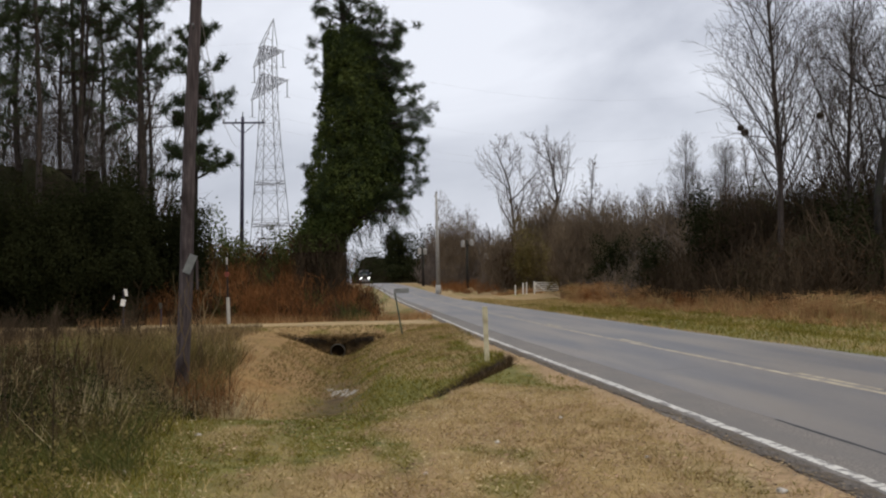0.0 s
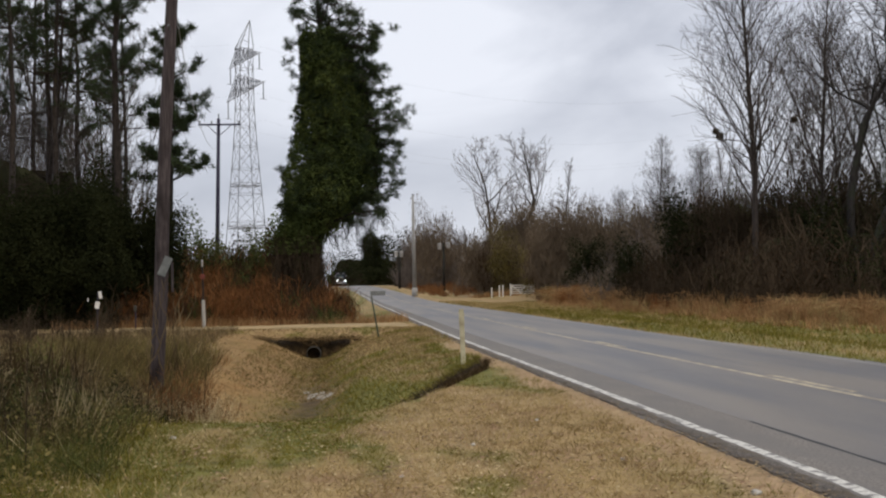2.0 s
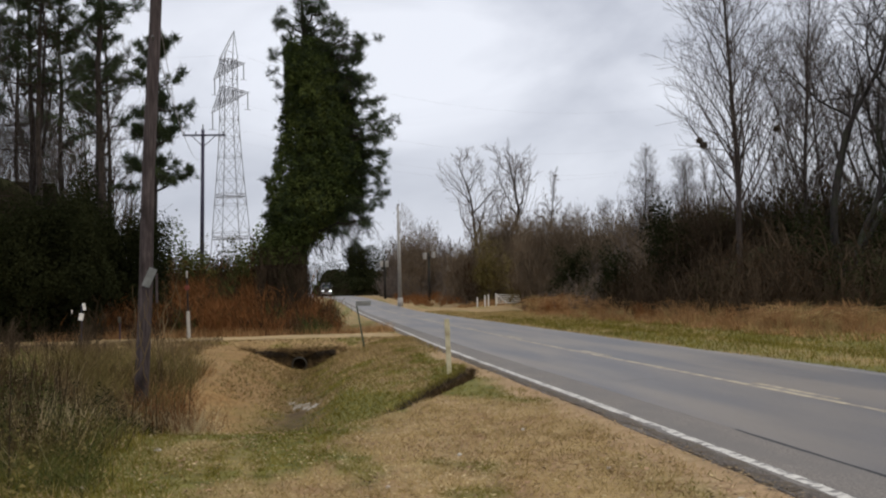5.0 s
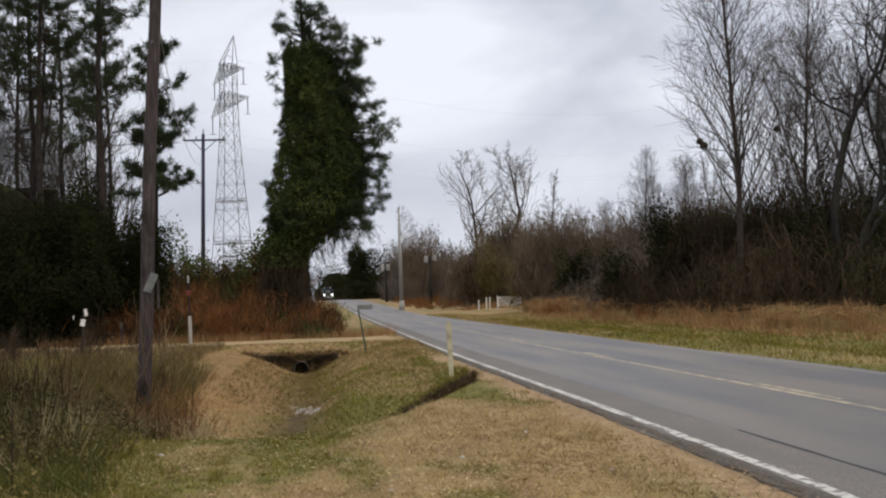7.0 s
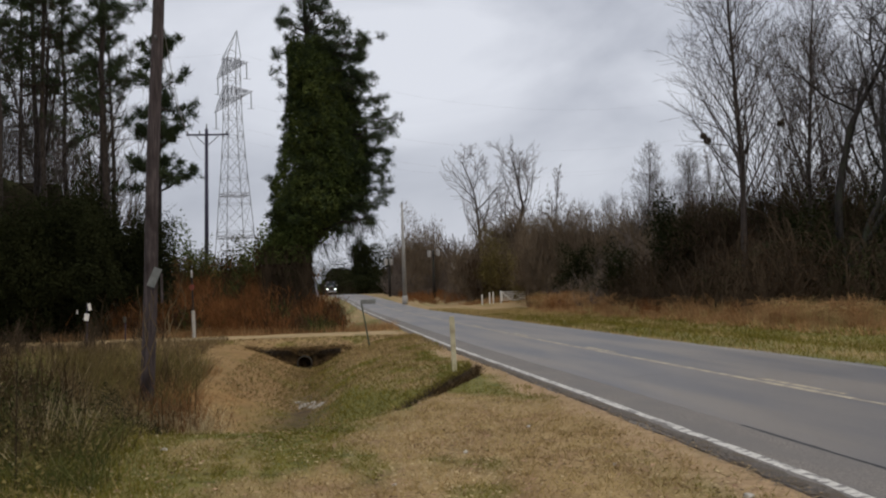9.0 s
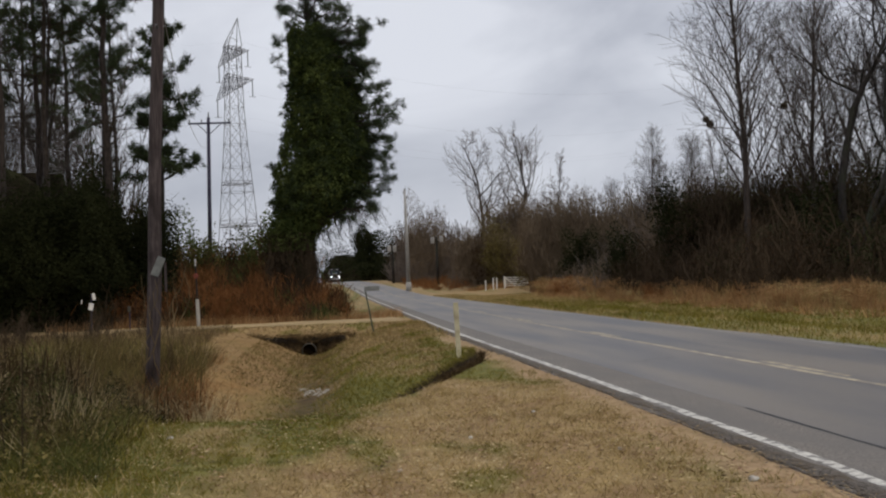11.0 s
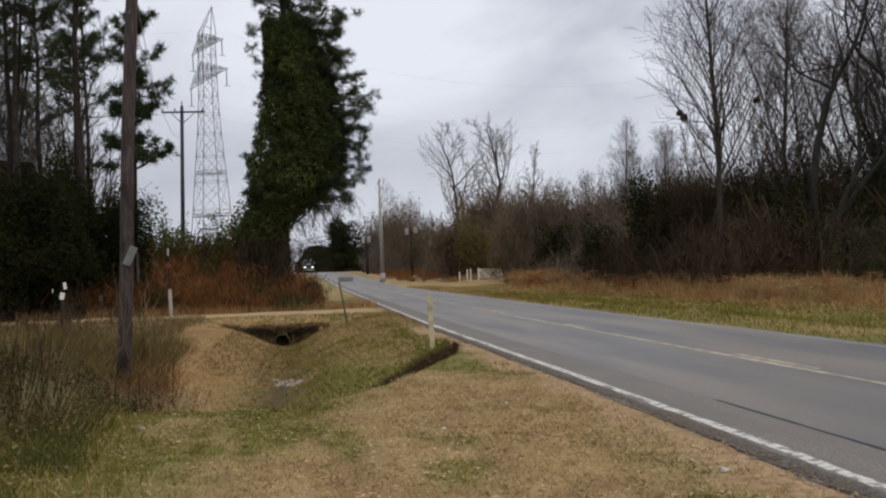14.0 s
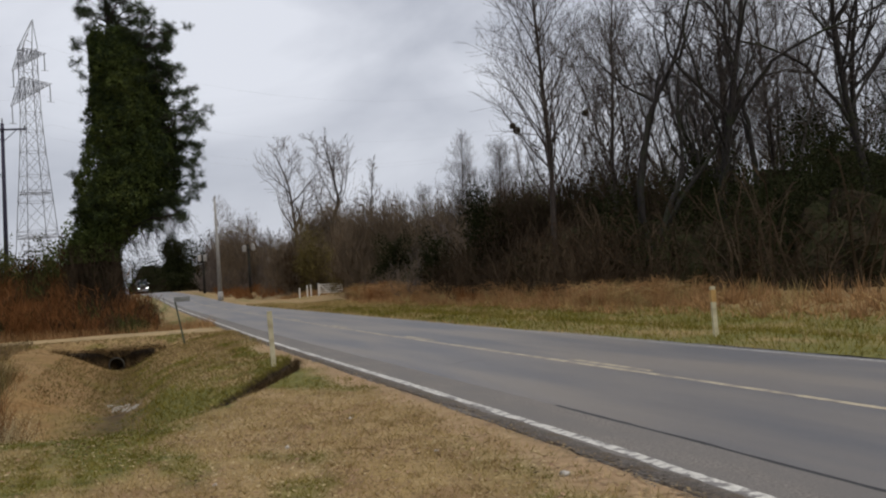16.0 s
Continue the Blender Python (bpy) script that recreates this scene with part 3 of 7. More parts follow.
def tufts(centres, r, needles=16, length=0.3, width=0.025, up=0.25):
    n = len(centres) * needles
    c = np.repeat(np.asarray(centres), needles, 0) + r.normal(size=(n, 3)) * 0.06
    d = r.normal(size=(n, 3)) + [0, 0, up]
    d /= np.linalg.norm(d, axis=1, keepdims=True)
    return blades(c, c + d * length * r.uniform(0.6, 1.15, (n, 1)), np.full(n, width), r)


def pine_tree(name, seed, label, tall, radius, crown_from, reach, group="", whorls=14, needles=15, tuft_len=0.32, tuft_w=0.03, dead=10):
    """Tall pine: bare lower trunk, whorls of limbs with needle tufts at their ends."""
    r = np.random.default_rng(seed)
    ob = thing(name, pose(0, 0, 0), label, "tree", group)
    n = 14
    zs = np.linspace(-0.2, tall, n + 1)
    cx = np.cumsum(r.normal(size=n + 1) * 0.05)
    cy = np.cumsum(r.normal(size=n + 1) * 0.05)
    rad = radius * (1 - 0.85 * np.linspace(0, 1, n + 1))
    P = np.stack([cx, cy, zs], 1)
    V, F = frusta(P[:-1], P[1:] + [0, 0, 0.03], rad[:-1], rad[1:], 9)
    part_arrays("trunk", V, F, M_pinebark, ob, smooth=True)
    bars, tips = [], []
    for k in range(whorls):
        f = crown_from + (1 - crown_from) * (k + r.uniform(0, 0.6)) / whorls
        base = np.array([np.interp(f * tall, zs, cx), np.interp(f * tall, zs, cy), f * tall])
        for j in range(r.integers(2, 5)):
            az = r.uniform(0, 6.28)
            g = (f - crown_from) / (1 - crown_from)
            L = reach * (1.0 - 0.65 * g) * r.uniform(0.5, 1.15)
            d = np.array([math.cos(az), math.sin(az), r.uniform(0.05, 0.5)])
            p = base
            for s in range(4):
                q = p + unit(d + np.array([0, 0, 0.1 * s]) + r.normal(size=3) * 0.15) * L / 4
                bars.append((p, q, 0.045 * (1 - s / 5), 0.045 * (1 - (s + 1) / 5)))
                if s >= 1:
                    for _ in range(3):
                        e = q + r.normal(size=3) * [0.38, 0.38, 0.22] * L / 3
                        bars.append((q, e, 0.014, 0.008))
                        tips.append(e)
                        tips.append(q + (e - q) * 0.55 + r.normal(size=3) * 0.08)
                p = q
            tips.append(p)
    for k in range(dead):
        f = r.uniform(0.25, crown_from)
        az = r.uniform(0, 6.28)
        b = np.array([np.interp(f * tall, zs, cx), np.interp(f * tall, zs, cy), f * tall])
        e = b + np.array([math.cos(az), math.sin(az), r.uniform(-0.3, 0.5)]) * r.uniform(0.5, 1.8)
        bars.append((b, e, 0.02, 0.007))
    V, F = bars_mesh(bars, 4)
    stuff_part("branching", V, F, M_pinebark, ob)
    V, F = tufts(tips, r, needles, tuft_len, tuft_w)
    stuff_part("crown", V, F, M_needle, ob, "dark green tufts of long needles")
    return ob


def put(ob, x, y, turn=0.0, scale=1.0, copy=True, tip=(0.0, 0.0), dz=0.0):
    z = float(height(x, y)) + dz
    m = pose(x, y, z, tip[0], tip[1], turn)
    if copy:
        c = copy_thing(ob, m)
    else:
        ob.matrix_world = m
        c = ob
    c.scale = (scale, scale, scale)
    return c


def mound(cx, cy, sx, sy, sz, seed, nu=26, nv=12):
    """An uneven dome of matted growth, as vertices and quads."""
    u, v = np.meshgrid(np.linspace(0, 2 * np.pi, nu, endpoint=False), np.linspace(0, np.pi / 2, nv))
    k = 1 + 0.16 * np.sin(3 * u + seed) * np.cos(v) + 0.12 * np.sin(5 * u + 2 * v * 3 + seed * 2.1) + 0.1 * np.sin(7 * v + 4 * u + seed)
    X, Y = cx + sx * np.cos(u) * np.cos(v) ** 0.6 * k, cy + sy * np.sin(u) * np.cos(v) ** 0.6 * k
    Z = sz * np.sin(v) * k
    Z = Z + height(np.clip(X, -4000, 4000), Y) - 0.1
    V = np.stack([X, Y, Z], -1).reshape(-1, 3)
    j, i = np.meshgrid(np.arange(nv - 1), np.arange(nu), indexing="ij")
    a = j * nu + i
    b = j * nu + (i + 1) % nu
    F = np.stack([a, b, b + nu, a + nu], -1).reshape(-1, 4)
    return V, F


# ---- the big vine-grown pine beside the driveway ----
def vine_pine():
    r = np.random.default_rng(21)
    ob = thing("vine_covered_pine", pose(-1.9, 58, float(height(-1.9, 58))), "tall dark green pine wrapped in dense vines", "tree")
    tall = 18.6
    # outline of the vine column: heights, wood side, road side, and reach of the needle limbs
    KZ = [0.2, 2.0, 3.4, 4.8, 5.4, 6.2, 7.0, 8.4, 9.0, 10.4, 11.8, 13.2, 14.6, 15.6, 16.2]
    KL = [-1.5, -1.4, -1.5, -1.45, -1.2, -0.95, -0.95, -0.75, -0.35, -0.22, -0.05, -0.05, -0.2, -0.05, 0.4]
    KR = [0.9, 1.0, 0.9, 1.05, 1.7, 2.7, 3.5, 3.9, 4.0, 3.9, 3.5, 3.35, 2.6, 2.2, 1.4]
    TZ = [4.6, 5.6, 6.2, 7.2, 8.9, 10.3, 11.5, 12.4, 13.4, 14.6, 15.8, 17.0, 18.6]
    TR = [4.2, 4.5, 4.4, 5.0, 5.1, 5.4, 5.75, 5.4, 4.7, 4.2, 4.2, 2.6, 1.2]
    n = 16
    zs = np.linspace(-0.2, tall, n + 1)
    cx = np.interp(zs, [0, 4, 8, 12, 18.6], [-0.3, -0.1, 0.9, 1.1, 0.9])
    rad = 0.36 * (1 - 0.82 * np.linspace(0, 1, n + 1))
    P = np.stack([cx, 0.1 * np.sin(zs * 0.5), zs], 1)
    V, F = frusta(P[:-1], P[1:] + [0, 0, 0.03], rad[:-1], rad[1:], 10)
    part_arrays("trunk", V, F, M_pinebark, ob, smooth=True)

    def column(m, z0, z1, inner=0.5):
        """Points through the ragged outer layer of the vine column."""
        z = r.uniform(z0, z1, m)
        ang = r.uniform(0, 6.28, m)
        lo, hi = np.interp(z, KZ, KL), np.interp(z, KZ, KR)
        half, mid = (hi - lo) / 2, (hi + lo) / 2
        lump = 1 + 0.13 * wave_noise(ang * 2.2, z, 51, 1.3) + 0.15 * wave_noise(ang * 2.2, z, 52, 0.5)
        k = lump * (1 - inner * r.random(m) ** 2.2)
        return np.stack([mid + np.cos(ang) * half * k, np.sin(ang) * np.minimum(half, 1.9) * 0.85 * k, z], 1)

    C = column(64000, 4.0, 16.0)
    thin = r.random(len(C)) < smooth_step(14.6, 16.0, C[:, 2]) * 0.8
    C = C[~thin]
    V, F = leaves(C, r.uniform(0.05, 0.115, len(C)), r)
    stuff_part("vines", V, F, M_ivy, ob, "dense green vine leaves round the trunk")
    C = column(17000, 0.1, 4.9)
    V, F = leaves(C, r.uniform(0.04, 0.09, len(C)), r)
    k = 2200
    b = np.stack([r.uniform(-1.5, 0.9, k), r.normal(size=k) * 0.7, r.uniform(0, 3.5, k)], 1)
    V2, F2 = frusta(b, b + np.stack([r.normal(size=k) * 0.25, r.normal(size=k) * 0.25, r.uniform(0.5, 1.8, k)], 1), np.full(k, 0.014), np.full(k, 0.007), 3)
    V, F = join((V, F), (V2, np.concatenate([F2[:, [0, 1, 2]], F2[:, [0, 2, 3]]])))
    stuff_part("dead_vines", V, F, M_brush, ob, "withered brown vines round the foot")
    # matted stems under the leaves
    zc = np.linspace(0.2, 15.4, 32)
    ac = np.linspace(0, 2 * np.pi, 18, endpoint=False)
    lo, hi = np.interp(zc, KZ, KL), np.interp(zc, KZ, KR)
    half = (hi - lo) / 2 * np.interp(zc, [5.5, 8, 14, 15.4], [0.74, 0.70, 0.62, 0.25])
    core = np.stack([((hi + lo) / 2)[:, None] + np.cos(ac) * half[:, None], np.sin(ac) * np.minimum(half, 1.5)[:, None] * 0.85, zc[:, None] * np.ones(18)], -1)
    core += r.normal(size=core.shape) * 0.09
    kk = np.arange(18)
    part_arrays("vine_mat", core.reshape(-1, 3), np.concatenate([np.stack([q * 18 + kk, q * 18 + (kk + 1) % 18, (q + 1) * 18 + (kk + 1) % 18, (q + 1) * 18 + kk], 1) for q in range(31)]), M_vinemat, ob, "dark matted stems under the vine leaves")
    bars, tips, strands = [], [], []

    def clump(e, size, count):
        for _ in range(count):
            q = e + np.clip(r.normal(size=3), -1.5, 1.5) * [size, size, size * 0.7]
            bars.append((e, q, 0.012, 0.007))
            tips.append(q)

    # limbs to the road side end in rounded clumps of needles with gaps between them
    for k in range(58):
        zb = 5.6 + 11.8 * (k + r.uniform(0, 0.9)) / 58
        end = np.interp(zb, TZ, TR) * r.uniform(0.86, 1.0) if k % 3 else np.interp(zb, KZ, KR) + r.uniform(0.0, 0.5)
        side = r.normal() * 0.9
        p = np.array([np.interp(zb, zs, cx), 0, zb - 1.0])
        e = np.array([end, side, zb + r.normal() * 0.15])
        mids = [p + (e - p) * f + np.array([0, 0, 0.5 * math.sin(f * 3.14)]) + r.normal(size=3) * 0.12 * (0 < f < 1) for f in np.linspace(0, 1, 6)]
        for s in range(5):
            bars.append((mids[s], mids[s + 1], 0.06 * (1 - s / 6), 0.06 * (1 - (s + 1) / 6)))
        clump(e, 0.20, 9)
        for s in (3, 4):
            for _ in range(2):
                q = mids[s] + r.normal(size=3) * [0.45, 0.5, 0.35]
                bars.append((mids[s], q, 0.02, 0.012))
                clump(q, 0.17, 6)
    # short sprays on the wood side
    for zb, dx in ((8.5, -1.1), (8.2, -0.9), (7.3, -1.0), (6.6, -1.05), (10.0, -0.4), (11.2, -0.3), (13.6, -0.5), (14.2, -0.65), (14.8, -0.6), (15.4, -0.75), (12.6, -0.25), (9.3, -0.5)):
        e = np.array([dx, r.normal() * 0.6, zb])
        bars.append((np.array([np.interp(zb, KZ, KL) + 0.6, 0, zb - 0.4]), e, 0.03, 0.012))
        clump(e, 0.18, 8)
    # open leader over the vines
    for k in range(46):
        z = r.uniform(15.4, 18.6)
        e = np.array([np.interp(z, [15.4, 18.6], [0.9, 0.8]) + r.uniform(-1.3, 1.45) * np.interp(z, [15.4, 17.6, 18.6], [1.0, 1.0, 0.5]), r.normal() * 0.6, z])
        bars.append((np.array([np.interp(z - 0.6, zs, cx), 0, z - 0.6]), e, 0.022, 0.01))
        clump(e, 0.15, 5)
    for x0, z0 in ((4.1, 15.7), (3.75, 16.05), (3.7, 15.3), (3.35, 15.0), (3.2, 15.5)):
        e = np.array([x0, r.normal() * 0.3, z0])
        bars.append((np.array([2.2, 0, 14.0]), e, 0.035, 0.012))
        clump(e, 0.17, 9)
    # needles scattered over the face of the vines
    face = column(1500, 6.0, 15.5, 0.15)
    tips += list(face)
    # fine bare shoots hanging under the lowest limbs
    for k in range(150):
        x0 = r.uniform(1.1, 4.3)
        p = np.array([x0, r.normal() * 0.6, np.interp(x0, [1.1, 2.6, 3.6, 4.3], [5.0, 5.5, 6.3, 6.3]) + r.uniform(-0.2, 0.5)])
        d = np.array([r.uniform(0.0, 0.5), r.normal() * 0.3, -r.uniform(0.4, 1.0)])
        for s in range(4):
            q = p + (d + r.normal(size=3) * 0.35) * r.uniform(0.22, 0.42)
            bars.append((p, q, 0.013 - 0.002 * s, 0.011 - 0.002 * s))
            strands += [q + r.normal(size=3) * 0.12 for _ in range(2)]
            p = q
    V, F = bars_mesh(bars, 4)
    stuff_part("branching", V, F, M_pinebark, ob)
    V, F = tufts(tips, r, 26, 0.23, 0.026)
    V2, F2 = leaves(np.array(strands), r.uniform(0.02, 0.05, len(strands)), r)
    V, F = join((V, F), (V2, F2))
    stuff_part("crown", V, F, M_needle, ob, "dark tufts of needles at the limb ends")


vine_pine()


# ---- poles, tower ----
def utility_pole():
    ob = thing("utility_pole", pose(-3.87, 23.6, 0), "weathered grey wooden utility pole with a tilted tag", "pole")
    n, rows = 18, 26
    a = np.linspace(0, 2 * np.pi, n, endpoint=False)
    zz = np.linspace(-0.4, 9.6, rows)
    V = np.concatenate([np.stack([0.047 * z + 0.012 * math.sin(z) + np.cos(a) * (0.15 - 0.0033 * z) * (1 + 0.03 * np.sin(a * 3 + z)), np.sin(a) * (0.15 - 0.0033 * z), np.full(n, z)], 1) for z in zz])
    k = np.arange(n)
    F = np.concatenate([np.stack([m * n + k, m * n + (k + 1) % n, (m + 1) * n + (k + 1) % n, (m + 1) * n + k], 1) for m in range(rows - 1)])
    part_arrays("shaft", V, F, M_pole, ob, smooth=True)
    bm = bmesh.new()
    box(bm, 0, 0, 0, 0.17, 0.012, 0.42, 0.003)
    tg = part("tag", bm, M_signsteel, ob, "tilted pale metal tag")
    tg.matrix_local = pose(0.21, -0.165, 2.18, 0, 24, 0)
    for z, dx in ((2.36, 0.25), (2.0, 0.17)):
        bm = bmesh.new()
        rod(bm, (dx, -0.12, z), (dx, -0.19, z), 0.012, 0.012, 8)
        part("nail", bm, M_steel, ob)
    bm = bmesh.new()
    box(bm, 0.36, -0.17, 1.95, 0.045, 0.05, 0.62, 0.006)
    part("cable_guard", bm, M_pole, ob, "loose wooden strip")
    bm = bmesh.new()
    rod(bm, (0.35, -0.02, 7.2), (0.35, -0.28, 7.25), 0.03, 0.02, 8)
    part("insulator_bracket", bm, M_steel, ob)
    return ob


utility_pole()


def pole_vines():
    """Dead vine stems that lean on the foot of the pole."""
    r = np.random.default_rng(47)
    P0, P1, R = [], [], []
    for k in range(9):
        p = np.array([-3.7 + r.uniform(-0.45, 0.5), 23.35 + r.uniform(-0.15, 0.1), 0.0])
        for q in range(9):
            e = p + np.array([0.02 + 0.10 * math.sin(q * 1.3 + k * 2.1) + r.normal() * 0.03, r.normal() * 0.03, r.uniform(0.14, 0.3)])
            P0.append(p)
            P1.append(e)
            R.append(0.013 - 0.0009 * q)
            p = e
    V, F = frusta(P0, P1, R, np.array(R) * 0.93, 5)
    tagged(part_arrays("dead_vine", V, F, M_weed, smooth=True), "dead grey vine stems leaning on the pole", "vine", kind="stuff")


pole_vines()


def crossarm_pole():
    ob = thing("crossarm_pole", pose(-10.0, 90, float(height(-10, 90))), "slim dark wooden power pole with one crossarm", "pole")
    bm = bmesh.new()
    rod(bm, (0, 0, -0.3), (0.34, 0, 15.6), 0.2, 0.13, 12)
    part("shaft", bm, M_pole_dark, ob, smooth=True)
    bm = bmesh.new()
    box(bm, 0.42, -0.16, 15.1, 3.4, 0.12, 0.13, 0.01)
    part("crossarm", bm, M_pole_dark, ob)
    for s in (-1, 1):
        bm = bmesh.new()
        rod(bm, (0.36 + s * 0.05, -0.2, 14.2), (0.42 + s * 0.95, -0.2, 15.05), 0.03, 0.03, 6)
        part("brace", bm, M_pole_dark, ob)
    for x in (-1.15, 1.95, -0.2):
        bm = bmesh.new()
        rod(bm, (x, -0.16, 15.16), (x, -0.16, 15.32), 0.05, 0.035, 8)
        rod(bm, (x, -0.16, 15.32), (x, -0.16, 15.4), 0.06, 0.05, 8)
        part("insulator", bm, M_conc, ob)
    bm = bmesh.new()
    rod(bm, (0.34, 0, 15.55), (0.35, 0, 16.0), 0.05, 0.04, 8)
    part("top_pin", bm, M_conc, ob)


crossarm_pole()


def pylon():
    """Lattice transmission tower: four legs, X bracing, a narrow neck and slanted arms."""
    bx, by = -18.45, 220.0
    ob = thing("transmission_tower", pose(bx, by, float(height(bx, by)), 0, 0, 26), "tall galvanised steel lattice transmission tower", "pylon")
    lev = [(0.0, 3.7), (7, 3.25), (13.5, 2.8), (19, 2.45), (24, 2.1), (28.5, 1.8), (32.5, 1.6), (36, 1.45), (40, 1.4), (44, 1.35), (48, 1.3)]
    q = [(-1, -1), (1, -1), (1, 1), (-1, 1)]
    for sx, sy in q:
        P0 = [(sx * w, sy * w, z) for z, w in lev[:-1]]
        P1 = [(sx * w, sy * w, z) for z, w in lev[1:]]
        V, F = frusta(P0, P1, np.full(len(P0), 0.085), np.full(len(P0), 0.07), 4)
        stuff_part("leg", V, F, M_steel, ob)
    for k in range(4):
        a, b = q[k], q[(k + 1) % 4]
        P0, P1 = [], []
        for (z0, w0), (z1, w1) in zip(lev[:-1], lev[1:]):
            P0 += [(a[0] * w0, a[1] * w0, z0), (b[0] * w0, b[1] * w0, z0), (a[0] * w1, a[1] * w1, z1)]
            P1 += [(b[0] * w1, b[1] * w1, z1), (a[0] * w1, a[1] * w1, z1), (b[0] * w1, b[1] * w1, z1)]
        V, F = frusta(P0, P1, np.full(len(P0), 0.04), np.full(len(P0), 0.04), 4)
        stuff_part("bracing", V, F, M_steel, ob)

    def cross_truss(z, left, right, low, high, drop):
        """Slanted lattice cross-arm from a low left tip to a high right tip."""
        P0, P1 = [], []
        L, T, R = np.array([left, 0, z]), np.array([left * 0.42, 0, z + high]), np.array([right, 0, z + low])
        for sy in (-1.1, 1.1):
            o = np.array([0, sy, 0])
            Lq, Tq, Rq = L + o * 0.5, T + o, R + o * 0.5
            P0 += [Lq, Lq, Tq]
            P1 += [Rq, Tq, Rq]
            last = Lq
            for f in (0.15, 0.3, 0.45, 0.6, 0.75, 0.88):
                lo = Lq + (Rq - Lq) * f
                hi = Tq + (Rq - Tq) * max(f - 0.08, 0)
                P0 += [last, hi]
                P1 += [hi, lo]
                last = lo
        for f in (0, 0.25, 0.5, 0.75, 1):
            lo = L + (R - L) * f
            P0 += [lo + [0, 0.8, 0], T + (R - T) * f + [0, 1, 0]]
            P1 += [lo - [0, 0.8, 0], T + (R - T) * f - [0, 1, 0]]
        V, F = frusta(P0, P1, np.full(len(P0), 0.062), np.full(len(P0), 0.062), 4)
        a = part_arrays("arm", V, F, M_steel, ob)
        for e in (L, R):
            bm = bmesh.new()
            rod(bm, e, e - np.array([0, 0, drop]), 0.1, 0.1, 6)
            rod(bm, e - np.array([0.7, 0, drop]), e + np.array([0.7, 0, -drop]), 0.05, 0.05, 6)
            part("insulator_string", bm, M_steel, a)

    cross_truss(37.2, -3.45, 4.0, 4.5, 5.3, 3.4)
    cross_truss(43.9, -2.9, 3.2, 3.6, 4.2, 3.2)
    # horizontal frames and secondary bracing
    P0, P1 = [], []
    for z, w in ((12.2, 2.9), (20.6, 2.34)):
        for k in range(4):
            a, b = q[k], q[(k + 1) % 4]
            for dz in (0, 0.5):
                P0.append((a[0] * w, a[1] * w, z + dz))
                P1.append((b[0] * w, b[1] * w, z + dz))
        P0 += [(-w, -w, z), (w, -w, z)]
        P1 += [(w, w, z), (-w, w, z)]
    V, F = frusta(P0, P1, np.full(len(P0), 0.055), np.full(len(P0), 0.055), 4)
    stuff_part("bracing", V, F, M_steel, ob)
    P0 = [(sx * 1.45, sy * 1.45, 48) for sx, sy in q]
    V, F = frusta(P0, [(1.3, 0, 54.0)] * 4, np.full(4, 0.09), np.full(4, 0.07), 4)
    V2, F2 = frusta([(-1.3, -1.4, 48), (-1.3, 1.4, 48), (-0.3, 0, 50)], [(0.2, 0.5, 51), (0.2, -0.5, 51), (1.3, 0.4, 49.5)], np.full(3, 0.06), np.full(3, 0.06), 4)
    V, F = join((V, F), (V2, F2))
    part_arrays("peak", V, F, M_steel, ob)


pylon()

# ---- wires ----
def wire(name, a, b, sag, rad, label):
    a, b = np.array(a, float), np.array(b, float)
    f = np.linspace(0, 1, 25)
    P = a + (b - a) * f[:, None]
    P[:, 2] -= sag * 4 * f * (1 - f)
    V, F = frusta(P[:-1], P[1:], np.full(24, rad), np.full(24, rad), 4)
    ob = part_arrays(name, V, F, M_wire)
    return tagged(ob, label, "wire", "overhead wires")


M_wire = surface("weathered_wire", (0.2, 0.2, 0.21), (0.3, 0.3, 0.31), 2, rough=0.6, bump=0, metal=0.4)

# ---- far right pole ----
def tall_pale_pole():
    ob = thing("tall_pale_pole", pose(10.1, 150, float(height(10.1, 150))), "tall pale concrete pole beside the road", "pole")
    bm = bmesh.new()
    rod(bm, (0, 0, -0.3), (0, 0, 1.2), 0.42, 0.36, 12)
    rod(bm, (0, 0, 1.2), (-0.05, 0, 13.9), 0.3, 0.13, 12)
    part("shaft", bm, M_palepole, ob, smooth=True)
    bm = bmesh.new()
    rod(bm, (-0.05, 0, 13.88), (-0.05, 0, 14.05), 0.15, 0.1, 10)
    part("cap", bm, M_steel, ob)


tall_pale_pole()

# ---- right-hand wood edge: bare trees ----
POPLAR = dict(tall=24, radius=0.215, first=0.25, primaries=54, spread=40, reach=0.29, kids=(9, 6, 4), wander=0.03, crook=0.11)
poplar = bare_tree("bare_poplar_tree", 5, "tall bare poplar with a straight trunk and fine ascending twigs", "bare trees beyond the road", bark=M_poplarbark, **POPLAR)
put(poplar, 24.9, 64, 40, copy=False)
oak = bare_tree("bare_oak_tree", 9, "dark bare hardwood with several crooked rising stems", "bare trees beyond the road", twig=M_darktwig, bark=M_oakbark, tall=21, radius=0.26, first=0.30, primaries=15, spread=44, reach=0.36, kids=(8, 6, 4), wander=0.13, forks=3, thick=1.1, segs=(14, 7, 4, 2), limb_size=(0.45, 0.7), crook=0.2)
put(oak, 28.6, 58, 0, copy=False)
great = bare_tree("bare_oak_tree", 23, "big dark bare oak with a stout trunk and crooked forking limbs", "bare trees beyond the road", twig=M_darktwig, bark=M_oakbark, tall=22, radius=0.33, first=0.34, primaries=13, spread=50, reach=0.46, kids=(9, 6, 4), wander=0.07, thick=1.1, segs=(14, 8, 5, 2), limb_size=(0.5, 0.75), crook=0.2)
put(great, 32.3, 57, 205, copy=False)
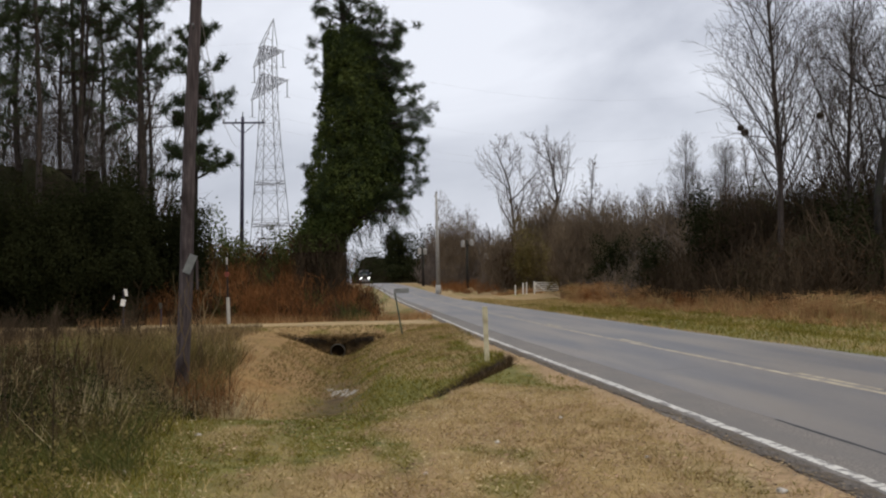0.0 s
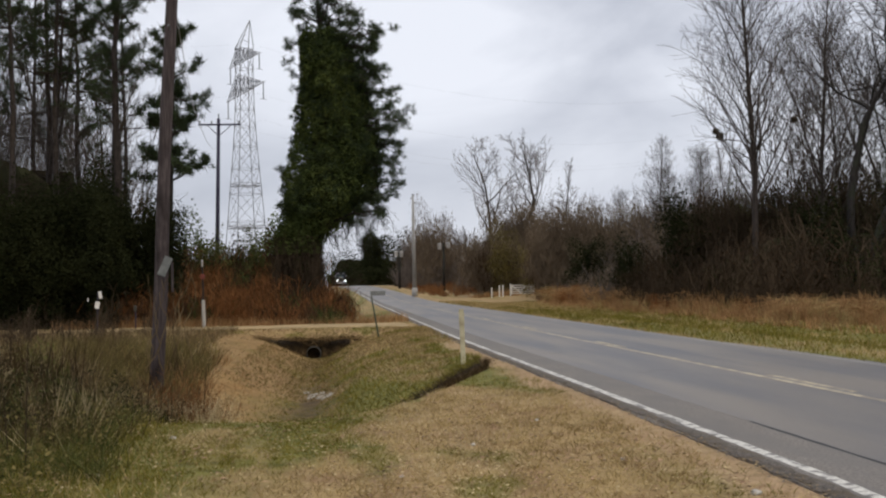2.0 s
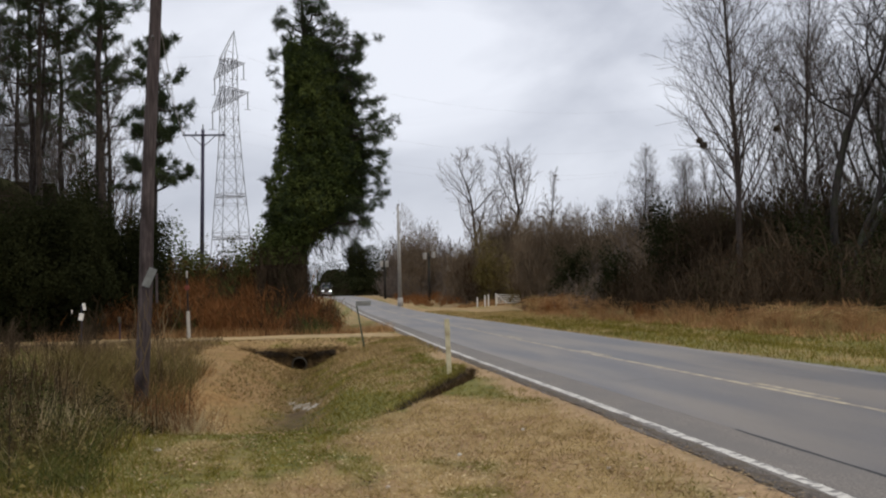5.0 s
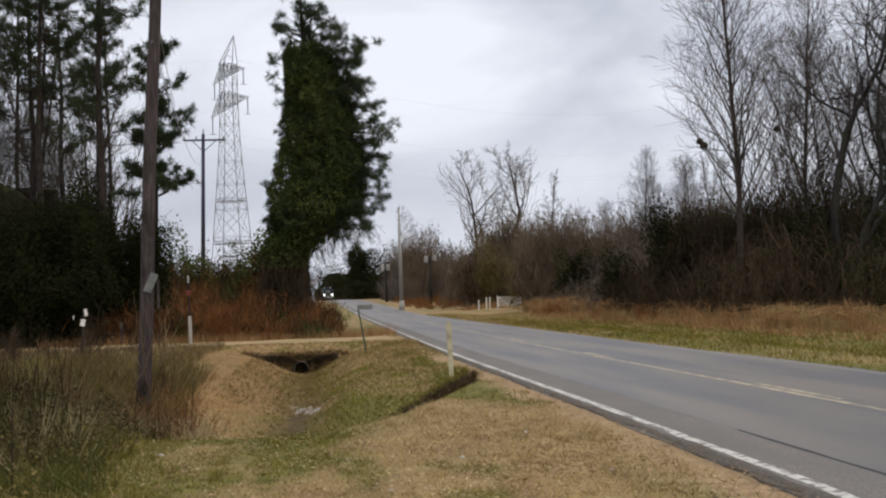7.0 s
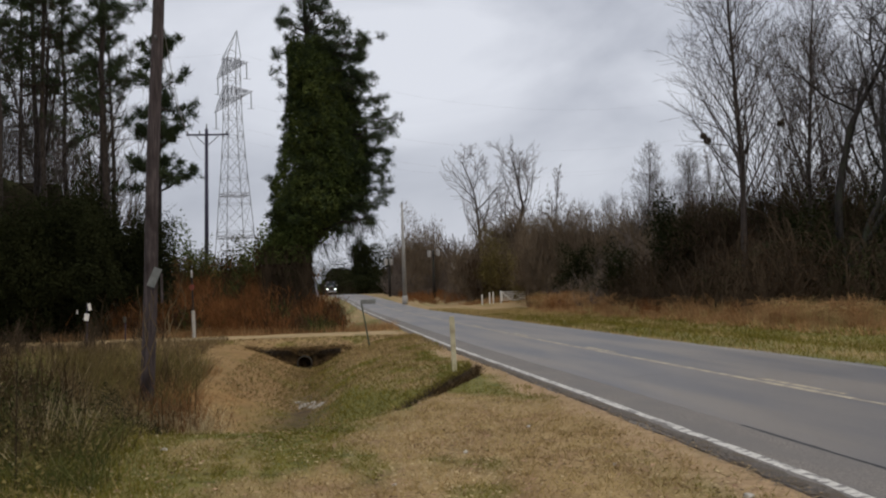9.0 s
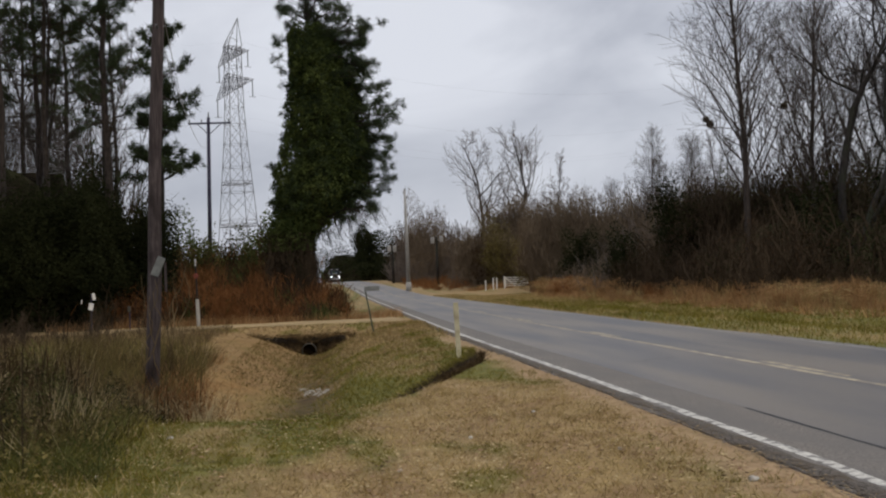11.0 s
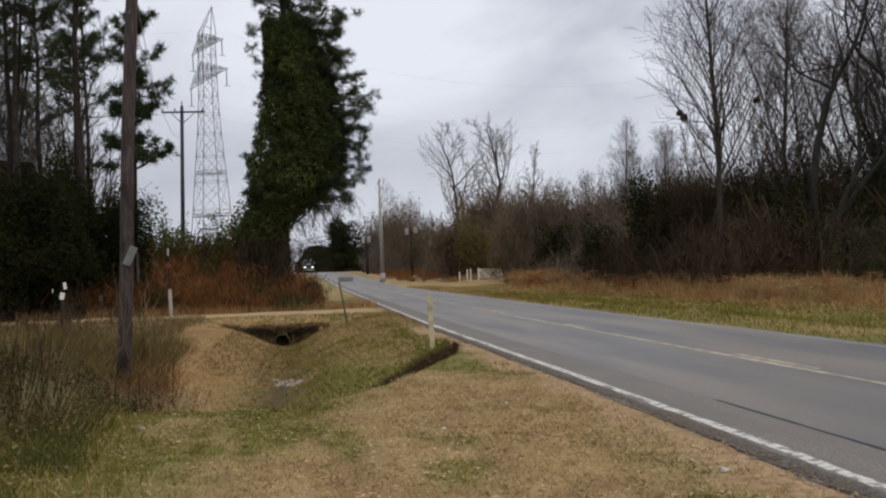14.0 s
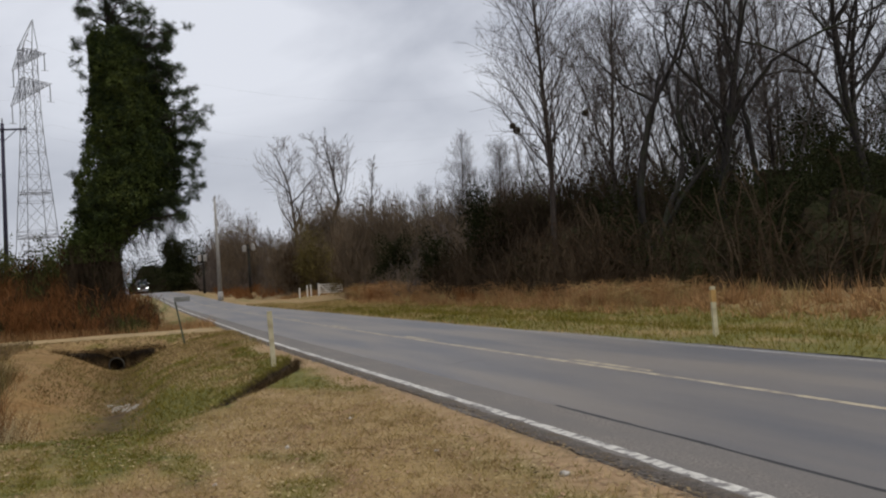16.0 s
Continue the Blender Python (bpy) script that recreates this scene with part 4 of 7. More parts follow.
slim = bare_tree("bare_slim_tree", 14, "slim bare woodland tree with sparse upper twigs", "bare trees beyond the road", tall=19, radius=0.15, first=0.45, primaries=18, spread=38, reach=0.27, kids=(6, 5, 3), wander=0.07, thick=1.5, cheap=True)
put(slim, 34, 72, 0, copy=False)
for src, x, y, a, s in ((oak, 36.4, 60, 100, 1.0), (great, 42.3, 56, 60, 1.0), (poplar, 30.5, 67, 160, 0.86), (oak, 46.5, 54, 290, 1.05), (poplar, 36.8, 63, 250, 0.95), (great, 49, 66, 110, 1.05), (oak, 51.5, 57, 150, 1.0), (poplar, 42, 66, 10, 0.95), (oak, 39.4, 68, 70, 1.0)):
    put(src, x, y, a, s)
r_trees = np.random.default_rng(31)
for k in range(70):
    tx, ty = r_trees.uniform(26, 66), r_trees.uniform(58, 100)
    if tx / ty > 0.43 and k % 5 < 3:
        put(slim, tx, ty, r_trees.uniform(0, 360), r_trees.uniform(0.75, 1.1))
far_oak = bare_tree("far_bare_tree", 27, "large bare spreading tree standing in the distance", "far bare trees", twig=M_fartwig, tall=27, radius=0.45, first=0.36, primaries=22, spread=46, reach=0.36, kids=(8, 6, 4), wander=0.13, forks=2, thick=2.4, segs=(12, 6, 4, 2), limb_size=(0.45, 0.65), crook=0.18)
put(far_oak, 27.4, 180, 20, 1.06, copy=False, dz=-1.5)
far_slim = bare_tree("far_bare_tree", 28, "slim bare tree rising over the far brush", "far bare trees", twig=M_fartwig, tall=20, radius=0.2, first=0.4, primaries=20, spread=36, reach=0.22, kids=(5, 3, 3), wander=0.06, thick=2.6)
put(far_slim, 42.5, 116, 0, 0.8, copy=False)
for fx, fy, fa, fs in ((34.6, 168, 200, 0.98),):
    put(far_slim, fx, fy, fa, fs)
for fx, fy, fa, fs in ((33.2, 112, 160, 0.64), (36.0, 116, 20, 0.55), (30.6, 118, 250, 0.46), (37.4, 111, 90, 0.6), (39.2, 114, 310, 0.62), (41.4, 112, 200, 0.6)):
    put(poplar, fx, fy, fa, fs)

# ---- left-hand wood: tall pines and thin trunks over a dark understorey ----
pineA = pine_tree("tall_pine", 3, "tall straight pine with a dark ragged crown", 24, 0.27, 0.42, 3.4, "pines of the left wood", whorls=17)
put(pineA, -10.95, 56, 0, copy=False)
pineB = pine_tree("tall_pine", 8, "tall slender pine with a sparse crown", 25, 0.2, 0.5, 2.6, "pines of the left wood", whorls=14)
put(pineB, -13.9, 57, 30, copy=False)
for src, x, y, a, s in ((pineB, -12.3, 62, 100, 0.95), (pineA, -17.6, 52, 200, 1.0), (pineB, -15.6, 60, 260, 1.05), (pineA, -19.5, 64, 20, 1.0), (pineA, -16.5, 72, 70, 0.95),
                        (pineB, -18.5, 70, 10, 1.0), (pineA, -22, 58, 140, 1.0), (pineB, -14.8, 76, 190, 1.0), (pineA, -17.2, 47, 80, 1.0), (pineA, -19.6, 53, 300, 1.05), (pineB, -16.2, 55, 220, 1.0)):
    put(src, x, y, a, s)
def leaf_tree(seed, label, tall, radius):
    """Slim hardwood that keeps thin olive-brown leaves in its crown."""
    bars = grow_tree(seed, tall=tall, radius=radius, first=0.42, primaries=18, spread=52, reach=0.2, kids=(6, 5, 3), wander=0.05, crook=0.2)
    r = np.random.default_rng(seed)
    ob = thing("woodland_tree", pose(0, 0, 0), label, "tree", "hardwoods of the left wood")
    V, F = bars_mesh([q for q in bars if q[4] == 0], 8)
    part_arrays("trunk", V, F, M_pinebark, ob, smooth=True)
    V, F = bars_mesh([(q[0], q[1], max(q[2], 0.008), max(q[3], 0.006)) for q in bars if q[4] > 0], 3)
    stuff_part("branching", V, F, M_pinebark, ob)
    ends = np.array([q[1] for q in bars if q[4] >= 2])
    ends = ends[r.random(len(ends)) < 0.6]
    V, F = leaves(ends + r.normal(size=ends.shape) * 0.16, r.uniform(0.04, 0.09, len(ends)), r)
    stuff_part("crown", V, F, M_canopy, ob, "thin olive-brown leaves")
    return ob


hardwood = leaf_tree(61, "slim woodland tree holding thin olive-brown leaves", 21, 0.15)
put(hardwood, -14.9, 59, 0, copy=False)
for x, y, a, s in ((-17.6, 64, 80, 1.05), (-21.2, 68, 300, 1.1)):
    put(hardwood, x, y, a, s)
young = pine_tree("young_pine", 17, "young pine with bushy tufted limbs at the wood's edge", 15.5, 0.17, 0.44, 2.6, "pines of the left wood", whorls=11, needles=18, tuft_len=0.40, tuft_w=0.045)
put(young, -8.75, 57, 200, copy=False)
put(pineA, 53.5, 64, 100, 0.95)
for k in range(22):
    put(slim, -r_trees.uniform(15.0, 26), r_trees.uniform(66, 80), r_trees.uniform(0, 360), r_trees.uniform(0.55, 1.0))


# ---- low growth, as uncountable stuff ----
def stuff(name, V, F, mat, label, category):
    ob = part_arrays(name, V, F, mat)
    return tagged(ob, label, category, kind="stuff")


def scatter(r, n, x0, x1, y0, y1):
    return r.uniform(x0, x1, n), r.uniform(y0, y1, n)


def standing(x, y, r, tall, width, lean=0.35):
    """Upright blades at x, y."""
    z = height(x, y)
    b = np.stack([x, y, z - 0.01], 1)
    h = np.asarray(tall) * np.ones(len(x))
    t = b + np.stack([r.normal(size=len(x)) * lean * h, r.normal(size=len(x)) * lean * h, h], 1)
    return blades(b, t, width * np.ones(len(x)), r)


def stems(x, y, r, tall, rad, twigs=5, spread=0.35, lean=0.12, twig_len=0.35, low=0.25):
    """Upright woody stems, each with side twigs, as slim bars."""
    n = len(x)
    tall = np.asarray(tall) * np.ones(n)
    b = np.stack([x, y, height(x, y) - 0.05], 1)
    d = np.stack([r.normal(size=n) * lean, r.normal(size=n) * lean, np.ones(n)], 1)
    t = b + d * tall[:, None]
    f = r.uniform(low, 0.98, (n, twigs))
    p = b[:, None] + (t - b)[:, None] * f[..., None]
    e = p + np.stack([r.normal(size=(n, twigs)) * spread, r.normal(size=(n, twigs)) * spread, np.abs(r.normal(size=(n, twigs))) * 0.5 + 0.2], -1) * (tall[:, None, None] * twig_len * (1.25 - 0.8 * f[..., None]))
    rad = np.asarray(rad) * np.ones(n)
    sets = [tri(*frusta(b, t, rad, rad * 0.35, 3)), blades(p.reshape(-1, 3), e.reshape(-1, 3), np.repeat(rad * 1.5, twigs), r)]
    return join(*sets)


def leafy(cx, cy, sx, sy, sz, n, size, r, base=0.0, hollow=0.45, twig=False):
    """Leaves, or fine rising twigs, filling an uneven clump."""
    d = r.normal(size=(n, 3))
    d /= np.linalg.norm(d, axis=1, keepdims=True)
    lump = 1 + 0.22 * np.sin(d[:, 0] * 5 + cx) + 0.2 * np.sin(d[:, 2] * 7 + cy) + 0.15 * np.sin(d[:, 1] * 9 + d[:, 0] * 6)
    k = (hollow + (1 - hollow) * r.random(n) ** 0.6) * lump
    C = np.stack([cx + d[:, 0] * k * sx, cy + d[:, 1] * k * sy, base + sz * (0.5 + 0.5 * d[:, 2] * k)], 1)
    C[:, 2] = np.maximum(C[:, 2], 0.05) + height(C[:, 0], C[:, 1])
    if twig:
        up = np.stack([r.normal(size=n) * 0.3 + d[:, 0] * 0.3, r.normal(size=n) * 0.3, np.abs(r.normal(size=n)) * 0.5 + 0.7], 1)
        long = r.uniform(2.5, 6.5, n) * size
        return blades(C - up * long[:, None] * 0.6, C + up * long[:, None] * 0.4, r.uniform(0.35, 0.7, n) * size, r)
    return leaves(C, r.uniform(0.6, 1.2, n) * size, r)


rs = np.random.default_rng(77)


def tri(V, F):
    return V, np.concatenate([F[:, [0, 1, 2]], F[:, [0, 2, 3]]])


def shape(seed, radius, twig, **kw):
    """A small branching shape one metre tall: bars for stems, slim blades for twigs."""
    bars = grow_tree(seed, tall=1.0, radius=radius, levels=2, segs=(6, 3, 1), **kw)
    S = [q for q in bars if q[4] < 2]
    T = [q for q in bars if q[4] == 2]
    return (np.array([q[0] for q in S]), np.array([q[1] for q in S]), np.array([max(q[2], 0.003) for q in S]), np.array([max(q[3], 0.0022) for q in S]),
            np.array([q[0] for q in T]), np.array([q[1] for q in T]), twig)


SHRUBS = [shape(100 + k, 0.018, 0.006, first=0.12, primaries=16, spread=50, reach=0.42, kids=(6,), wander=0.16, forks=4) for k in range(5)]
TREES = [shape(200 + k, 0.012, 0.004, first=0.33, primaries=16, spread=42, reach=0.3, kids=(7,), wander=0.05) for k in range(5)]


def mixed(shapes, x, y, scale, r, thick=1.0):
    """Copies of the shapes at many places, turned and scaled, joined into one."""
    sets = []
    pick = r.integers(0, len(shapes), len(x))
    for k, (P0, P1, R0, R1, T0, T1, tw) in enumerate(shapes):
        m = pick == k
        if not m.any():
            continue
        n = m.sum()
        a = r.uniform(0, 6.28, n)
        c, s = np.cos(a)[:, None], np.sin(a)[:, None]
        high = scale[m][:, None]
        wide = high * r.uniform(0.8, 1.25, (n, 1))
        base = np.stack([x[m], y[m], height(x[m], y[m]) - 0.05], 1)[:, None]
        turn = lambda P: (np.stack([(P[:, 0] * c - P[:, 1] * s) * wide, (P[:, 0] * s + P[:, 1] * c) * wide, P[:, 2] * high], -1) + base).reshape(-1, 3)
        g = high ** 0.6 * thick
        sets.append(tri(*frusta(turn(P0), turn(P1), (R0 * g).ravel(), (R1 * g).ravel(), 3)))
        sets.append(blades(turn(T0), turn(T1), np.repeat((tw * g).ravel(), len(T0)), r))
    return join(*sets)


# mown verge in front, dry and green
x, y = scatter(rs, 100000, -4.2, 3.75, 6.6, 22)
keep = (wave_noise(x, y * 0.4, 66, 0.3) > rs.uniform(-1.4, 0.6, len(x))) & (y < bank_y(np.clip(x, -6, 3.2)) + 1.0) & (rs.random(len(x)) < np.clip(1.9 - y / 11, 0.25, 1)) & (sandiness(x, y) < rs.uniform(0.1, 0.7, len(x))) & (damp_and_shade(x, y) < 0.35)
x, y = x[keep], y[keep]
g = greenness(x, y) > rs.uniform(0.12, 0.9, len(x))
brown = (~g) & (wave_noise(x, y * 0.45, 68, 0.35) + rs.normal(size=len(x)) * 0.3 > 0.25)
pale = (~g) & ~brown & (wave_noise(x, y * 0.45, 69, 0.5) + rs.normal(size=len(x)) * 0.35 > 0.2)
for sel, mat, lab in ((pale, M_pale, "short bleached straw patches in the verge"), (~g & ~brown & ~pale, M_dry, "short dry straw-coloured mown grass on the verge"), (brown, M_drier, "short brown dead grass on the verge"), (g, M_green, "short green winter grass on the verge")):
    k = sel.sum()
    V, F = standing(x[sel], y[sel], rs, rs.uniform(0.02, 0.065, k), 0.006 + 0.0004 * y[sel], 0.8)
    stuff("grass", V, F, mat, lab, "grass")
# raised tufts in the verge
cxs, cys = scatter(rs, 2600, -4.0, 3.4, 6.8, 19)
ok = cys < bank_y(np.clip(cxs, -6, 3.2)) - 0.1
cxs, cys = cxs[ok].repeat(10), cys[ok].repeat(10)
x, y = cxs + rs.normal(size=len(cxs)) * 0.035, cys + rs.normal(size=len(cxs)) * 0.035
g = greenness(cxs, cys) > 0.45
for sel, mat, lab in ((~g, M_dry, "small raised tufts of dry grass"), (g, M_green, "small raised tufts of green grass")):
    V, F = standing(x[sel], y[sel], rs, rs.uniform(0.04, 0.10, sel.sum()), 0.007, 0.6)
    stuff("grass", V, F, mat, lab, "grass")
# ditch banks
x, y = scatter(rs, 75000, -5.5, 3.5, 14, 45.5)
keep = (y > bank_y(np.clip(x, -6, 3.2))) & (bareness(x, y) + sandiness(x, y) < rs.uniform(0.05, 0.6, len(x))) & (damp_and_shade(x, y) < rs.uniform(0.3, 0.8, len(x)))
x, y = x[keep], y[keep]
g = greenness(x, y) > rs.uniform(0.2, 1.0, len(x))
edge_a, edge_b = rs.normal(size=len(x)) * 0.5, rs.normal(size=len(x)) * 0.5
o = (~g) & (((x < 0.3 + edge_a) & (x > -2.3 + edge_b) & (rs.random(len(x)) < 0.75)) | (rs.random(len(x)) < 0.25))
for sel, mat, lab in ((~g & ~o & (edge_b > 0.1) & (x > -0.8 + edge_a), M_dry, "dry tan grass on the ditch banks"), (~g & ~o & ~((edge_b > 0.1) & (x > -0.8 + edge_a)), M_drier, "brown grass on the ditch banks"), (o & (x > -1.9 + edge_a), M_olive, "olive-brown grass in the ditch"), (o & (x <= -1.9 + edge_a), M_drier, "sparse brown grass on the worn bank"), (g, M_green, "green grass on the ditch bank")):
    k = sel.sum()
    V, F = standing(x[sel], y[sel], rs, rs.uniform(0.03, 0.10, k), 0.010 + 0.0004 * y[sel], 0.6)
    stuff("grass", V, F, mat, lab, "grass")
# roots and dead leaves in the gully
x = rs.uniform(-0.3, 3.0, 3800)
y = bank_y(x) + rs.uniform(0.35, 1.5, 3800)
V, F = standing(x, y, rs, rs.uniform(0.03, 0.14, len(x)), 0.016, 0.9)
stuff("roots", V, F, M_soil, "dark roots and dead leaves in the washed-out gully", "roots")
x = rs.uniform(0.2, 3.1, 1500)
y = bank_y(x) + rs.uniform(1.25, 1.9, 1500)
V, F = standing(x, y, rs, rs.uniform(0.08, 0.2, len(x)), 0.014, 0.6)
stuff("grass", V, F, M_green, "green grass overhanging the gully", "grass")
x = rs.uniform(1.6, 3.1, 1500)
y = bank_y(x) + rs.uniform(-0.15, 0.4, 1500)
V, F = standing(x, y, rs, rs.uniform(0.05, 0.2, len(x)), 0.016, 0.8)
stuff("roots", V, F, M_umber, "dead brown grass hanging into the gully by the post", "roots")
# short grass on the ditch floor
x, y = scatter(rs, 5200, -2.9, -0.3, 27, 42.8)
floor_g = rs.random(len(x)) < 0.45
for sel, mat, lab in ((floor_g, M_olive, "short olive grass on the ditch floor"), (~floor_g, M_drier, "short brown grass on the ditch floor")):
    V, F = standing(x[sel], y[sel], rs, rs.uniform(0.03, 0.10, sel.sum()), 0.026, 0.7)
    stuff("grass", V, F, mat, lab, "grass")
# ragged grass hanging round the culvert mouth
x, y = scatter(rs, 2400, -3.3, 0.7, 42.9, 43.75)
for sel, mat, lab in ((x * 7 % 1 < 0.5, M_drier, "ragged brown grass over the culvert mouth"), (x * 7 % 1 >= 0.5, M_umber, "dark dead roots over the culvert mouth")):
    V, F = standing(x[sel], y[sel], rs, rs.uniform(0.05, 0.22, sel.sum()), 0.022, 0.9)
    stuff("grass", V, F, mat, lab, "grass")
# longer green grass in front of the weeds
x, y = scatter(rs, 34000, -5.6, -0.9, 7, 20)
keep = (x < -1.1 - 1.2 * rs.random(len(x)) - 0.10 * (y - 8)) & (rs.random(len(x)) < 0.7)
x, y = x[keep], y[keep]
g = rs.random(len(x)) < 0.62 + 0.3 * wave_noise(x, y, 61, 1.2)
for sel, mat, lab in ((~g, M_dry, "longer dry grass at the edge of the weeds"), (g, M_green, "longer green grass at the edge of the weeds")):
    k = sel.sum()
    V, F = standing(x[sel], y[sel], rs, rs.uniform(0.06, 0.22, k), 0.009, 0.45)
    stuff("grass", V, F, mat, lab, "grass")
# rank green clumps and fallen stalks in front of the weeds
cxs, cys = scatter(rs, 520, -5.8, -2.0, 7.6, 15.5)
ok = (cxs < -1.9 - 0.1 * (cys - 8)) & (wave_noise(cxs, cys, 76, 1.0) > rs.uniform(-0.8, 0.6, 520))
cxs, cys = cxs[ok].repeat(22), cys[ok].repeat(22)
x, y = cxs + rs.normal(size=len(cxs)) * 0.09, cys + rs.normal(size=len(cxs)) * 0.09
V, F = standing(x, y, rs, rs.uniform(0.08, 0.34, len(x)), 0.010, 0.7)
stuff("grass", V, F, M_rank, "rank dark green grass clumps before the weeds", "grass")
x, y = scatter(rs, 260, -6.2, -2.4, 10.5, 18)
V, F = standing(x, y, rs, rs.uniform(0.2, 0.6, len(x)), 0.009, 0.6)
stuff("weeds", V, F, M_pale, "thin bleached grass stalks leaning among the weeds", "weeds")
# far verge
x, y = scatter(rs, 46000, EDGE_X - 0.1, 20, 12, 115)
x = x + bend(y)
g = greenness(x, y) > rs.uniform(0.15, 0.75, len(x))
for sel, mat, lab in ((~g, M_dry, "dry tan grass on the far verge"), (g, M_green, "rough green grass on the far verge")):
    k = sel.sum()
    V, F = standing(x[sel], y[sel], rs, rs.uniform(0.06, 0.2, k), 0.012 + 0.0005 * y[sel], 0.5)
    stuff("grass", V, F, mat, lab, "grass")
# tufts along the near road edge
x, y = scatter(rs, 3200, 2.95, 3.85, 7, 60)
ok = x < 3.28 + 0.25 * wave_noise(x * 0, y, 70, 0.9) + rs.normal(size=len(x)) * 0.12
x, y = x[ok], y[ok]
V, F = standing(x, y, rs, rs.uniform(0.02, 0.08, len(x)), 0.010, 0.7)
stuff("grass", V, F, M_dry, "thin dry grass along the asphalt edge", "grass")
# fallen leaves
x, y = scatter(rs, 7000, -4.5, 3.4, 6.8, 20)
keep = y < bank_y(np.clip(x, -6, 3.2)) + 0.3
x, y = x[keep], y[keep]
V, F = lying(np.stack([x, y, height(x, y) + 0.03], 1), rs.uniform(0.006, 0.02, len(x)), rs)
stuff("fallen_leaves", V, F, M_leaf_litter, "scattered brown fallen leaves on the turf", "leaves")

x, y = scatter(rs, 9000, -3.2, 3.4, 6.6, 17)
keep = (y < bank_y(np.clip(x, -6, 3.2))) & (wave_noise(x, y * 0.5, 79, 0.7) > rs.uniform(-0.9, 0.6, len(x)))
x, y = x[keep], y[keep]
V, F = lying(np.stack([x, y, height(x, y) + 0.035], 1), rs.uniform(0.008, 0.026, len(x)), rs)
stuff("straw_litter", V, F, M_pale, "pale chips of cut straw lying on the turf", "litter")
for count, lo, hi, mat, lab in ((9000, -0.95, -0.22, M_dirt, "loose sandy grit along the road shoulder"), (7000, -0.48, -0.12, M_grit, "dark loose gravel along the road edge")):
    x, y = scatter(rs, count, 0, 1, 6.6, 36)
    y = 6.6 + (y - 6.6) ** 1.35 / 3.1
    x = WHITE_X + bend(y) + lo + (hi - lo) * (x + rs.random(count)) / 2
    V, F = lying(np.stack([x, y, np.maximum(height(x, y), 0.0) + 0.014], 1), rs.uniform(0.006, 0.022, count), rs)
    stuff("gravel", V, F, mat, lab, "gravel")

for count, mat, big, lab in ((2600, M_deadleaf, 0.03, "dark brown dead leaves lying in the turf"), (2600, M_leaf_litter, 0.036, "curled tan dead leaves lying in the turf")):
    x, y = scatter(rs, count, -3.0, 3.3, 6.6, 16)
    keep = (y < bank_y(np.clip(x, -6, 3.2))) & (wave_noise(x, y * 0.5, 80 + count % 7, 0.6) > rs.uniform(-0.6, 0.7, count))
    x, y = x[keep], y[keep]
    V, F = lying(np.stack([x, y, height(x, y) + 0.04], 1), rs.uniform(0.012, big, len(x)), rs)
    stuff("fallen_leaves", V, F, mat, lab, "leaves")

# low green herbs under the weeds
x, y = scatter(rs, 12000, -6.5, -2.3, 8.5, 19)
V, F = leaves(np.stack([x, y, height(x, y) + rs.random(len(x)) ** 2 * 0.45], 1), rs.uniform(0.015, 0.035, len(x)), rs)
stuff("undergrowth", V, F, M_olive, "low olive-green herbs under the weeds", "undergrowth")
# tall weeds on the left
x, y = scatter(rs, 4200, -9.0, -1.6, 9.0, 23)
keep = (x < np.interp(y, [9, 15, 18, 23], [-3.3, -3.1, -3.7, -5.4]) - 0.8 * rs.random(len(x)) + 0.6 * wave_noise(x, y, 71, 0.9)) & (wave_noise(x, y, 73, 0.7) > rs.uniform(-0.9, 0.7, len(x)))
x, y = x[keep], y[keep]
ht = (0.35 + 0.5 * rs.random(len(x))) * np.interp(x, [-9, -5, -3.2, -2.4], [2.0, 1.45, 0.95, 0.6]) * np.interp(y, [12, 16, 20], [1.0, 0.85, 0.65])
V, F = join(stems(x, y, rs, ht, rs.uniform(0.003, 0.0085, len(x)), 6, 0.5, 0.3, 0.3, 0.2), mixed(SHRUBS, x[::16], y[::16], ht[::16] * 1.3, rs, 0.9))
stuff("weeds", V, F, M_umber, "tall dead dark brown weeds with branching stems", "weeds")
some = rs.random(len(x)) < 0.16
V, F = stems(x[some] + 0.1, y[some], rs, ht[some], rs.uniform(0.003, 0.007, some.sum()), 7, 0.5, 0.3, 0.3, 0.2)
stuff("weeds", V, F, M_weed, "tall dead pale weeds with branching stems", "weeds")
x, y = scatter(rs, 34000, -9.0, -2.0, 9.5, 21)
keep = x < np.interp(y, [9, 13, 18, 21], [-2.9, -2.5, -2.5, -3.4]) - 0.8 * rs.random(len(x)) + 0.7 * wave_noise(x, y, 71, 0.9)
x, y = x[keep], y[keep]
half = rs.random(len(x)) < 0.6 + 0.3 * wave_noise(x, y, 63, 0.8)
rank = half & (wave_noise(x, y, 72, 0.7) + rs.normal(size=len(x)) * 0.3 > 0.0)
dusk = ~half & (rs.random(len(x)) < 0.75)
half = half & ~rank
rest = ~half & ~rank & ~dusk
# the umber stems also carry the self-shade of the weed base in their colour
for sel, mat, lab in ((rank, M_rank, "rank green grass growing through the weeds"), (dusk, M_umber, "dead stems matted among the weeds, darkened for the shade between them"), (half, M_olive, "olive-brown matted grass among the weeds"), (rest, M_weed, "dead tangled grey-brown grass among the weeds")):
    V, F = standing(x[sel], y[sel], rs, rs.uniform(0.1, 0.55, sel.sum()) * (1 + 0.6 * wave_noise(x[sel], y[sel], 64, 0.6)), 0.011, 0.6)
    stuff("weeds", V, F, mat, lab, "weeds")
x, y = scatter(rs, 15000, -9.5, -2.7, 9.0, 20)
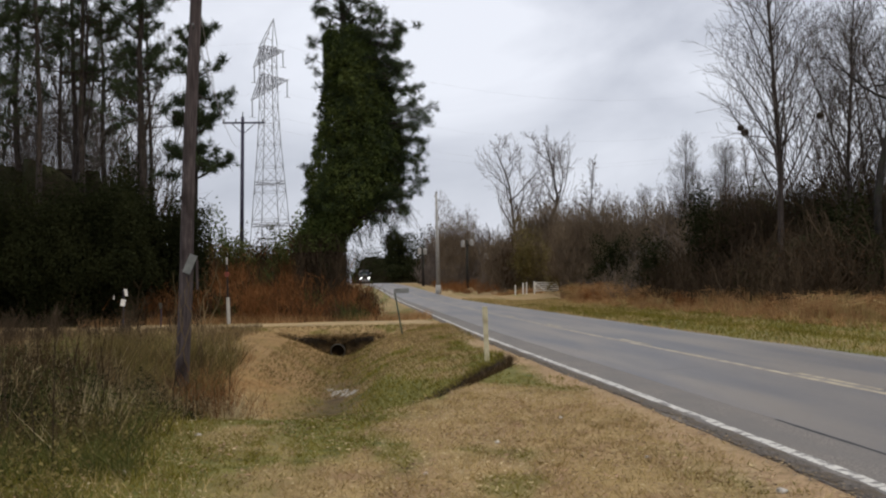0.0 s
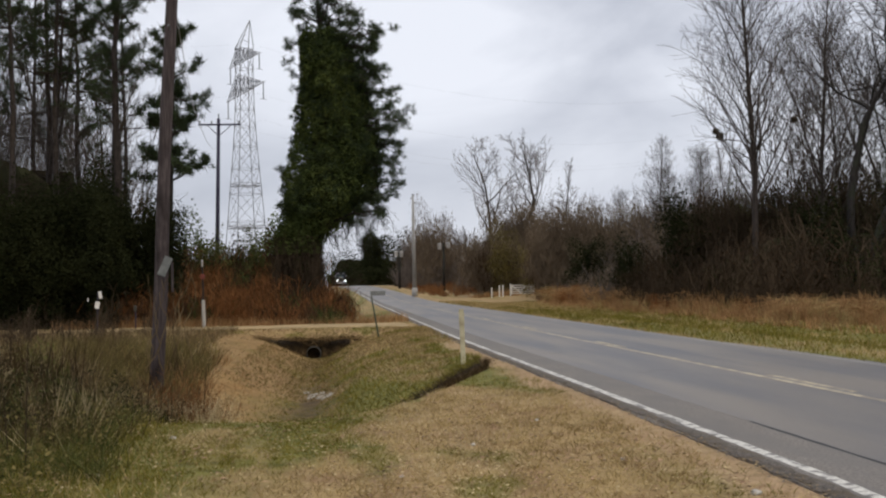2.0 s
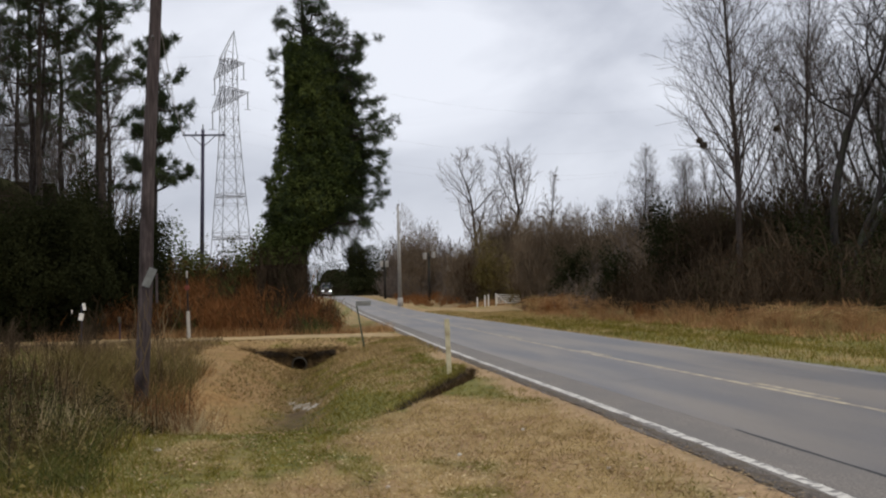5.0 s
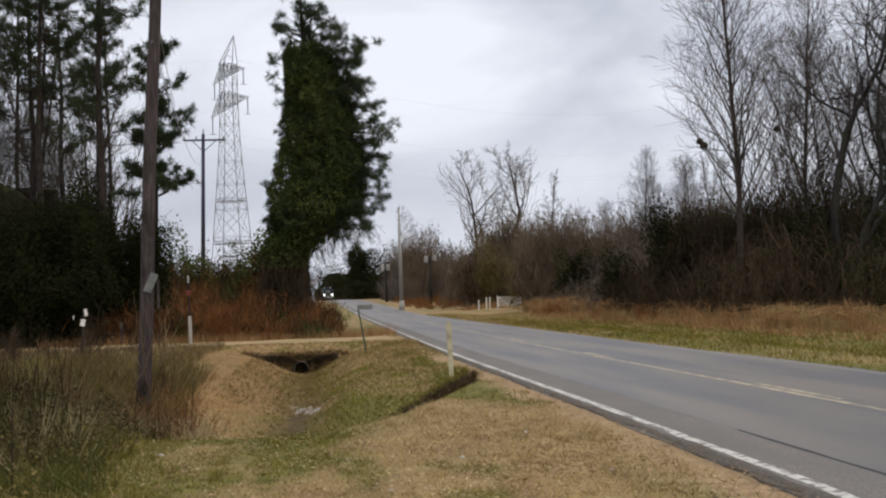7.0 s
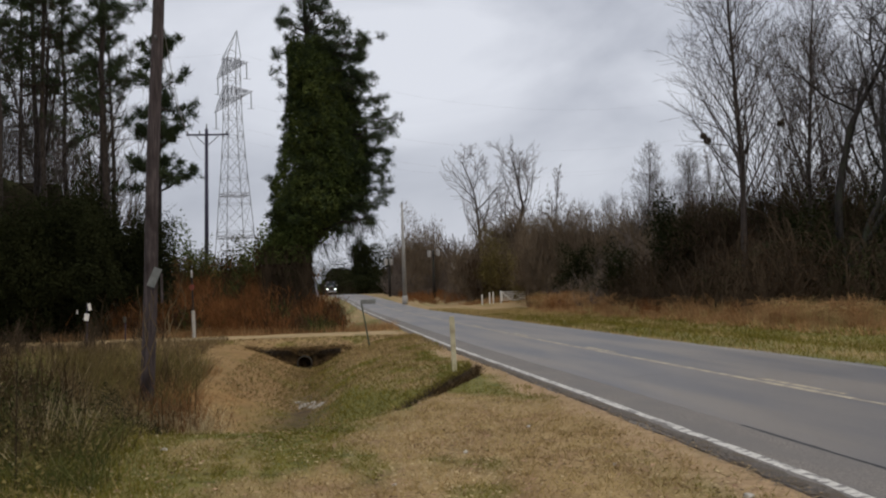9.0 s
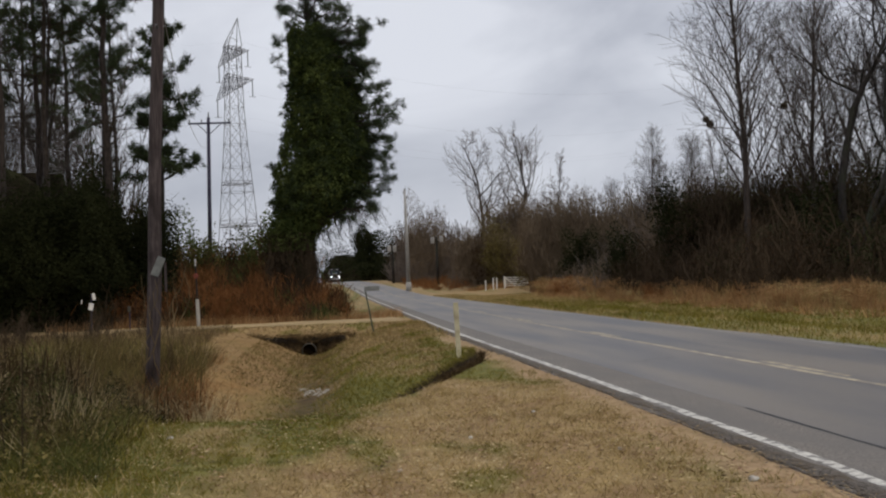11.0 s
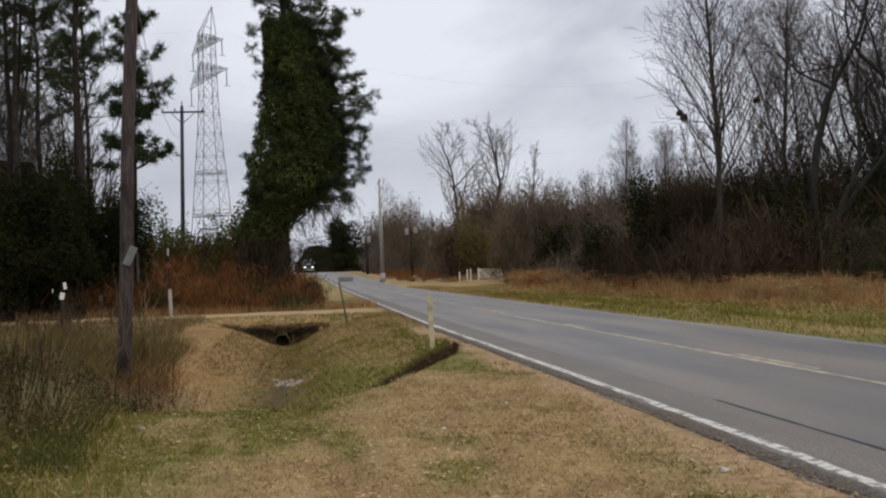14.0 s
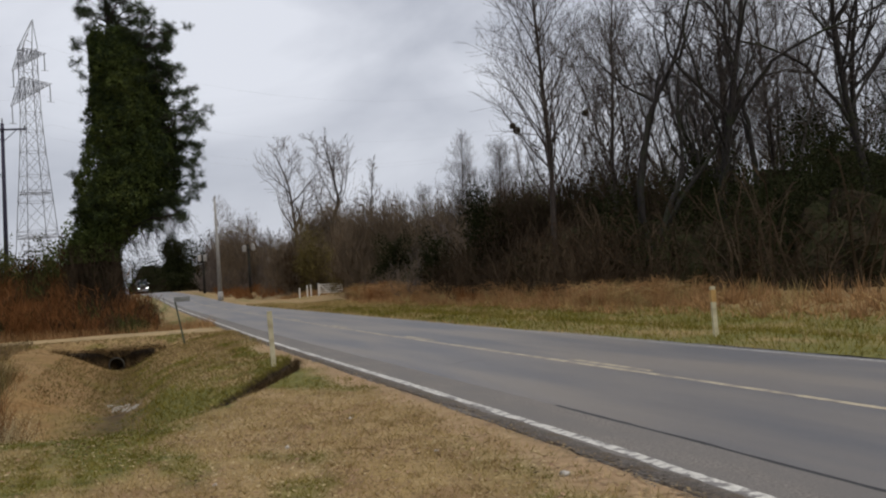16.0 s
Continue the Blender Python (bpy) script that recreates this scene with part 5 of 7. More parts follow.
ok = wave_noise(x, y, 74, 0.8) > rs.uniform(-0.6, 0.5, len(x))
x, y = x[ok], y[ok]
V, F = leaves(np.stack([x, y, height(x, y) + rs.random(len(x)) ** 1.5 * 0.8], 1), rs.uniform(0.012, 0.03, len(x)), rs)
stuff("undergrowth", V, F, M_shrub, "dark green leaves low among the weeds", "undergrowth")
x, y = scatter(rs, 150, -9.8, -4.4, 12.5, 22)
V, F = mixed(SHRUBS, x, y, rs.uniform(0.5, 1.3, 150), rs, 0.8)
stuff("weeds", V, F, M_umber, "dark leafless bramble among the weeds", "weeds")
x, y = scatter(rs, 60, -8.5, -3.6, 12, 20)
V, F = mixed(SHRUBS, x, y, rs.uniform(0.4, 1.0, 60), rs, 0.7)
stuff("weeds", V, F, M_pale, "bleached dead bramble among the weeds", "weeds")
x, y = rs.uniform(-5.2, -3.0, 70), rs.uniform(20.5, 23.2, 70)
V, F = mixed(SHRUBS, x, y, rs.uniform(0.4, 1.0, 70), rs, 0.8)
stuff("weeds", V, F, M_weed, "dead brown weeds round the foot of the pole", "weeds")
# low stand of pale straw round and behind the pole
x, y = scatter(rs, 9000, -9.5, -3.0, 19.5, 31)
ok = wave_noise(x, y * 0.5, 77, 1.3) > rs.uniform(-1.0, 0.4, len(x))
x, y = x[ok], y[ok]
tone = wave_noise(x, y, 78, 0.9) + rs.normal(size=len(x)) * 0.35
for sel, mat, lab in ((tone > 0.1, M_pale, "pale bleached straw standing behind the pole"), ((tone <= 0.1) & (tone > -0.5), M_weed, "grey-brown straw standing behind the pole"), (tone <= -0.5, M_sedge, "tawny straw standing behind the pole")):
    V, F = standing(x[sel], y[sel], rs, rs.uniform(0.12, 0.5, sel.sum()), 0.013, 0.45)
    stuff("weeds", V, F, mat, lab, "weeds")
# dark evergreen clumps, pale straw bunches and tall branching stems standing out of the weeds
for k in range(46):
    cx, cy = rs.uniform(-8.2, -3.1), rs.uniform(12.5, 21.5)
    V, F = leafy(cx, cy, rs.uniform(0.25, 0.6), rs.uniform(0.25, 0.5), rs.uniform(0.35, 0.85), 800, 0.028, rs, hollow=0.15)
    stuff("undergrowth", V, F, M_shrub if k % 3 else M_rank, "dark leafy clump growing among the weeds", "undergrowth")
cx, cy = scatter(rs, 80, -8.4, -2.9, 12.5, 23)
x, y = cx.repeat(34) + rs.normal(size=80 * 34) * 0.1, cy.repeat(34) + rs.normal(size=80 * 34) * 0.1
V, F = standing(x, y, rs, rs.uniform(0.25, 0.85, len(x)), 0.011, 0.28)
stuff("weeds", V, F, M_pale, "pale straw bunches standing among the weeds", "weeds")
x, y = scatter(rs, 54, -8.6, -3.0, 13, 22)
V, F = mixed(SHRUBS, x, y, rs.uniform(0.8, 1.55, 54) * np.interp(x, [-8.6, -3.0], [1.15, 0.75]), rs, 1.0)
stuff("weeds", V, F, M_umber, "tall dark branching dead stems over the weeds", "weeds")
# dark upright stalks, singly
x, y = scatter(rs, 46, -8.2, -2.6, 13, 22)
V, F = stems(x, y, rs, rs.uniform(0.7, 1.45, 46), 0.014, 5, 0.2, 0.08, 0.12, 0.4)
stuff("weeds", V, F, M_umber, "dark upright dead stalks standing singly", "weeds")
x, y = scatter(rs, 90, -8.0, -2.6, 9.5, 19)
keep = x < -2.6 - 0.12 * (y - 9)
V, F = stems(x[keep], y[keep], rs, rs.uniform(0.8, 1.6, keep.sum()), 0.009, 14, 0.25, 0.1, 0.12, 0.45)
stuff("weeds", V, F, M_brush, "tall dark dead flower stalks among the weeds", "weeds")
x, y = scatter(rs, 110, -8.0, -2.7, 10.5, 19)
V, F = stems(x, y, rs, rs.uniform(0.5, 1.05, 110), 0.0038, 9, 0.4, 0.3, 0.22, 0.35)
stuff("weeds", V, F, M_weed, "pale straw stalks leaning among the weeds", "weeds")
# grey and rusty tangle beside the pole
for count, cx0, cy0, wx, hmax, mat, lab in ((170, -2.95, 21.6, 0.32, 1.15, M_rust, "rust-brown dead brush beside the pole"), (170, -2.6, 21.0, 0.30, 0.75, M_pale, "pale grey tangle of dead stems beside the pole"), (110, -3.0, 21.2, 0.4, 1.0, M_weed, "brown tangle of dead stems beside the pole")):
    x, y = rs.normal(cx0, wx, count), rs.normal(cy0, 0.6, count)
    V, F = stems(x, y, rs, rs.uniform(0.3, hmax, count), 0.005, 7, 0.6, 0.4, 0.45, 0.15)
    stuff("weeds", V, F, mat, lab, "weeds")
x, y = scatter(rs, 9000, -7.5, -3.2, 22, 30)
dusk = wave_noise(x, y, 75, 1.1) + rs.normal(size=len(x)) * 0.35 > 0.35
for sel, mat, lab in ((dusk, M_umber, "dark dead weed stand behind the pole"), (~dusk, M_olive, "olive dry grass stand behind the pole")):
    V, F = standing(x[sel], y[sel], rs, rs.uniform(0.15, 0.75, sel.sum()), 0.014, 0.5)
    stuff("weeds", V, F, mat, lab, "weeds")
# field edge between the weeds and the driveway
x, y = scatter(rs, 9000, -14, -4.2, 28, 46)
V, F = standing(x, y, rs, rs.uniform(0.12, 0.4, len(x)), 0.022, 0.45)
stuff("weeds", V, F, M_weed, "low dry grass beside the driveway", "weeds")
x, y = scatter(rs, 150, -17, -6.5, 26, 46)
V, F = mixed(SHRUBS, x, y, rs.uniform(0.6, 1.8, 150), rs, 0.9)
stuff("weeds", V, F, M_brush, "brown leafless scrub in the left field", "weeds")

# rust-brown brush behind the driveway
x, y = scatter(rs, 2600, -11.5, 0.3, 52.5, 66)
keep = ~((x > -1.0) & (y < 54))
x, y = x[keep], y[keep]
ht = np.interp(y, [52, 56, 66], [1.1, 2.4, 4.0]) * rs.uniform(0.6, 1.15, len(x)) * np.where(x > -0.8, 0.65, 1)
V, F = mixed(SHRUBS, x[::14], y[::14], ht[::14] * 1.1, rs, 1.4)
stuff("brush", V, F, M_rust, "rust-brown leafless brush behind the driveway", "brush")
b = np.stack([x, y, height(x, y)], 1).repeat(16, 0)
c = b + np.stack([rs.normal(size=len(b)) * 0.4, rs.normal(size=len(b)) * 0.4, ht.repeat(16) * rs.uniform(0.05, 1.0, len(b))], 1)
kind = wave_noise(c[:, 0], c[:, 2] * 1.5, 71, 1.6) + rs.normal(size=len(c)) * 0.35
for sel, mat, lab in ((kind > -0.1, M_rust, "withered rust-brown leaves on the brush"), ((kind <= -0.1) & (kind > -0.75), M_deadleaf, "dark brown dead leaves in the brush"), (kind <= -0.75, M_ivy, "dull green leaves in the brush")):
    rising = np.stack([rs.normal(size=sel.sum()) * 0.14, rs.normal(size=sel.sum()) * 0.14, rs.uniform(0.12, 0.4, sel.sum())], 1)
    V, F = join(leaves(c[sel][::3], rs.uniform(0.03, 0.06, len(c[sel][::3])), rs), blades(c[sel] - rising, c[sel] + rising, rs.uniform(0.02, 0.045, sel.sum()), rs))
    stuff("brush", V, F, mat, lab, "brush")
# dark domes added inside the brush in place of its inner shade
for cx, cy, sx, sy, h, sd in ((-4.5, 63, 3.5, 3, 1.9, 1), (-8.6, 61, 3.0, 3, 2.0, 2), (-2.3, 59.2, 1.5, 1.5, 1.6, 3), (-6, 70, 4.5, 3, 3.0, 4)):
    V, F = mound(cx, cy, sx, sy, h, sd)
    stuff("brush", V, F, M_thicket_shade, "core of the brush, near black to stand for inner shade", "brush")
x, y = scatter(rs, 9000, -13, 3.2, 50.8, 58)
keep = ~((x > 0.2) & (rs.random(len(x)) < 0.5))
V, F = standing(x[keep], y[keep], rs, rs.uniform(0.2, 0.6, keep.sum()), 0.025, 0.3)
stuff("weeds", V, F, M_sedge, "tawny sedge grass along the driveway", "weeds")
# green saplings behind the brush
for cx, cy, sx, h, n in ((-9.9, 76, 1.6, 6.6, 2600), (-6.5, 84, 3.0, 5.0, 2600), (-4.6, 80, 1.8, 7.2, 2800), (-13, 84, 2.4, 6.0, 2200), (-7.5, 72, 1.4, 3.6, 1200), (-4.6, 70, 1.3, 3.8, 1200)):
    V, F = leafy(cx, cy, sx, 1.8, h, n, 0.13, rs)
    stuff("green_scrub", V, F, M_ivy, "dull green young scrub behind the brush", "scrub")
for k in range(8):
    V, F = leafy(-8.6 + k * 0.78, 64 + 1.5 * math.sin(k * 2.2), 1.0, 1.2, rs.uniform(4.0, 5.0), 3400, 0.085, rs, hollow=0.2)
    stuff("green_scrub", V, F, M_rank if k % 3 else M_deadleaf, "dull olive scrub rising behind the rusty brush", "scrub")
# bare saplings in front of the tower
x, y = scatter(rs, 80, -18, -4, 90, 130)
V, F = mixed(TREES, x, y, rs.uniform(3.5, 7, 80), rs, 1.2)
stuff("bare_saplings", V, F, M_fartwig, "grey bare saplings beyond the brush", "saplings")

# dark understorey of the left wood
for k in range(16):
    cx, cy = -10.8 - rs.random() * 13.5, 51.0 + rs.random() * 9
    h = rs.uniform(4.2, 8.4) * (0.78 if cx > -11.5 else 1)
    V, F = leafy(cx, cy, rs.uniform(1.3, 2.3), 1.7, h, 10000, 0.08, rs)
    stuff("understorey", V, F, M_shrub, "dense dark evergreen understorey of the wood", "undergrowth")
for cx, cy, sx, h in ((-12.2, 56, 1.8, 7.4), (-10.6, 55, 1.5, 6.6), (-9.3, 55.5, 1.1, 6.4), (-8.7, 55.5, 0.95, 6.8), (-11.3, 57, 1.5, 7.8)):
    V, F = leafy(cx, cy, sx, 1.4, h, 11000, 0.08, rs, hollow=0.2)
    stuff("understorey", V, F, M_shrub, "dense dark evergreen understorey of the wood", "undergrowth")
# filler domes behind the leaves, coloured as dark as the wood's shade
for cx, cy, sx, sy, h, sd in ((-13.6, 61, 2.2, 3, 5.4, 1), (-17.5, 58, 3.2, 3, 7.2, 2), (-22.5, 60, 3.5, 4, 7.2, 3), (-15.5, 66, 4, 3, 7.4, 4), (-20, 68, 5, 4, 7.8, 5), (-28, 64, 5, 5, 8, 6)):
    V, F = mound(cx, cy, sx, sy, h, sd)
    stuff("understorey", V, F, M_thicket_shade, "filled depths of the wood, shade put into the black-green colour", "undergrowth")
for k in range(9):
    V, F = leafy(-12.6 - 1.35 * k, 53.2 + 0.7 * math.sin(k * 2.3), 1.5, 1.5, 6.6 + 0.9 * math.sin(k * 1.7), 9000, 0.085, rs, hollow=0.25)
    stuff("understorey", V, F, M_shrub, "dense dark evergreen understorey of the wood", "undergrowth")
x, y = scatter(rs, 34, -24, -9.8, 50, 58)
V, F = mixed(SHRUBS, x, y, rs.uniform(1.0, 3.0, 34), rs, 1.6)
stuff("understorey", V, F, M_brush, "brown leafless shrubs at the wood's edge", "undergrowth")
# deeper trunks and twigs of the left wood
x, y = scatter(rs, 130, -46, -13.5, 72, 112)
inside = x / y < -0.168
x, y = x[inside], y[inside]
V, F = mixed(TREES, x, y, rs.uniform(13, 25, len(x)), rs, 1.1)
stuff("deep_wood", V, F, M_brush, "crowded bare trunks deep in the left wood", "woods")

# ---- beyond the road on the right ----
# tawny sedge strip
cx, cy = scatter(rs, 1000, 18.0, 23.5, 24, 150)
cx = cx + bend(cy) * 0.5
ok = ((cx / cy > 0.182) | (cy > 142)) & (wave_noise(cx, cy * 0.6, 91, 1.4) > rs.uniform(-1.0, 0.5, len(cx)))
cx, cy = cx[ok], cy[ok]
size = rs.uniform(0.45, 1.1, len(cx)) * np.interp(cx - bend(cy) * 0.5, [18.2, 21], [0.55, 1.15])
n = 26
a = rs.uniform(0, 6.28, (len(cx), n))
lean = np.abs(rs.normal(size=(len(cx), n))) * 0.6
base = np.stack([cx.repeat(n), cy.repeat(n), np.zeros(len(cx) * n)], 1) + rs.normal(size=(len(cx) * n, 3)) * [0.12, 0.12, 0]
base[:, 2] = height(base[:, 0], base[:, 1])
tip = base + np.stack([(np.cos(a) * lean * size[:, None]).ravel(), (np.sin(a) * lean * size[:, None]).ravel(), (size[:, None] * rs.uniform(0.5, 1.0, (len(cx), n)) * np.clip(1.15 - 0.4 * lean, 0.2, 1)).ravel()], 1)
wide = 0.028 + 0.0004 * base[:, 1]
pale = (rs.random(len(cx)) < 0.14).repeat(n)
for sel, mat, lab in ((~pale, M_sedge, "tawny sedge clumps along the wood edge"), (pale, M_dry, "pale straw grass clumps along the wood edge")):
    V, F = blades(base[sel], tip[sel], wide[sel], rs)
    stuff("sedge", V, F, mat, lab, "grass")
x, y = scatter(rs, 9000, 17.6, 24, 24, 150)
x = x + bend(y) * 0.5
ok = (x / y > 0.182) | (y > 142)
V, F = standing(x[ok], y[ok], rs, rs.uniform(0.15, 0.5, ok.sum()), 0.03, 0.5)
stuff("sedge", V, F, M_sedge, "short tawny grass between the sedge clumps", "grass")
# tall arching broom grass and rusty brush before the hedge
cx, cy = scatter(rs, 560, 19.2, 22.4, 40, 142)
cx = cx + bend(cy) * 0.5
ok = (cx / cy > 0.184) & (wave_noise(cx, cy * 0.55, 92, 1.6) > rs.uniform(-0.35, 0.5, len(cx)))
cx, cy = cx[ok], cy[ok]
size = rs.uniform(0.45, 1.5, len(cx)) * np.interp(cy, [45, 70, 95], [0.9, 1.05, 1.35])
n = 80
a = rs.uniform(0, 6.28, (len(cx), n))
lean = np.minimum(np.abs(rs.normal(size=(len(cx), n))) * 0.55, 1.0)
root = np.stack([cx.repeat(n), cy.repeat(n), np.zeros(len(cx) * n)], 1) + rs.normal(size=(len(cx) * n, 3)) * [0.16, 0.16, 0]
root[:, 2] = height(root[:, 0], root[:, 1])
full = (size[:, None] * rs.uniform(0.45, 1.0, (len(cx), n))).ravel()
out = np.stack([np.cos(a).ravel(), np.sin(a).ravel()], 1) * (lean.ravel() * full)[:, None]
knee = root + np.column_stack([out * 0.4, full * 0.75])
tip = root + np.column_stack([out * 1.5, full * np.clip(1.1 - 0.6 * lean.ravel(), 0.15, 1)])
tone = (wave_noise(cx, cy, 93, 3.0) + rs.normal(size=len(cx)) * 0.5).repeat(n)
for sel, mat, lab in ((tone > 1.0, M_dry, "bleached arching broom grass before the hedge"), ((tone <= 1.0) & (tone > -0.6), M_sedge, "tall tawny broom grass before the hedge"), (tone <= -0.6, M_rust, "tall rusty broom grass before the hedge")):
    w = 0.015 + 0.0003 * root[sel][:, 1]
    V, F = join(blades(root[sel], knee[sel] + (tip[sel] - knee[sel]) * 0.3, w, rs), blades(knee[sel], tip[sel], w * 0.8, rs))
    stuff("sedge", V, F, mat, lab, "grass")
# brush hedge, brown; beyond y 84 paler, with distance haze put into the colour
x, y = scatter(rs, 460, 20.5, 33, 30, 140)
x = x + np.where(y < 52, (52 - y) * 0.15, 0)
clear = (x / y > 0.19) | (y > 146)
x, y = x[clear], y[clear]
thinned = (x / y < 0.48) | (rs.random(len(x)) < 0.2)
x, y = x[thinned], y[thinned]
ht = np.interp(x / y, [0.2, 0.26, 0.32], [0.95, 1.1, 1.35]) * np.interp(x, [20, 23, 28, 34], [2.0, 3.8, 6.0, 7.5]) * rs.uniform(0.6, 1.15, len(x)) * np.interp(y, [30, 90, 135], [1, 1.05, 1.2])
for sel, mat, lab in ((y <= 84, M_brush, "dense brown leafless brush at the wood edge"), (y > 84, M_fartwig, "leafless brush farther along the wood edge, greyed by haze in its colour")):
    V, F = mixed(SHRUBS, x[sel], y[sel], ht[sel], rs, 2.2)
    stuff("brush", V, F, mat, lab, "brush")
x, y = scatter(rs, 80000, 21.0, 33, 30, 140)
x = x + np.where(y < 52, (52 - y) * 0.15, 0)
clear = (x / y > 0.19) | (y > 146)
x, y = x[clear], y[clear]
top = np.interp(x / y, [0.2, 0.26, 0.32], [0.95, 1.1, 1.35]) * np.interp(x, [20, 23, 28, 34], [1.6, 3.4, 5.4, 6.8]) * (0.8 + 0.35 * wave_noise(x, y, 95, 3))
C = np.stack([x, y, height(x, y) + 0.2 + top * rs.random(len(x)) ** 0.8], 1)
leaf = rs.random(len(x)) < 0.55
evergreen = (x / y > 0.46 + 0.06 * wave_noise(x, y, 97, 3)) | (wave_noise(x, y, 98, 4.5) > 0.45)
for sel, mat, lab in ((leaf & ~evergreen & (y <= 84), M_deadleaf, "withered brown leaves and vines in the brush"), (leaf & ~evergreen & (y > 84), M_haze, "withered leaves in the farther brush, paled by haze in their colour"), (evergreen & leaf, M_shrub, "dark evergreen leaves grown through the brush"), (evergreen & ~leaf, M_vinemat, "dull green vines grown through the brush")):
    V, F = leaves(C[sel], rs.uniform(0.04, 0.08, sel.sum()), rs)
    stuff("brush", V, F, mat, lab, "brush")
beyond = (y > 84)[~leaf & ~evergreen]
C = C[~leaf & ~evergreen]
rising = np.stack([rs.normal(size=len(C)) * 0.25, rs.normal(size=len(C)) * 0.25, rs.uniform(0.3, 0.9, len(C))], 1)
for sel, mat, lab in ((~beyond, M_brush, "thin rising twigs of the wood-edge brush"), (beyond, M_haze, "thin twigs of the farther brush, paled by haze in their colour")):
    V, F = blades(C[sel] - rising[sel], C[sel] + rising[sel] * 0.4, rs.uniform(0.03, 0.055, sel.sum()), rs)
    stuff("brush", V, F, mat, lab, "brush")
# row of dark filler domes, shade of the hedge depths in their colour
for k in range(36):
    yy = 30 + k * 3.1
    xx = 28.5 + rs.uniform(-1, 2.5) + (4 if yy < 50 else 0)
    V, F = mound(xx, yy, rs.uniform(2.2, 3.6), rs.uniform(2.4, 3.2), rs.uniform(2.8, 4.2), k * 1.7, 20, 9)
    stuff("brush", V, F, M_thicket_shade, "core of the wood-edge brush, near black to stand for inner shade", "brush")
x, y = scatter(rs, 250, 27, 78, 70, 112)
keep = x / y > 0.41
x, y = x[keep], y[keep]
V, F = mixed(TREES, x, y, rs.uniform(10, 19, len(x)), rs, 1.1)
stuff("wood_interior", V, F, M_brush, "crowded bare stems inside the right-hand wood", "woods")
x, y = scatter(rs, 110, 29, 46, 78, 96)
V, F = mixed(TREES, x, y, rs.uniform(6.5, 9.0, len(x)) * np.interp(x / y, [0.34, 0.42, 0.5], [1, 1.15, 1.5]), rs, 1.1)
stuff("wood_interior", V, F, M_twig, "grey bare treetops behind the brush", "woods")
for k in range(9):
    V, F = leafy(29.5 + k * 1.9, 77 + 3 * math.sin(k * 1.9), 2.0, 2, rs.uniform(8.0, 9.6), 4600, 0.085, rs, hollow=0.1)
    stuff("wood_interior", V, F, M_rank, "dull olive young foliage behind the brush", "woods")
for k in range(13):
    V, F = leafy(29 + k * 3.6, 82 + 5 * math.sin(k * 2.1), 3.4, 3, rs.uniform(7.0, 9), 3600, 0.11, rs, hollow=0.15, twig=True)
    stuff("wood_interior", V, F, M_deadleaf, "brown withered leaves inside the right-hand wood", "woods")
for cx, cy, sx, h in ((24.6, 74, 1.3, 7.4), (25.8, 73, 1.5, 8.0), (27.3, 73, 1.7, 7.8), (28.9, 72, 1.8, 8.3), (30.6, 71, 1.9, 8.6), (32.4, 70, 2.0, 9.0), (34.4, 70, 2.2, 9.4)):
    V, F = leafy(cx, cy, sx, 1.6, h, 5200, 0.08, rs, hollow=0.1, twig=True)
    stuff("brush", V, F, M_brush, "tall brown leafless brush round the bare trees", "brush")
    V, F = leafy(cx + 0.4, cy + 1.5, sx, 1.6, h * 0.94, 3600, 0.08, rs, hollow=0.1)
    stuff("brush", V, F, M_deadleaf if cx % 2 < 1 else M_shrub, "dark leafy thicket behind the leafless brush", "brush")
x, y = scatter(rs, 70, 33.5, 50, 100, 122)
V, F = mixed(TREES, x, y, rs.uniform(9, 13.5, 70), rs, 1.1)
stuff("far_wood", V, F, M_twig, "fine grey treetops behind the tall poplar", "woods")
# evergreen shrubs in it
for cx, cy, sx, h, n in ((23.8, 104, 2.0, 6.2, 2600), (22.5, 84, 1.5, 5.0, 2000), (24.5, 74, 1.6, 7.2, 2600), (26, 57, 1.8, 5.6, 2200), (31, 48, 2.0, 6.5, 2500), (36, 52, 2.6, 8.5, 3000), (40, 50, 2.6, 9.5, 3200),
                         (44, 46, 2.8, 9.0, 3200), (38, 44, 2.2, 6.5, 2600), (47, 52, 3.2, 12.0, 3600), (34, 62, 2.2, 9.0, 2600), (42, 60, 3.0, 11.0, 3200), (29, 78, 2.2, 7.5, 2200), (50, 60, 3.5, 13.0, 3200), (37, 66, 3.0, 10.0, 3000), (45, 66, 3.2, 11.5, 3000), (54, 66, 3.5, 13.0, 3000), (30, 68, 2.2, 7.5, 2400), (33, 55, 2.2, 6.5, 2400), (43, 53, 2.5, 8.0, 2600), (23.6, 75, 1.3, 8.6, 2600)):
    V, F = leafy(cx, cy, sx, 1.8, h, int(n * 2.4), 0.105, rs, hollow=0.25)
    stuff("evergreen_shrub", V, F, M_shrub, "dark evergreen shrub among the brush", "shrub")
# large domes behind the evergreens, darkened as shaded depth
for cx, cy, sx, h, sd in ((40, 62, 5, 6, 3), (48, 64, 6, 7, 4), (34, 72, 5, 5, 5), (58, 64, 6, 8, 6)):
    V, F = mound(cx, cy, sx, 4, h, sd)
    stuff("evergreen_shrub", V, F, M_thicket_shade, "filler mass of the evergreen thicket, shade put into its colour", "shrub")
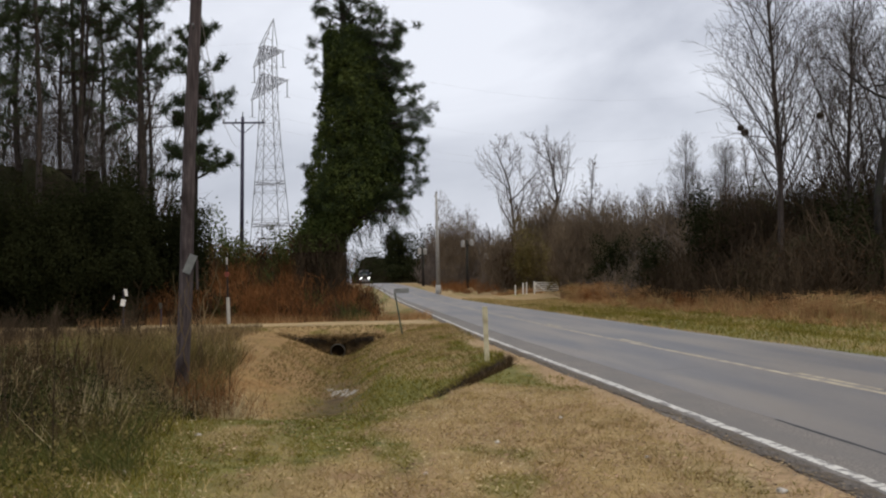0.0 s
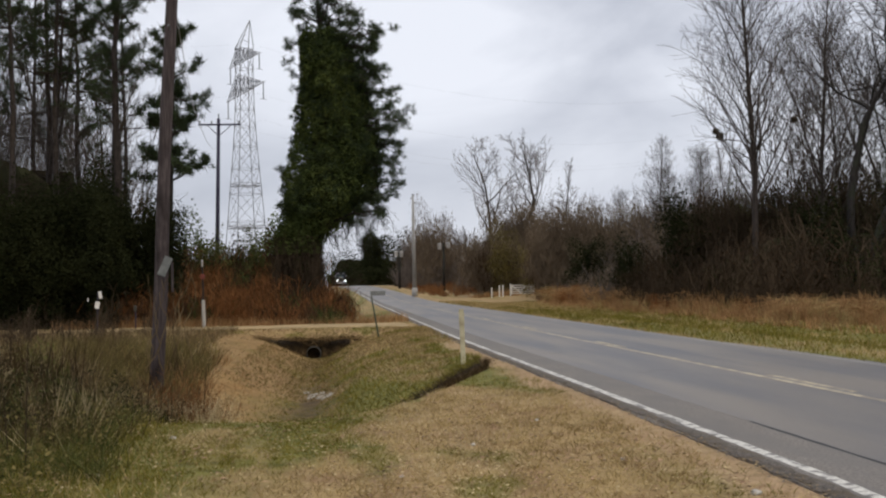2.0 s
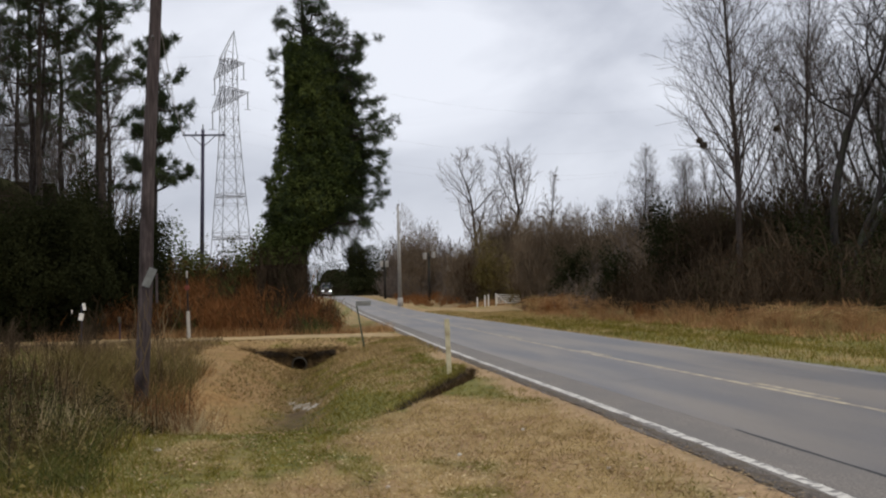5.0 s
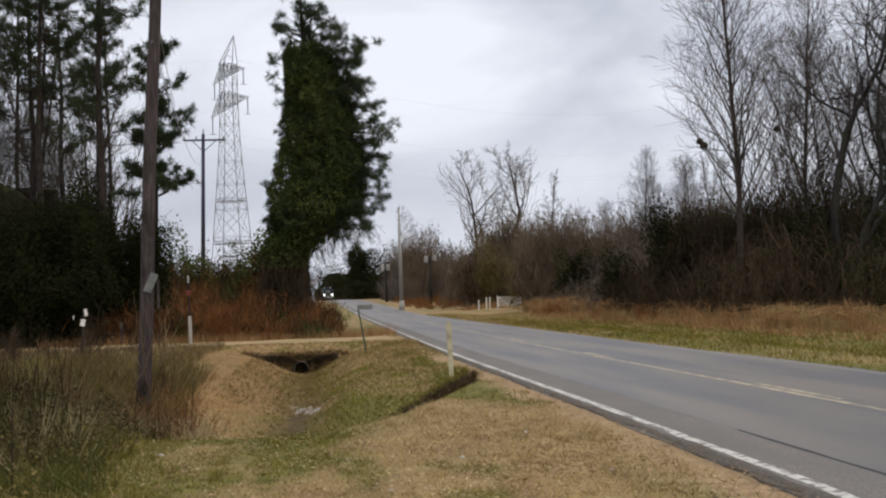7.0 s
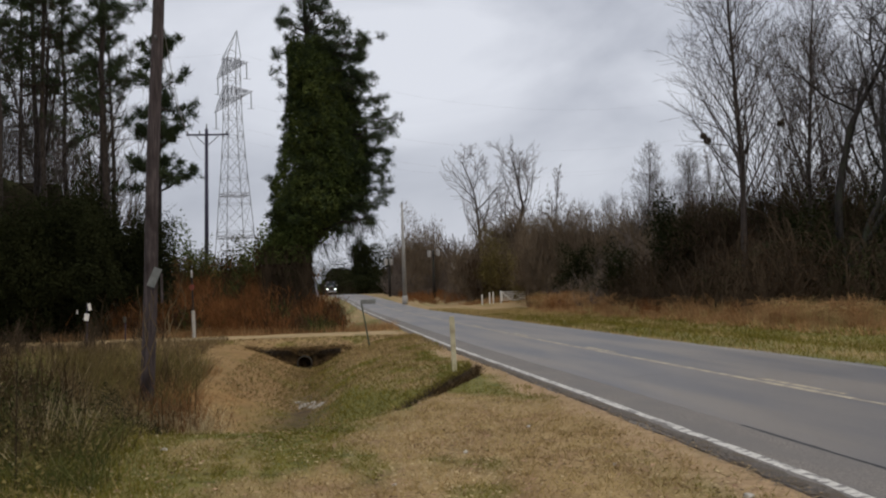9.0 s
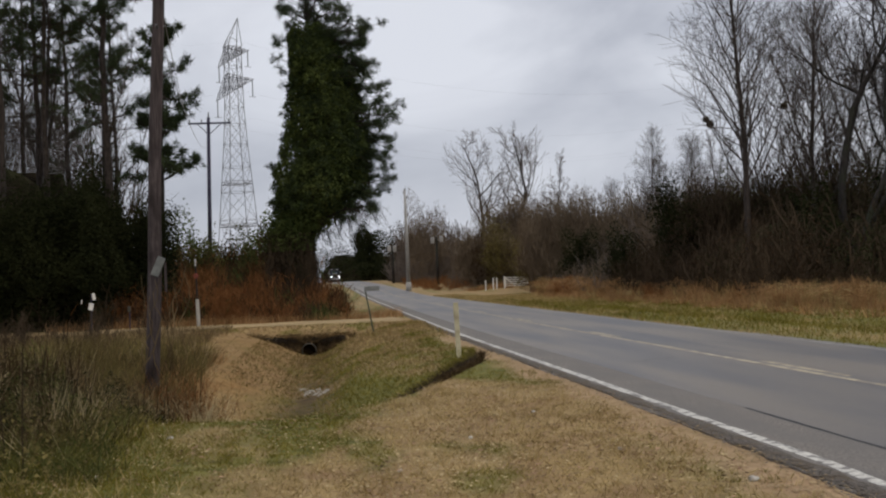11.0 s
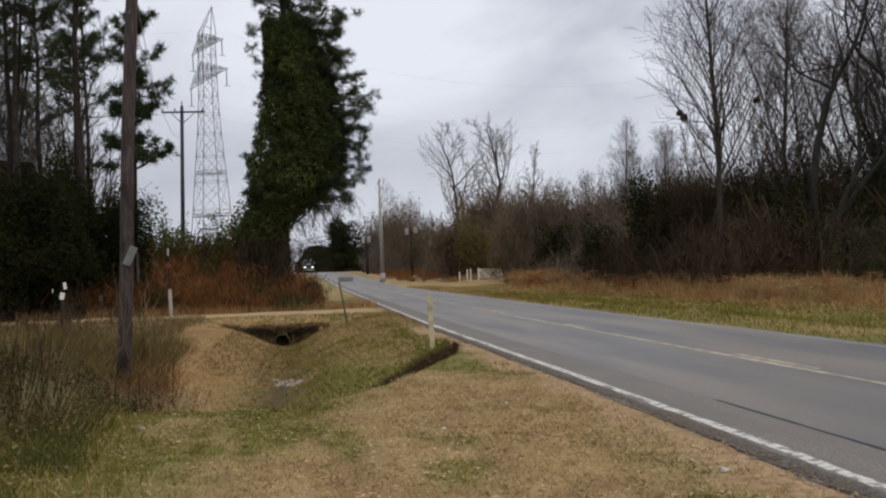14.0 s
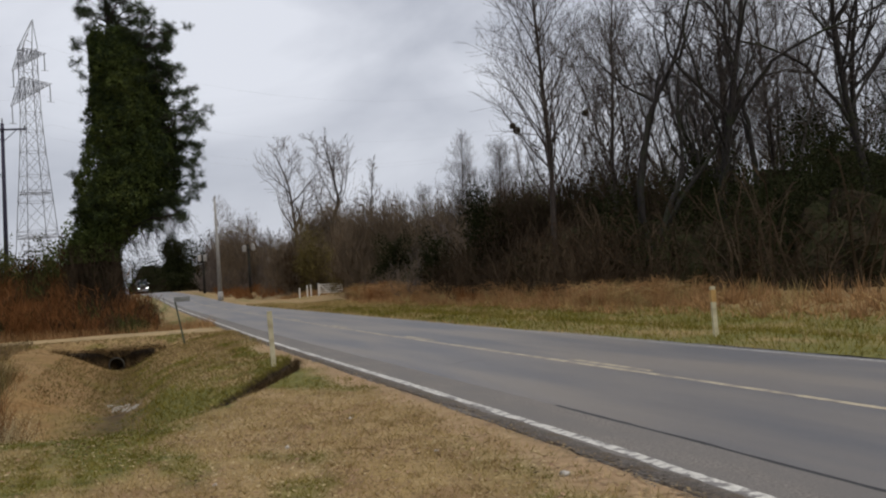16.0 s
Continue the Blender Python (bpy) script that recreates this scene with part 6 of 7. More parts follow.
# far wood, its grey holding painted distance haze
x, y = scatter(rs, 190, 22, 105, 118, 215)
keep = x > 22 + (y - 118) * 0.05
x, y = x[keep], y[keep]
V, F = mixed(TREES, x, y, rs.uniform(7, 14.5, len(x)), rs, 1.3)
stuff("far_wood", V, F, M_fartwig, "bare wood in the distance, haze put into its grey colour", "woods")
x, y = scatter(rs, 110, 19.5, 60, 112, 190)
clear = (x / y > 0.185) | (y > 148)
x, y = x[clear], y[clear]
V, F = mixed(SHRUBS, x, y, rs.uniform(4, 8.5, len(x)), rs, 2.2)
stuff("far_wood", V, F, M_fartwig, "leafless brush before the far wood, greyed by haze in its colour", "woods")
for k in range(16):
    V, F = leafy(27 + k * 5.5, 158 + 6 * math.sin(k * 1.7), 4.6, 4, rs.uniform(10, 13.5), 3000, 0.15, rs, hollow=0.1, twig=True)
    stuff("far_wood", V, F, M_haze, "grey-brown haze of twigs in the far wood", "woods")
    # dome below the twigs, its dark colour standing for shade
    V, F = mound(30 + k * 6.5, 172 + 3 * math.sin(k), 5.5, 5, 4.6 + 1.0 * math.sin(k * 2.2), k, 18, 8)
    stuff("far_wood", V, F, M_thicket_shade, "lower mass of the far wood, shade put into its colour", "woods")

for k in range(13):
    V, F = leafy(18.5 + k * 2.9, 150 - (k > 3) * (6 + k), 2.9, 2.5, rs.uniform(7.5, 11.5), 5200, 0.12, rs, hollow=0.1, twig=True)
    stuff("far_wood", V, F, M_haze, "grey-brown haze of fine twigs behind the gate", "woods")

# brown brush mass before the far wood, and treetops over it paled by painted haze
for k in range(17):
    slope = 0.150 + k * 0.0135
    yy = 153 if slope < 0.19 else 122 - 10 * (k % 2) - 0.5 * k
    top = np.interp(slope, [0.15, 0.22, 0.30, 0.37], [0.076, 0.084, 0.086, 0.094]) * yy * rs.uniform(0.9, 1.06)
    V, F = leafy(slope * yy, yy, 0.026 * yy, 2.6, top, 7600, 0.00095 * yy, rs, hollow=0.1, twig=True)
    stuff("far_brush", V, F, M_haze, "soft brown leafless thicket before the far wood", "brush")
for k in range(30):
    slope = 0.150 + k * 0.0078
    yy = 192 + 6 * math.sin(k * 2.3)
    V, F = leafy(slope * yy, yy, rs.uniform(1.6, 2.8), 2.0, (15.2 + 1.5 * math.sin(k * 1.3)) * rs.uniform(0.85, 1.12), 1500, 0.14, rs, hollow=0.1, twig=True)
    stuff("far_wood", V, F, M_mist, "treetops of the distant wood, paled by haze in their colour", "woods")

# ---- where the road goes out of sight ----
x, y = scatter(rs, 900, -60, 60, 300, 380)
keep = np.abs(x - bend(y) - 7) > 7
V, F = mixed(TREES, x[keep][:95], y[keep][:95], rs.uniform(9, 16, min(95, keep.sum())), rs, 2.0)
stuff("far_wood", V, F, M_brush, "hazy woods at the end of the road", "woods")
for k in range(22):
    xx = -75 + k * 7.2
    if abs(xx - float(bend(345)) - 7) > 8:
        V, F = leafy(xx, 340 + 6 * math.sin(k * 3), 6, 4, rs.uniform(7, 12), 1500, 0.36, rs, hollow=0.1)
        stuff("far_wood", V, F, M_shrub, "dark evergreen treetops at the end of the road", "woods")
        # backing dome, painted dark as the inside of the woods
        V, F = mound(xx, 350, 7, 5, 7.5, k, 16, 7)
        stuff("far_wood", V, F, M_thicket_shade, "filler mass of the woods down the road, shade put into its colour", "woods")


# ---- driveway and culvert ----
def patch(name, xs, ys, lift, mat, label, category, wob=0.15, seed=5, thick=0.04):
    """A sheet of ground that follows the lie of the land, with a ragged outline."""
    X, Y = np.meshgrid(xs, ys)
    fy = np.linspace(-1, 1, len(ys))[:, None]
    Y = Y + np.abs(fy) ** 3 * np.sign(fy) * wob * wave_noise(X, X * 0, seed, 1.5)
    edge = np.maximum(np.abs(fy) * np.ones_like(X), np.abs(np.linspace(-1, 1, len(xs)))[None] * np.ones_like(Y))
    Z = height(X, Y) + lift - thick * smooth_step(0.88, 1.0, edge)
    n = len(xs)
    i, j = np.meshgrid(np.arange(n - 1), np.arange(len(ys) - 1))
    q = (j * n + i).ravel()
    ob = part_arrays(name, np.stack([X, Y, Z], -1).reshape(-1, 3), np.stack([q, q + 1, q + n + 1, q + n], 1), mat, smooth=True)
    return tagged(ob, label, category, kind="structure")


patch("driveway", np.arange(-17, 3.45, 0.25), np.linspace(46.2, 50.4, 18), 0.03, M_dirt, "pale sandy dirt driveway crossing the ditch", "driveway")


def culvert():
    ob = thing("culvert_pipe", pose(-1.07, 42.6, -0.86), "dark round concrete culvert pipe under the driveway", "pipe")
    n = 28
    a = np.linspace(0, 2 * np.pi, n, endpoint=False)
    rings = [(0.25, 3.0), (0.25, 0.0), (0.258, -0.02), (0.278, -0.02), (0.285, 0.0), (0.285, 3.0)]
    V = np.concatenate([np.stack([np.cos(a) * q, np.full(n, d), np.sin(a) * q], 1) for q, d in rings])
    k = np.arange(n)
    F = np.concatenate([np.stack([m * n + k, m * n + (k + 1) % n, (m + 1) * n + (k + 1) % n, (m + 1) * n + k], 1) for m in range(len(rings) - 1)])
    part_arrays("pipe_wall", V, F, M_conc, ob, smooth=True)
    # added dark disc that stands for the unlit depth of the pipe
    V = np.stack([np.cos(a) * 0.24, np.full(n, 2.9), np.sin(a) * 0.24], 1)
    part_arrays("end_shade", np.concatenate([V, [[0, 2.9, 0]]]), np.stack([k, (k + 1) % n, np.full(n, n)], 1), M_soil, ob, "dark disc closing the pipe in place of its inner shade")


culvert()
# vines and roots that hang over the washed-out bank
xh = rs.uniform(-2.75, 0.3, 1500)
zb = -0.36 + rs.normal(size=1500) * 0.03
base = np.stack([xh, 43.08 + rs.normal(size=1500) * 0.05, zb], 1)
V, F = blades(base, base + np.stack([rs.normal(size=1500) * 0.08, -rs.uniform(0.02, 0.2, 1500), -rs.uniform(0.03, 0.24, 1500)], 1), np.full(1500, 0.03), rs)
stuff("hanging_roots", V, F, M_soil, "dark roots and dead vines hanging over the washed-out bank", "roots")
xh = rs.uniform(-2.9, 0.5, 1400)
base = np.stack([xh, 43.25 + rs.random(1400) * 0.5, np.zeros(1400)], 1)
base[:, 2] = height(base[:, 0], base[:, 1])
V, F = blades(base, base + np.stack([rs.normal(size=1400) * 0.06, -rs.uniform(0.0, 0.14, 1400), rs.uniform(0.03, 0.12, 1400)], 1), np.full(1400, 0.028), rs)
stuff("grass", V, F, M_dry, "dry grass on the lip of the washed-out bank", "grass")


x = rs.normal(-1.02, 0.5, 3200)
base = np.stack([x, 43.06 + rs.normal(size=3200) * 0.05, -0.30 - rs.random(3200) * 0.30 * np.exp(-((x + 1.02) / 0.55) ** 2)], 1)
V, F = blades(base, base + np.stack([rs.normal(size=3200) * 0.05, -rs.uniform(0.03, 0.14, 3200), -rs.uniform(-0.06, 0.08, 3200)], 1), np.full(3200, 0.03), rs)
stuff("grass", V, F, M_drier, "dead grass drooping over the mouth of the pipe", "grass")


def puddle(name, cx, cy, sx, sy, lift, mat, label, category, seed):
    n, m = 36, 5
    a = np.linspace(0, 2 * np.pi, n, endpoint=False)
    k = 1 + 0.16 * np.sin(a * 3 + seed) + 0.14 * np.sin(a * 5 + seed * 2) + 0.1 * np.sin(a * 9 + seed)
    rows = []
    for f in np.linspace(0.02, 1, m):
        X, Y = cx + np.cos(a) * sx * k * f, cy + np.sin(a) * sy * k * f
        rows.append(np.stack([X, Y, height(X, Y) + lift * (1 - f ** 4 * 0.9)], 1))
    V = np.concatenate(rows)
    q = np.arange(n)
    F = np.concatenate([np.stack([j * n + q, j * n + (q + 1) % n, (j + 1) * n + (q + 1) % n, (j + 1) * n + q], 1) for j in range(m - 1)])
    return tagged(part_arrays(name, V, F, mat, smooth=True), label, category, kind="structure")


puddle("silt_streak", -0.72, 28.6, 0.26, 0.6, 0.02, M_foam, "pale washed silt in the ditch bottom", "silt", 2.2)
puddle("silt_streak", -0.35, 27.0, 0.16, 0.4, 0.03, M_foam, "small pale silt patch in the ditch bottom", "silt", 4.1)

puddle("silt_streak", -0.95, 29.6, 0.14, 0.35, 0.02, M_foam, "small pale silt patch in the ditch bottom", "silt", 6.3)
puddle("silt_streak", -0.55, 27.7, 0.12, 0.3, 0.02, M_foam, "small pale silt patch in the ditch bottom", "silt", 7.7)

# pale stones on the verge
for sx, sy, sc in ((3.16, 8.25, 0.045), (1.35, 11.4, 0.03), (2.35, 13.2, 0.03), (-1.9, 12.6, 0.035), (-2.2, 10.2, 0.03), (0.5, 9.6, 0.022), (2.6, 10.1, 0.025)):
    bm = bmesh.new()
    bmesh.ops.create_icosphere(bm, subdivisions=2, radius=sc)
    for v in bm.verts:
        v.co *= 1 + 0.18 * math.sin(v.co.x * 90 + sx) + 0.12 * math.sin(v.co.y * 120 + sy)
        v.co.z *= 0.6
    st = part("stone", bm, M_stone, smooth=True)
    st.location = (sx, sy, float(height(sx, sy)) + sc * 0.3)
    tagged(st, "small pale stone lying in the turf", "stone", "stones on the verge")


# ---- roadside posts and signs ----
def marker_post(x, y, tall, lean, label, band):
    ob = thing("marker_post", pose(x, y, float(height(x, y)), 0, lean, 0), label, "post", "roadside marker posts")
    bm = bmesh.new()
    box(bm, 0, 0, tall / 2 - 0.2, 0.10, 0.07, tall + 0.4, 0.012)
    part("shaft", bm, M_post, ob)
    bm = bmesh.new()
    box(bm, 0, -0.002, tall - 0.17, 0.108, 0.078, 0.26, 0.006)
    part("band", bm, band, ob, "faded band round the top")
    bm = bmesh.new()
    box(bm, 0, 0, tall + 0.012, 0.105, 0.075, 0.03, 0.01)
    part("cap", bm, M_post, ob)
    return ob


marker_post(2.56, 23.1, 1.17, -1.4, "pale yellow roadside marker post beside the gully", M_post)
marker_post(11.6, 20.85, 1.04, -0.6, "pale yellow marker post with an amber band on the far verge", M_post_top)


def leaning_sign():
    ob = thing("leaning_road_sign", pose(1.40, 41.5, float(height(1.4, 41.5)), 0, -9.2, 0), "small pale road sign on a leaning dark post", "sign")
    bm = bmesh.new()
    box(bm, 0, 0, 0.72, 0.055, 0.045, 1.9, 0.006)
    part("post", bm, M_signpost, ob)
    bm = bmesh.new()
    box(bm, 0, -0.035, 1.66, 0.56, 0.012, 0.17, 0.004, pose(0, 0, 0, 0, 9, 0))
    part("plate", bm, M_signsteel, ob, "pale metal sign plate")
    for z in (1.61, 1.70):
        bm = bmesh.new()
        rod(bm, (0, -0.055, z), (0, -0.03, z), 0.012, 0.012, 8)
        part("bolt", bm, M_steel, ob)


leaning_sign()


def cable_marker():
    ob = thing("cable_marker", pose(-6.25, 50.9, float(height(-6.25, 50.9))), "thin dark marker rod in a white base with a red disc", "marker")
    bm = bmesh.new()
    rod(bm, (0.03, 0, -0.2), (0, 0, 1.24), 0.085, 0.08, 12)
    part("base_tube", bm, M_dullwhite, ob, "dirty white plastic tube")
    bm = bmesh.new()
    rod(bm, (0, 0, 1.2), (-0.03, 0, 3.0), 0.035, 0.03, 8)
    part("rod", bm, M_black, ob)
    bm = bmesh.new()
    rod(bm, (-0.02, -0.05, 2.3), (-0.02, 0.05, 2.3), 0.12, 0.12, 14)
    part("disc", bm, M_red, ob, "faded red disc")
    bm = bmesh.new()
    rod(bm, (-0.03, 0, 2.75), (-0.03, 0, 3.08), 0.04, 0.04, 8)
    part("tip", bm, M_dullwhite, ob, "white tip")


cable_marker()


def white_notice(x, y, panels, label, paint=M_whitepaint):
    ob = thing("small_white_marker", pose(x, y, float(height(x, y))), label, "marker")
    bm = bmesh.new()
    rod(bm, (0, 0.03, -0.1), (0.02, 0.03, max(q[1] for q in panels) + 0.1), 0.025, 0.02, 8)
    part("stake", bm, M_pole_dark, ob)
    for px, pz, w, h, tilt in panels:
        bm = bmesh.new()
        box(bm, 0, 0, 0, w, 0.02, h, 0.005)
        p = part("panel", bm, paint, ob, "pale panel")
        p.matrix_local = pose(px, 0, pz, 0, tilt, 0)


white_notice(-10.35, 48.0, ((0.0, 1.12, 0.2, 0.3, 12), (0.13, 1.55, 0.13, 0.3, -9), (-0.38, 1.35, 0.04, 0.18, 4)), "white panels on a stake before the dark wood")
white_notice(-8.8, 48.2, ((0.0, 0.95, 0.14, 0.26, 0),), "small grey panel on a stake in the scrub", M_conc)
white_notice(-0.02, 56.0, ((0.0, 0.55, 0.08, 0.42, 0),), "small pale stake marker beyond the driveway")


def farm_gate():
    ob = thing("farm_gate", pose(21.9, 140, float(height(21.9, 140))), "white barred farm gate standing by the brush", "gate")
    for k in range(5):
        bm = bmesh.new()
        box(bm, 1.5, 0, 0.35 + k * 0.26, 2.9, 0.05, 0.10, 0.01)
        part("bar", bm, M_whitepaint, ob)
    for x in (0.05, 2.95):
        bm = bmesh.new()
        box(bm, x, 0.04, 0.85, 0.13, 0.06, 1.25, 0.01)
        part("stile", bm, M_whitepaint, ob)
    bm = bmesh.new()
    rod(bm, (0.1, -0.05, 1.35), (1.3, -0.05, 0.3), 0.05, 0.05, 6)
    part("brace", bm, M_whitepaint, ob)


farm_gate()
for k, (px, tall) in enumerate(((19.35, 1.3), (20.35, 1.5), (20.8, 1.5), (21.8, 1.6))):
    bm = bmesh.new()
    box(bm, 0, 0, tall / 2 - 0.1, 0.16, 0.16, tall + 0.2, 0.02)
    fp = part("fence_post", bm, M_whitepaint)
    fp.location = (px, 140, float(height(px, 140)))
    tagged(fp, "white painted wooden fence post by the gate", "fence post", "fence posts by the gate")


def service_pole(x, y, tall, cans, label):
    ob = thing("service_pole", pose(x, y, float(height(x, y))), label, "pole", "far service poles")
    bm = bmesh.new()
    rod(bm, (0, 0, -0.3), (0.04, 0, tall), 0.26, 0.19, 10)
    part("shaft", bm, M_oakbark, ob, smooth=True)
    bm = bmesh.new()
    box(bm, 0, -0.2, tall - 0.9, 2.4, 0.16, 0.18, 0.02)
    part("crossarm", bm, M_oakbark, ob)
    for cx, cz in cans:
        bm = bmesh.new()
        rod(bm, (cx, -0.5, tall + cz - 0.5), (cx, -0.5, tall + cz + 0.5), 0.34, 0.34, 14)
        rod(bm, (cx, -0.5, tall + cz + 0.5), (cx, -0.5, tall + cz + 0.62), 0.34, 0.2, 14)
        part("transformer", bm, M_palepole, ob, "pale grey transformer can")


service_pole(11.0, 205, 7.0, ((-0.6, -0.6), (0.4, -0.6)), "short dark pole with two pale transformers")
service_pole(17.9, 190, 8.4, ((-0.7, -0.7), (0.8, -0.5)), "dark pole with pale transformers beside the road")
service_pole(21.6, 190, 7.0, ((-0.3, -1.8),), "dark service pole half hidden in the trees")

# ---- trees and hedges down the road ----
for cx, cy, sx, h, n, mat, lab, base in ((9.0, 300, 4.6, 15.5, 17000, M_shrub, "round dark evergreen tree down the road", 0.6), (9.4, 286, 4.6, 4.2, 5200, M_shrub, "low dark clipped hedge beside the road", 0.4), (-2.5, 330, 6.0, 11.5, 2600, M_shrub, "dark evergreen tree where the road bends", 0.0),
                                        (-16.0, 290, 4.5, 9.5, 2400, M_shrub, "dark evergreen tree beyond the vine-grown pine", 0.0), (12.8, 235, 3.5, 11.5, 2600, M_shrub, "tall dark evergreen behind the pale pole", 0.0)):
    V, F = leafy(cx, cy, sx, 3.0, h, n, 0.24, rs, base=base, hollow=0.2)
    ob = thing("roadside_evergreen", pose(0, 0, 0), lab, "tree")
    tagged(part_arrays("crown", V, F, mat, ob), kind="stuff")
    bm = bmesh.new()
    gz = float(height(cx, cy))
    rod(bm, (cx, cy, gz - 0.2), (cx, cy, gz + h * 0.6), 0.3, 0.12, 8)
    part("trunk", bm, M_pinebark, ob, smooth=True)
# paler twig colour here stands for the haze over this distance
x, y = scatter(rs, 130, 12.5, 27, 207, 235)
V, F = mixed(TREES, x, y, rs.uniform(7, 14, len(x)), rs, 2.0)
stuff("far_wood", V, F, M_fartwig, "bare trees behind the service poles, paled by haze in their colour", "woods")
x, y = scatter(rs, 150, 11.5, 27, 206, 235)
V, F = mixed(SHRUBS, x, y, rs.uniform(3, 7.5, 150), rs, 3.0)
stuff("far_wood", V, F, M_fartwig, "brush behind the service poles, paled by haze in its colour", "woods")
x, y = scatter(rs, 190, 11.6, 21, 152, 200)
V, F = mixed(SHRUBS, x, y, rs.uniform(0.8, 2.3, 190), rs, 1.6)
stuff("far_wood", V, F, M_rust, "low brown brush along the far roadside", "woods")
V, F = leafy(19, 222, 6, 4, 13, 7200, 0.16, rs, hollow=0.2, twig=True)
stuff("far_wood", V, F, M_deadleaf, "brown withered leaves still on the far trees", "woods")
# domes added behind the trees, with the shade in their base colour
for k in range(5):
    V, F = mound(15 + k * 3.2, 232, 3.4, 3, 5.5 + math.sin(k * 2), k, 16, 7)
    stuff("far_wood", V, F, M_thicket_shade, "filler mass behind the service poles, shade put into its colour", "woods")
# olive and dark shrubs near the gate
for cx, cy, sx, h, n, mat in ((24.5, 128, 2.6, 8.0, 3600, M_deadleaf), (19.9, 150, 2.4, 8.0, 3000, M_deadleaf), (29.5, 124, 2.6, 7.2, 3600, M_shrub), (27.3, 126, 1.8, 5.8, 2200, M_shrub), (21.8, 147, 2.6, 9.5, 4200, M_olive), (21.2, 172, 3.0, 8.0, 4200, M_haze), (15.6, 203, 3.4, 15.5, 5200, M_haze), (19.5, 209, 3.4, 13.0, 4200, M_haze), (23.6, 135, 1.6, 6.5, 2600, M_olive)):
    V, F = leafy(cx, cy, sx, 2.2, h, n, 0.13, rs, hollow=0.15, twig=mat in (M_haze, M_deadleaf))
    stuff("shrub", V, F, mat, "dense dull shrub beside the gate", "shrub")

# squirrel nests on the poplar's limbs
limb_bars = [q for q in grow_tree(5, **POPLAR) if q[4] == 1]
at_tree = poplar.matrix_world
for want, rad in (((23.59, 64, 10.4), 0.24), ((22.36, 64, 9.8), 0.2), ((27.2, 64, 10.8), 0.22)):
    spot = min((at_tree @ Vector(q[1]) for q in limb_bars), key=lambda p: (p.x - want[0]) ** 2 + (p.z - want[2]) ** 2 + 0.05 * (p.y - want[1]) ** 2)
    bm = bmesh.new()
    bmesh.ops.create_icosphere(bm, subdivisions=3, radius=rad)
    for v in bm.verts:
        v.co *= 1 + 0.25 * noise.noise(v.co * 9) + 0.2 * noise.noise(v.co * 22)
    nest = part("leaf_nest", bm, M_soil)
    nest.location = spot
    tagged(nest, "dark ball of leaves, a squirrel nest in the branches", "nest", "nests in the bare trees")

# ---- overhead wires ----
wire("power_wire", (-3.50, 23.3, 8.4), (-11.1, 89.8, 15.6), 0.9, 0.011, "thin grey power wire between the poles")
wire("power_wire", (-3.50, 23.3, 7.25), (-9.9, 89.8, 13.2), 0.9, 0.011, "thin grey service wire between the poles")
for dz, dx in ((37.4, -3.5), (38.6, 3.6), (44.0, 2.4), (54.0, 1.2)):
    wire("power_wire", (-18.4 + dx, 220 + dx * 0.5, dz - 3), (120, 300, dz + 4), 9, 0.008, "faint high-voltage wire running from the tower")
    wire("power_wire", (-18.4 + dx, 220 + dx * 0.5, dz - 3), (-170, 150, dz + 4), 9, 0.008, "faint high-voltage wire running from the tower")


# ---- the approaching truck, far down the road ----
def wheel(parent, x, y, r=0.52, w=0.3):
    bm = bmesh.new()
    n = 24
    prof = [(0.30, -w / 2), (r - 0.04, -w / 2), (r, -w / 2 + 0.05), (r, w / 2 - 0.05), (r - 0.04, w / 2), (0.30, w / 2)]
    rings = []
    for q, d in prof:
        rings.append([bm.verts.new((d, math.cos(2 * math.pi * k / n) * q, math.sin(2 * math.pi * k / n) * q)) for k in range(n)])
    for a, b in zip(rings, rings[1:] + rings[:1]):
        for k in range(n):
            bm.faces.new((a[k], a[(k + 1) % n], b[(k + 1) % n], b[k]))
    t = part("wheel", bm, M_black, parent, smooth=True)
    t.location = (x, y, r)
    bm = bmesh.new()
    rod(bm, (-w * 0.35, 0, 0), (w * 0.35, 0, 0), 0.305, 0.305, 20)
    rod(bm, (-w * 0.5, 0, 0), (w * 0.5, 0, 0), 0.1, 0.1, 12)
    part("rim", bm, M_steel, t)


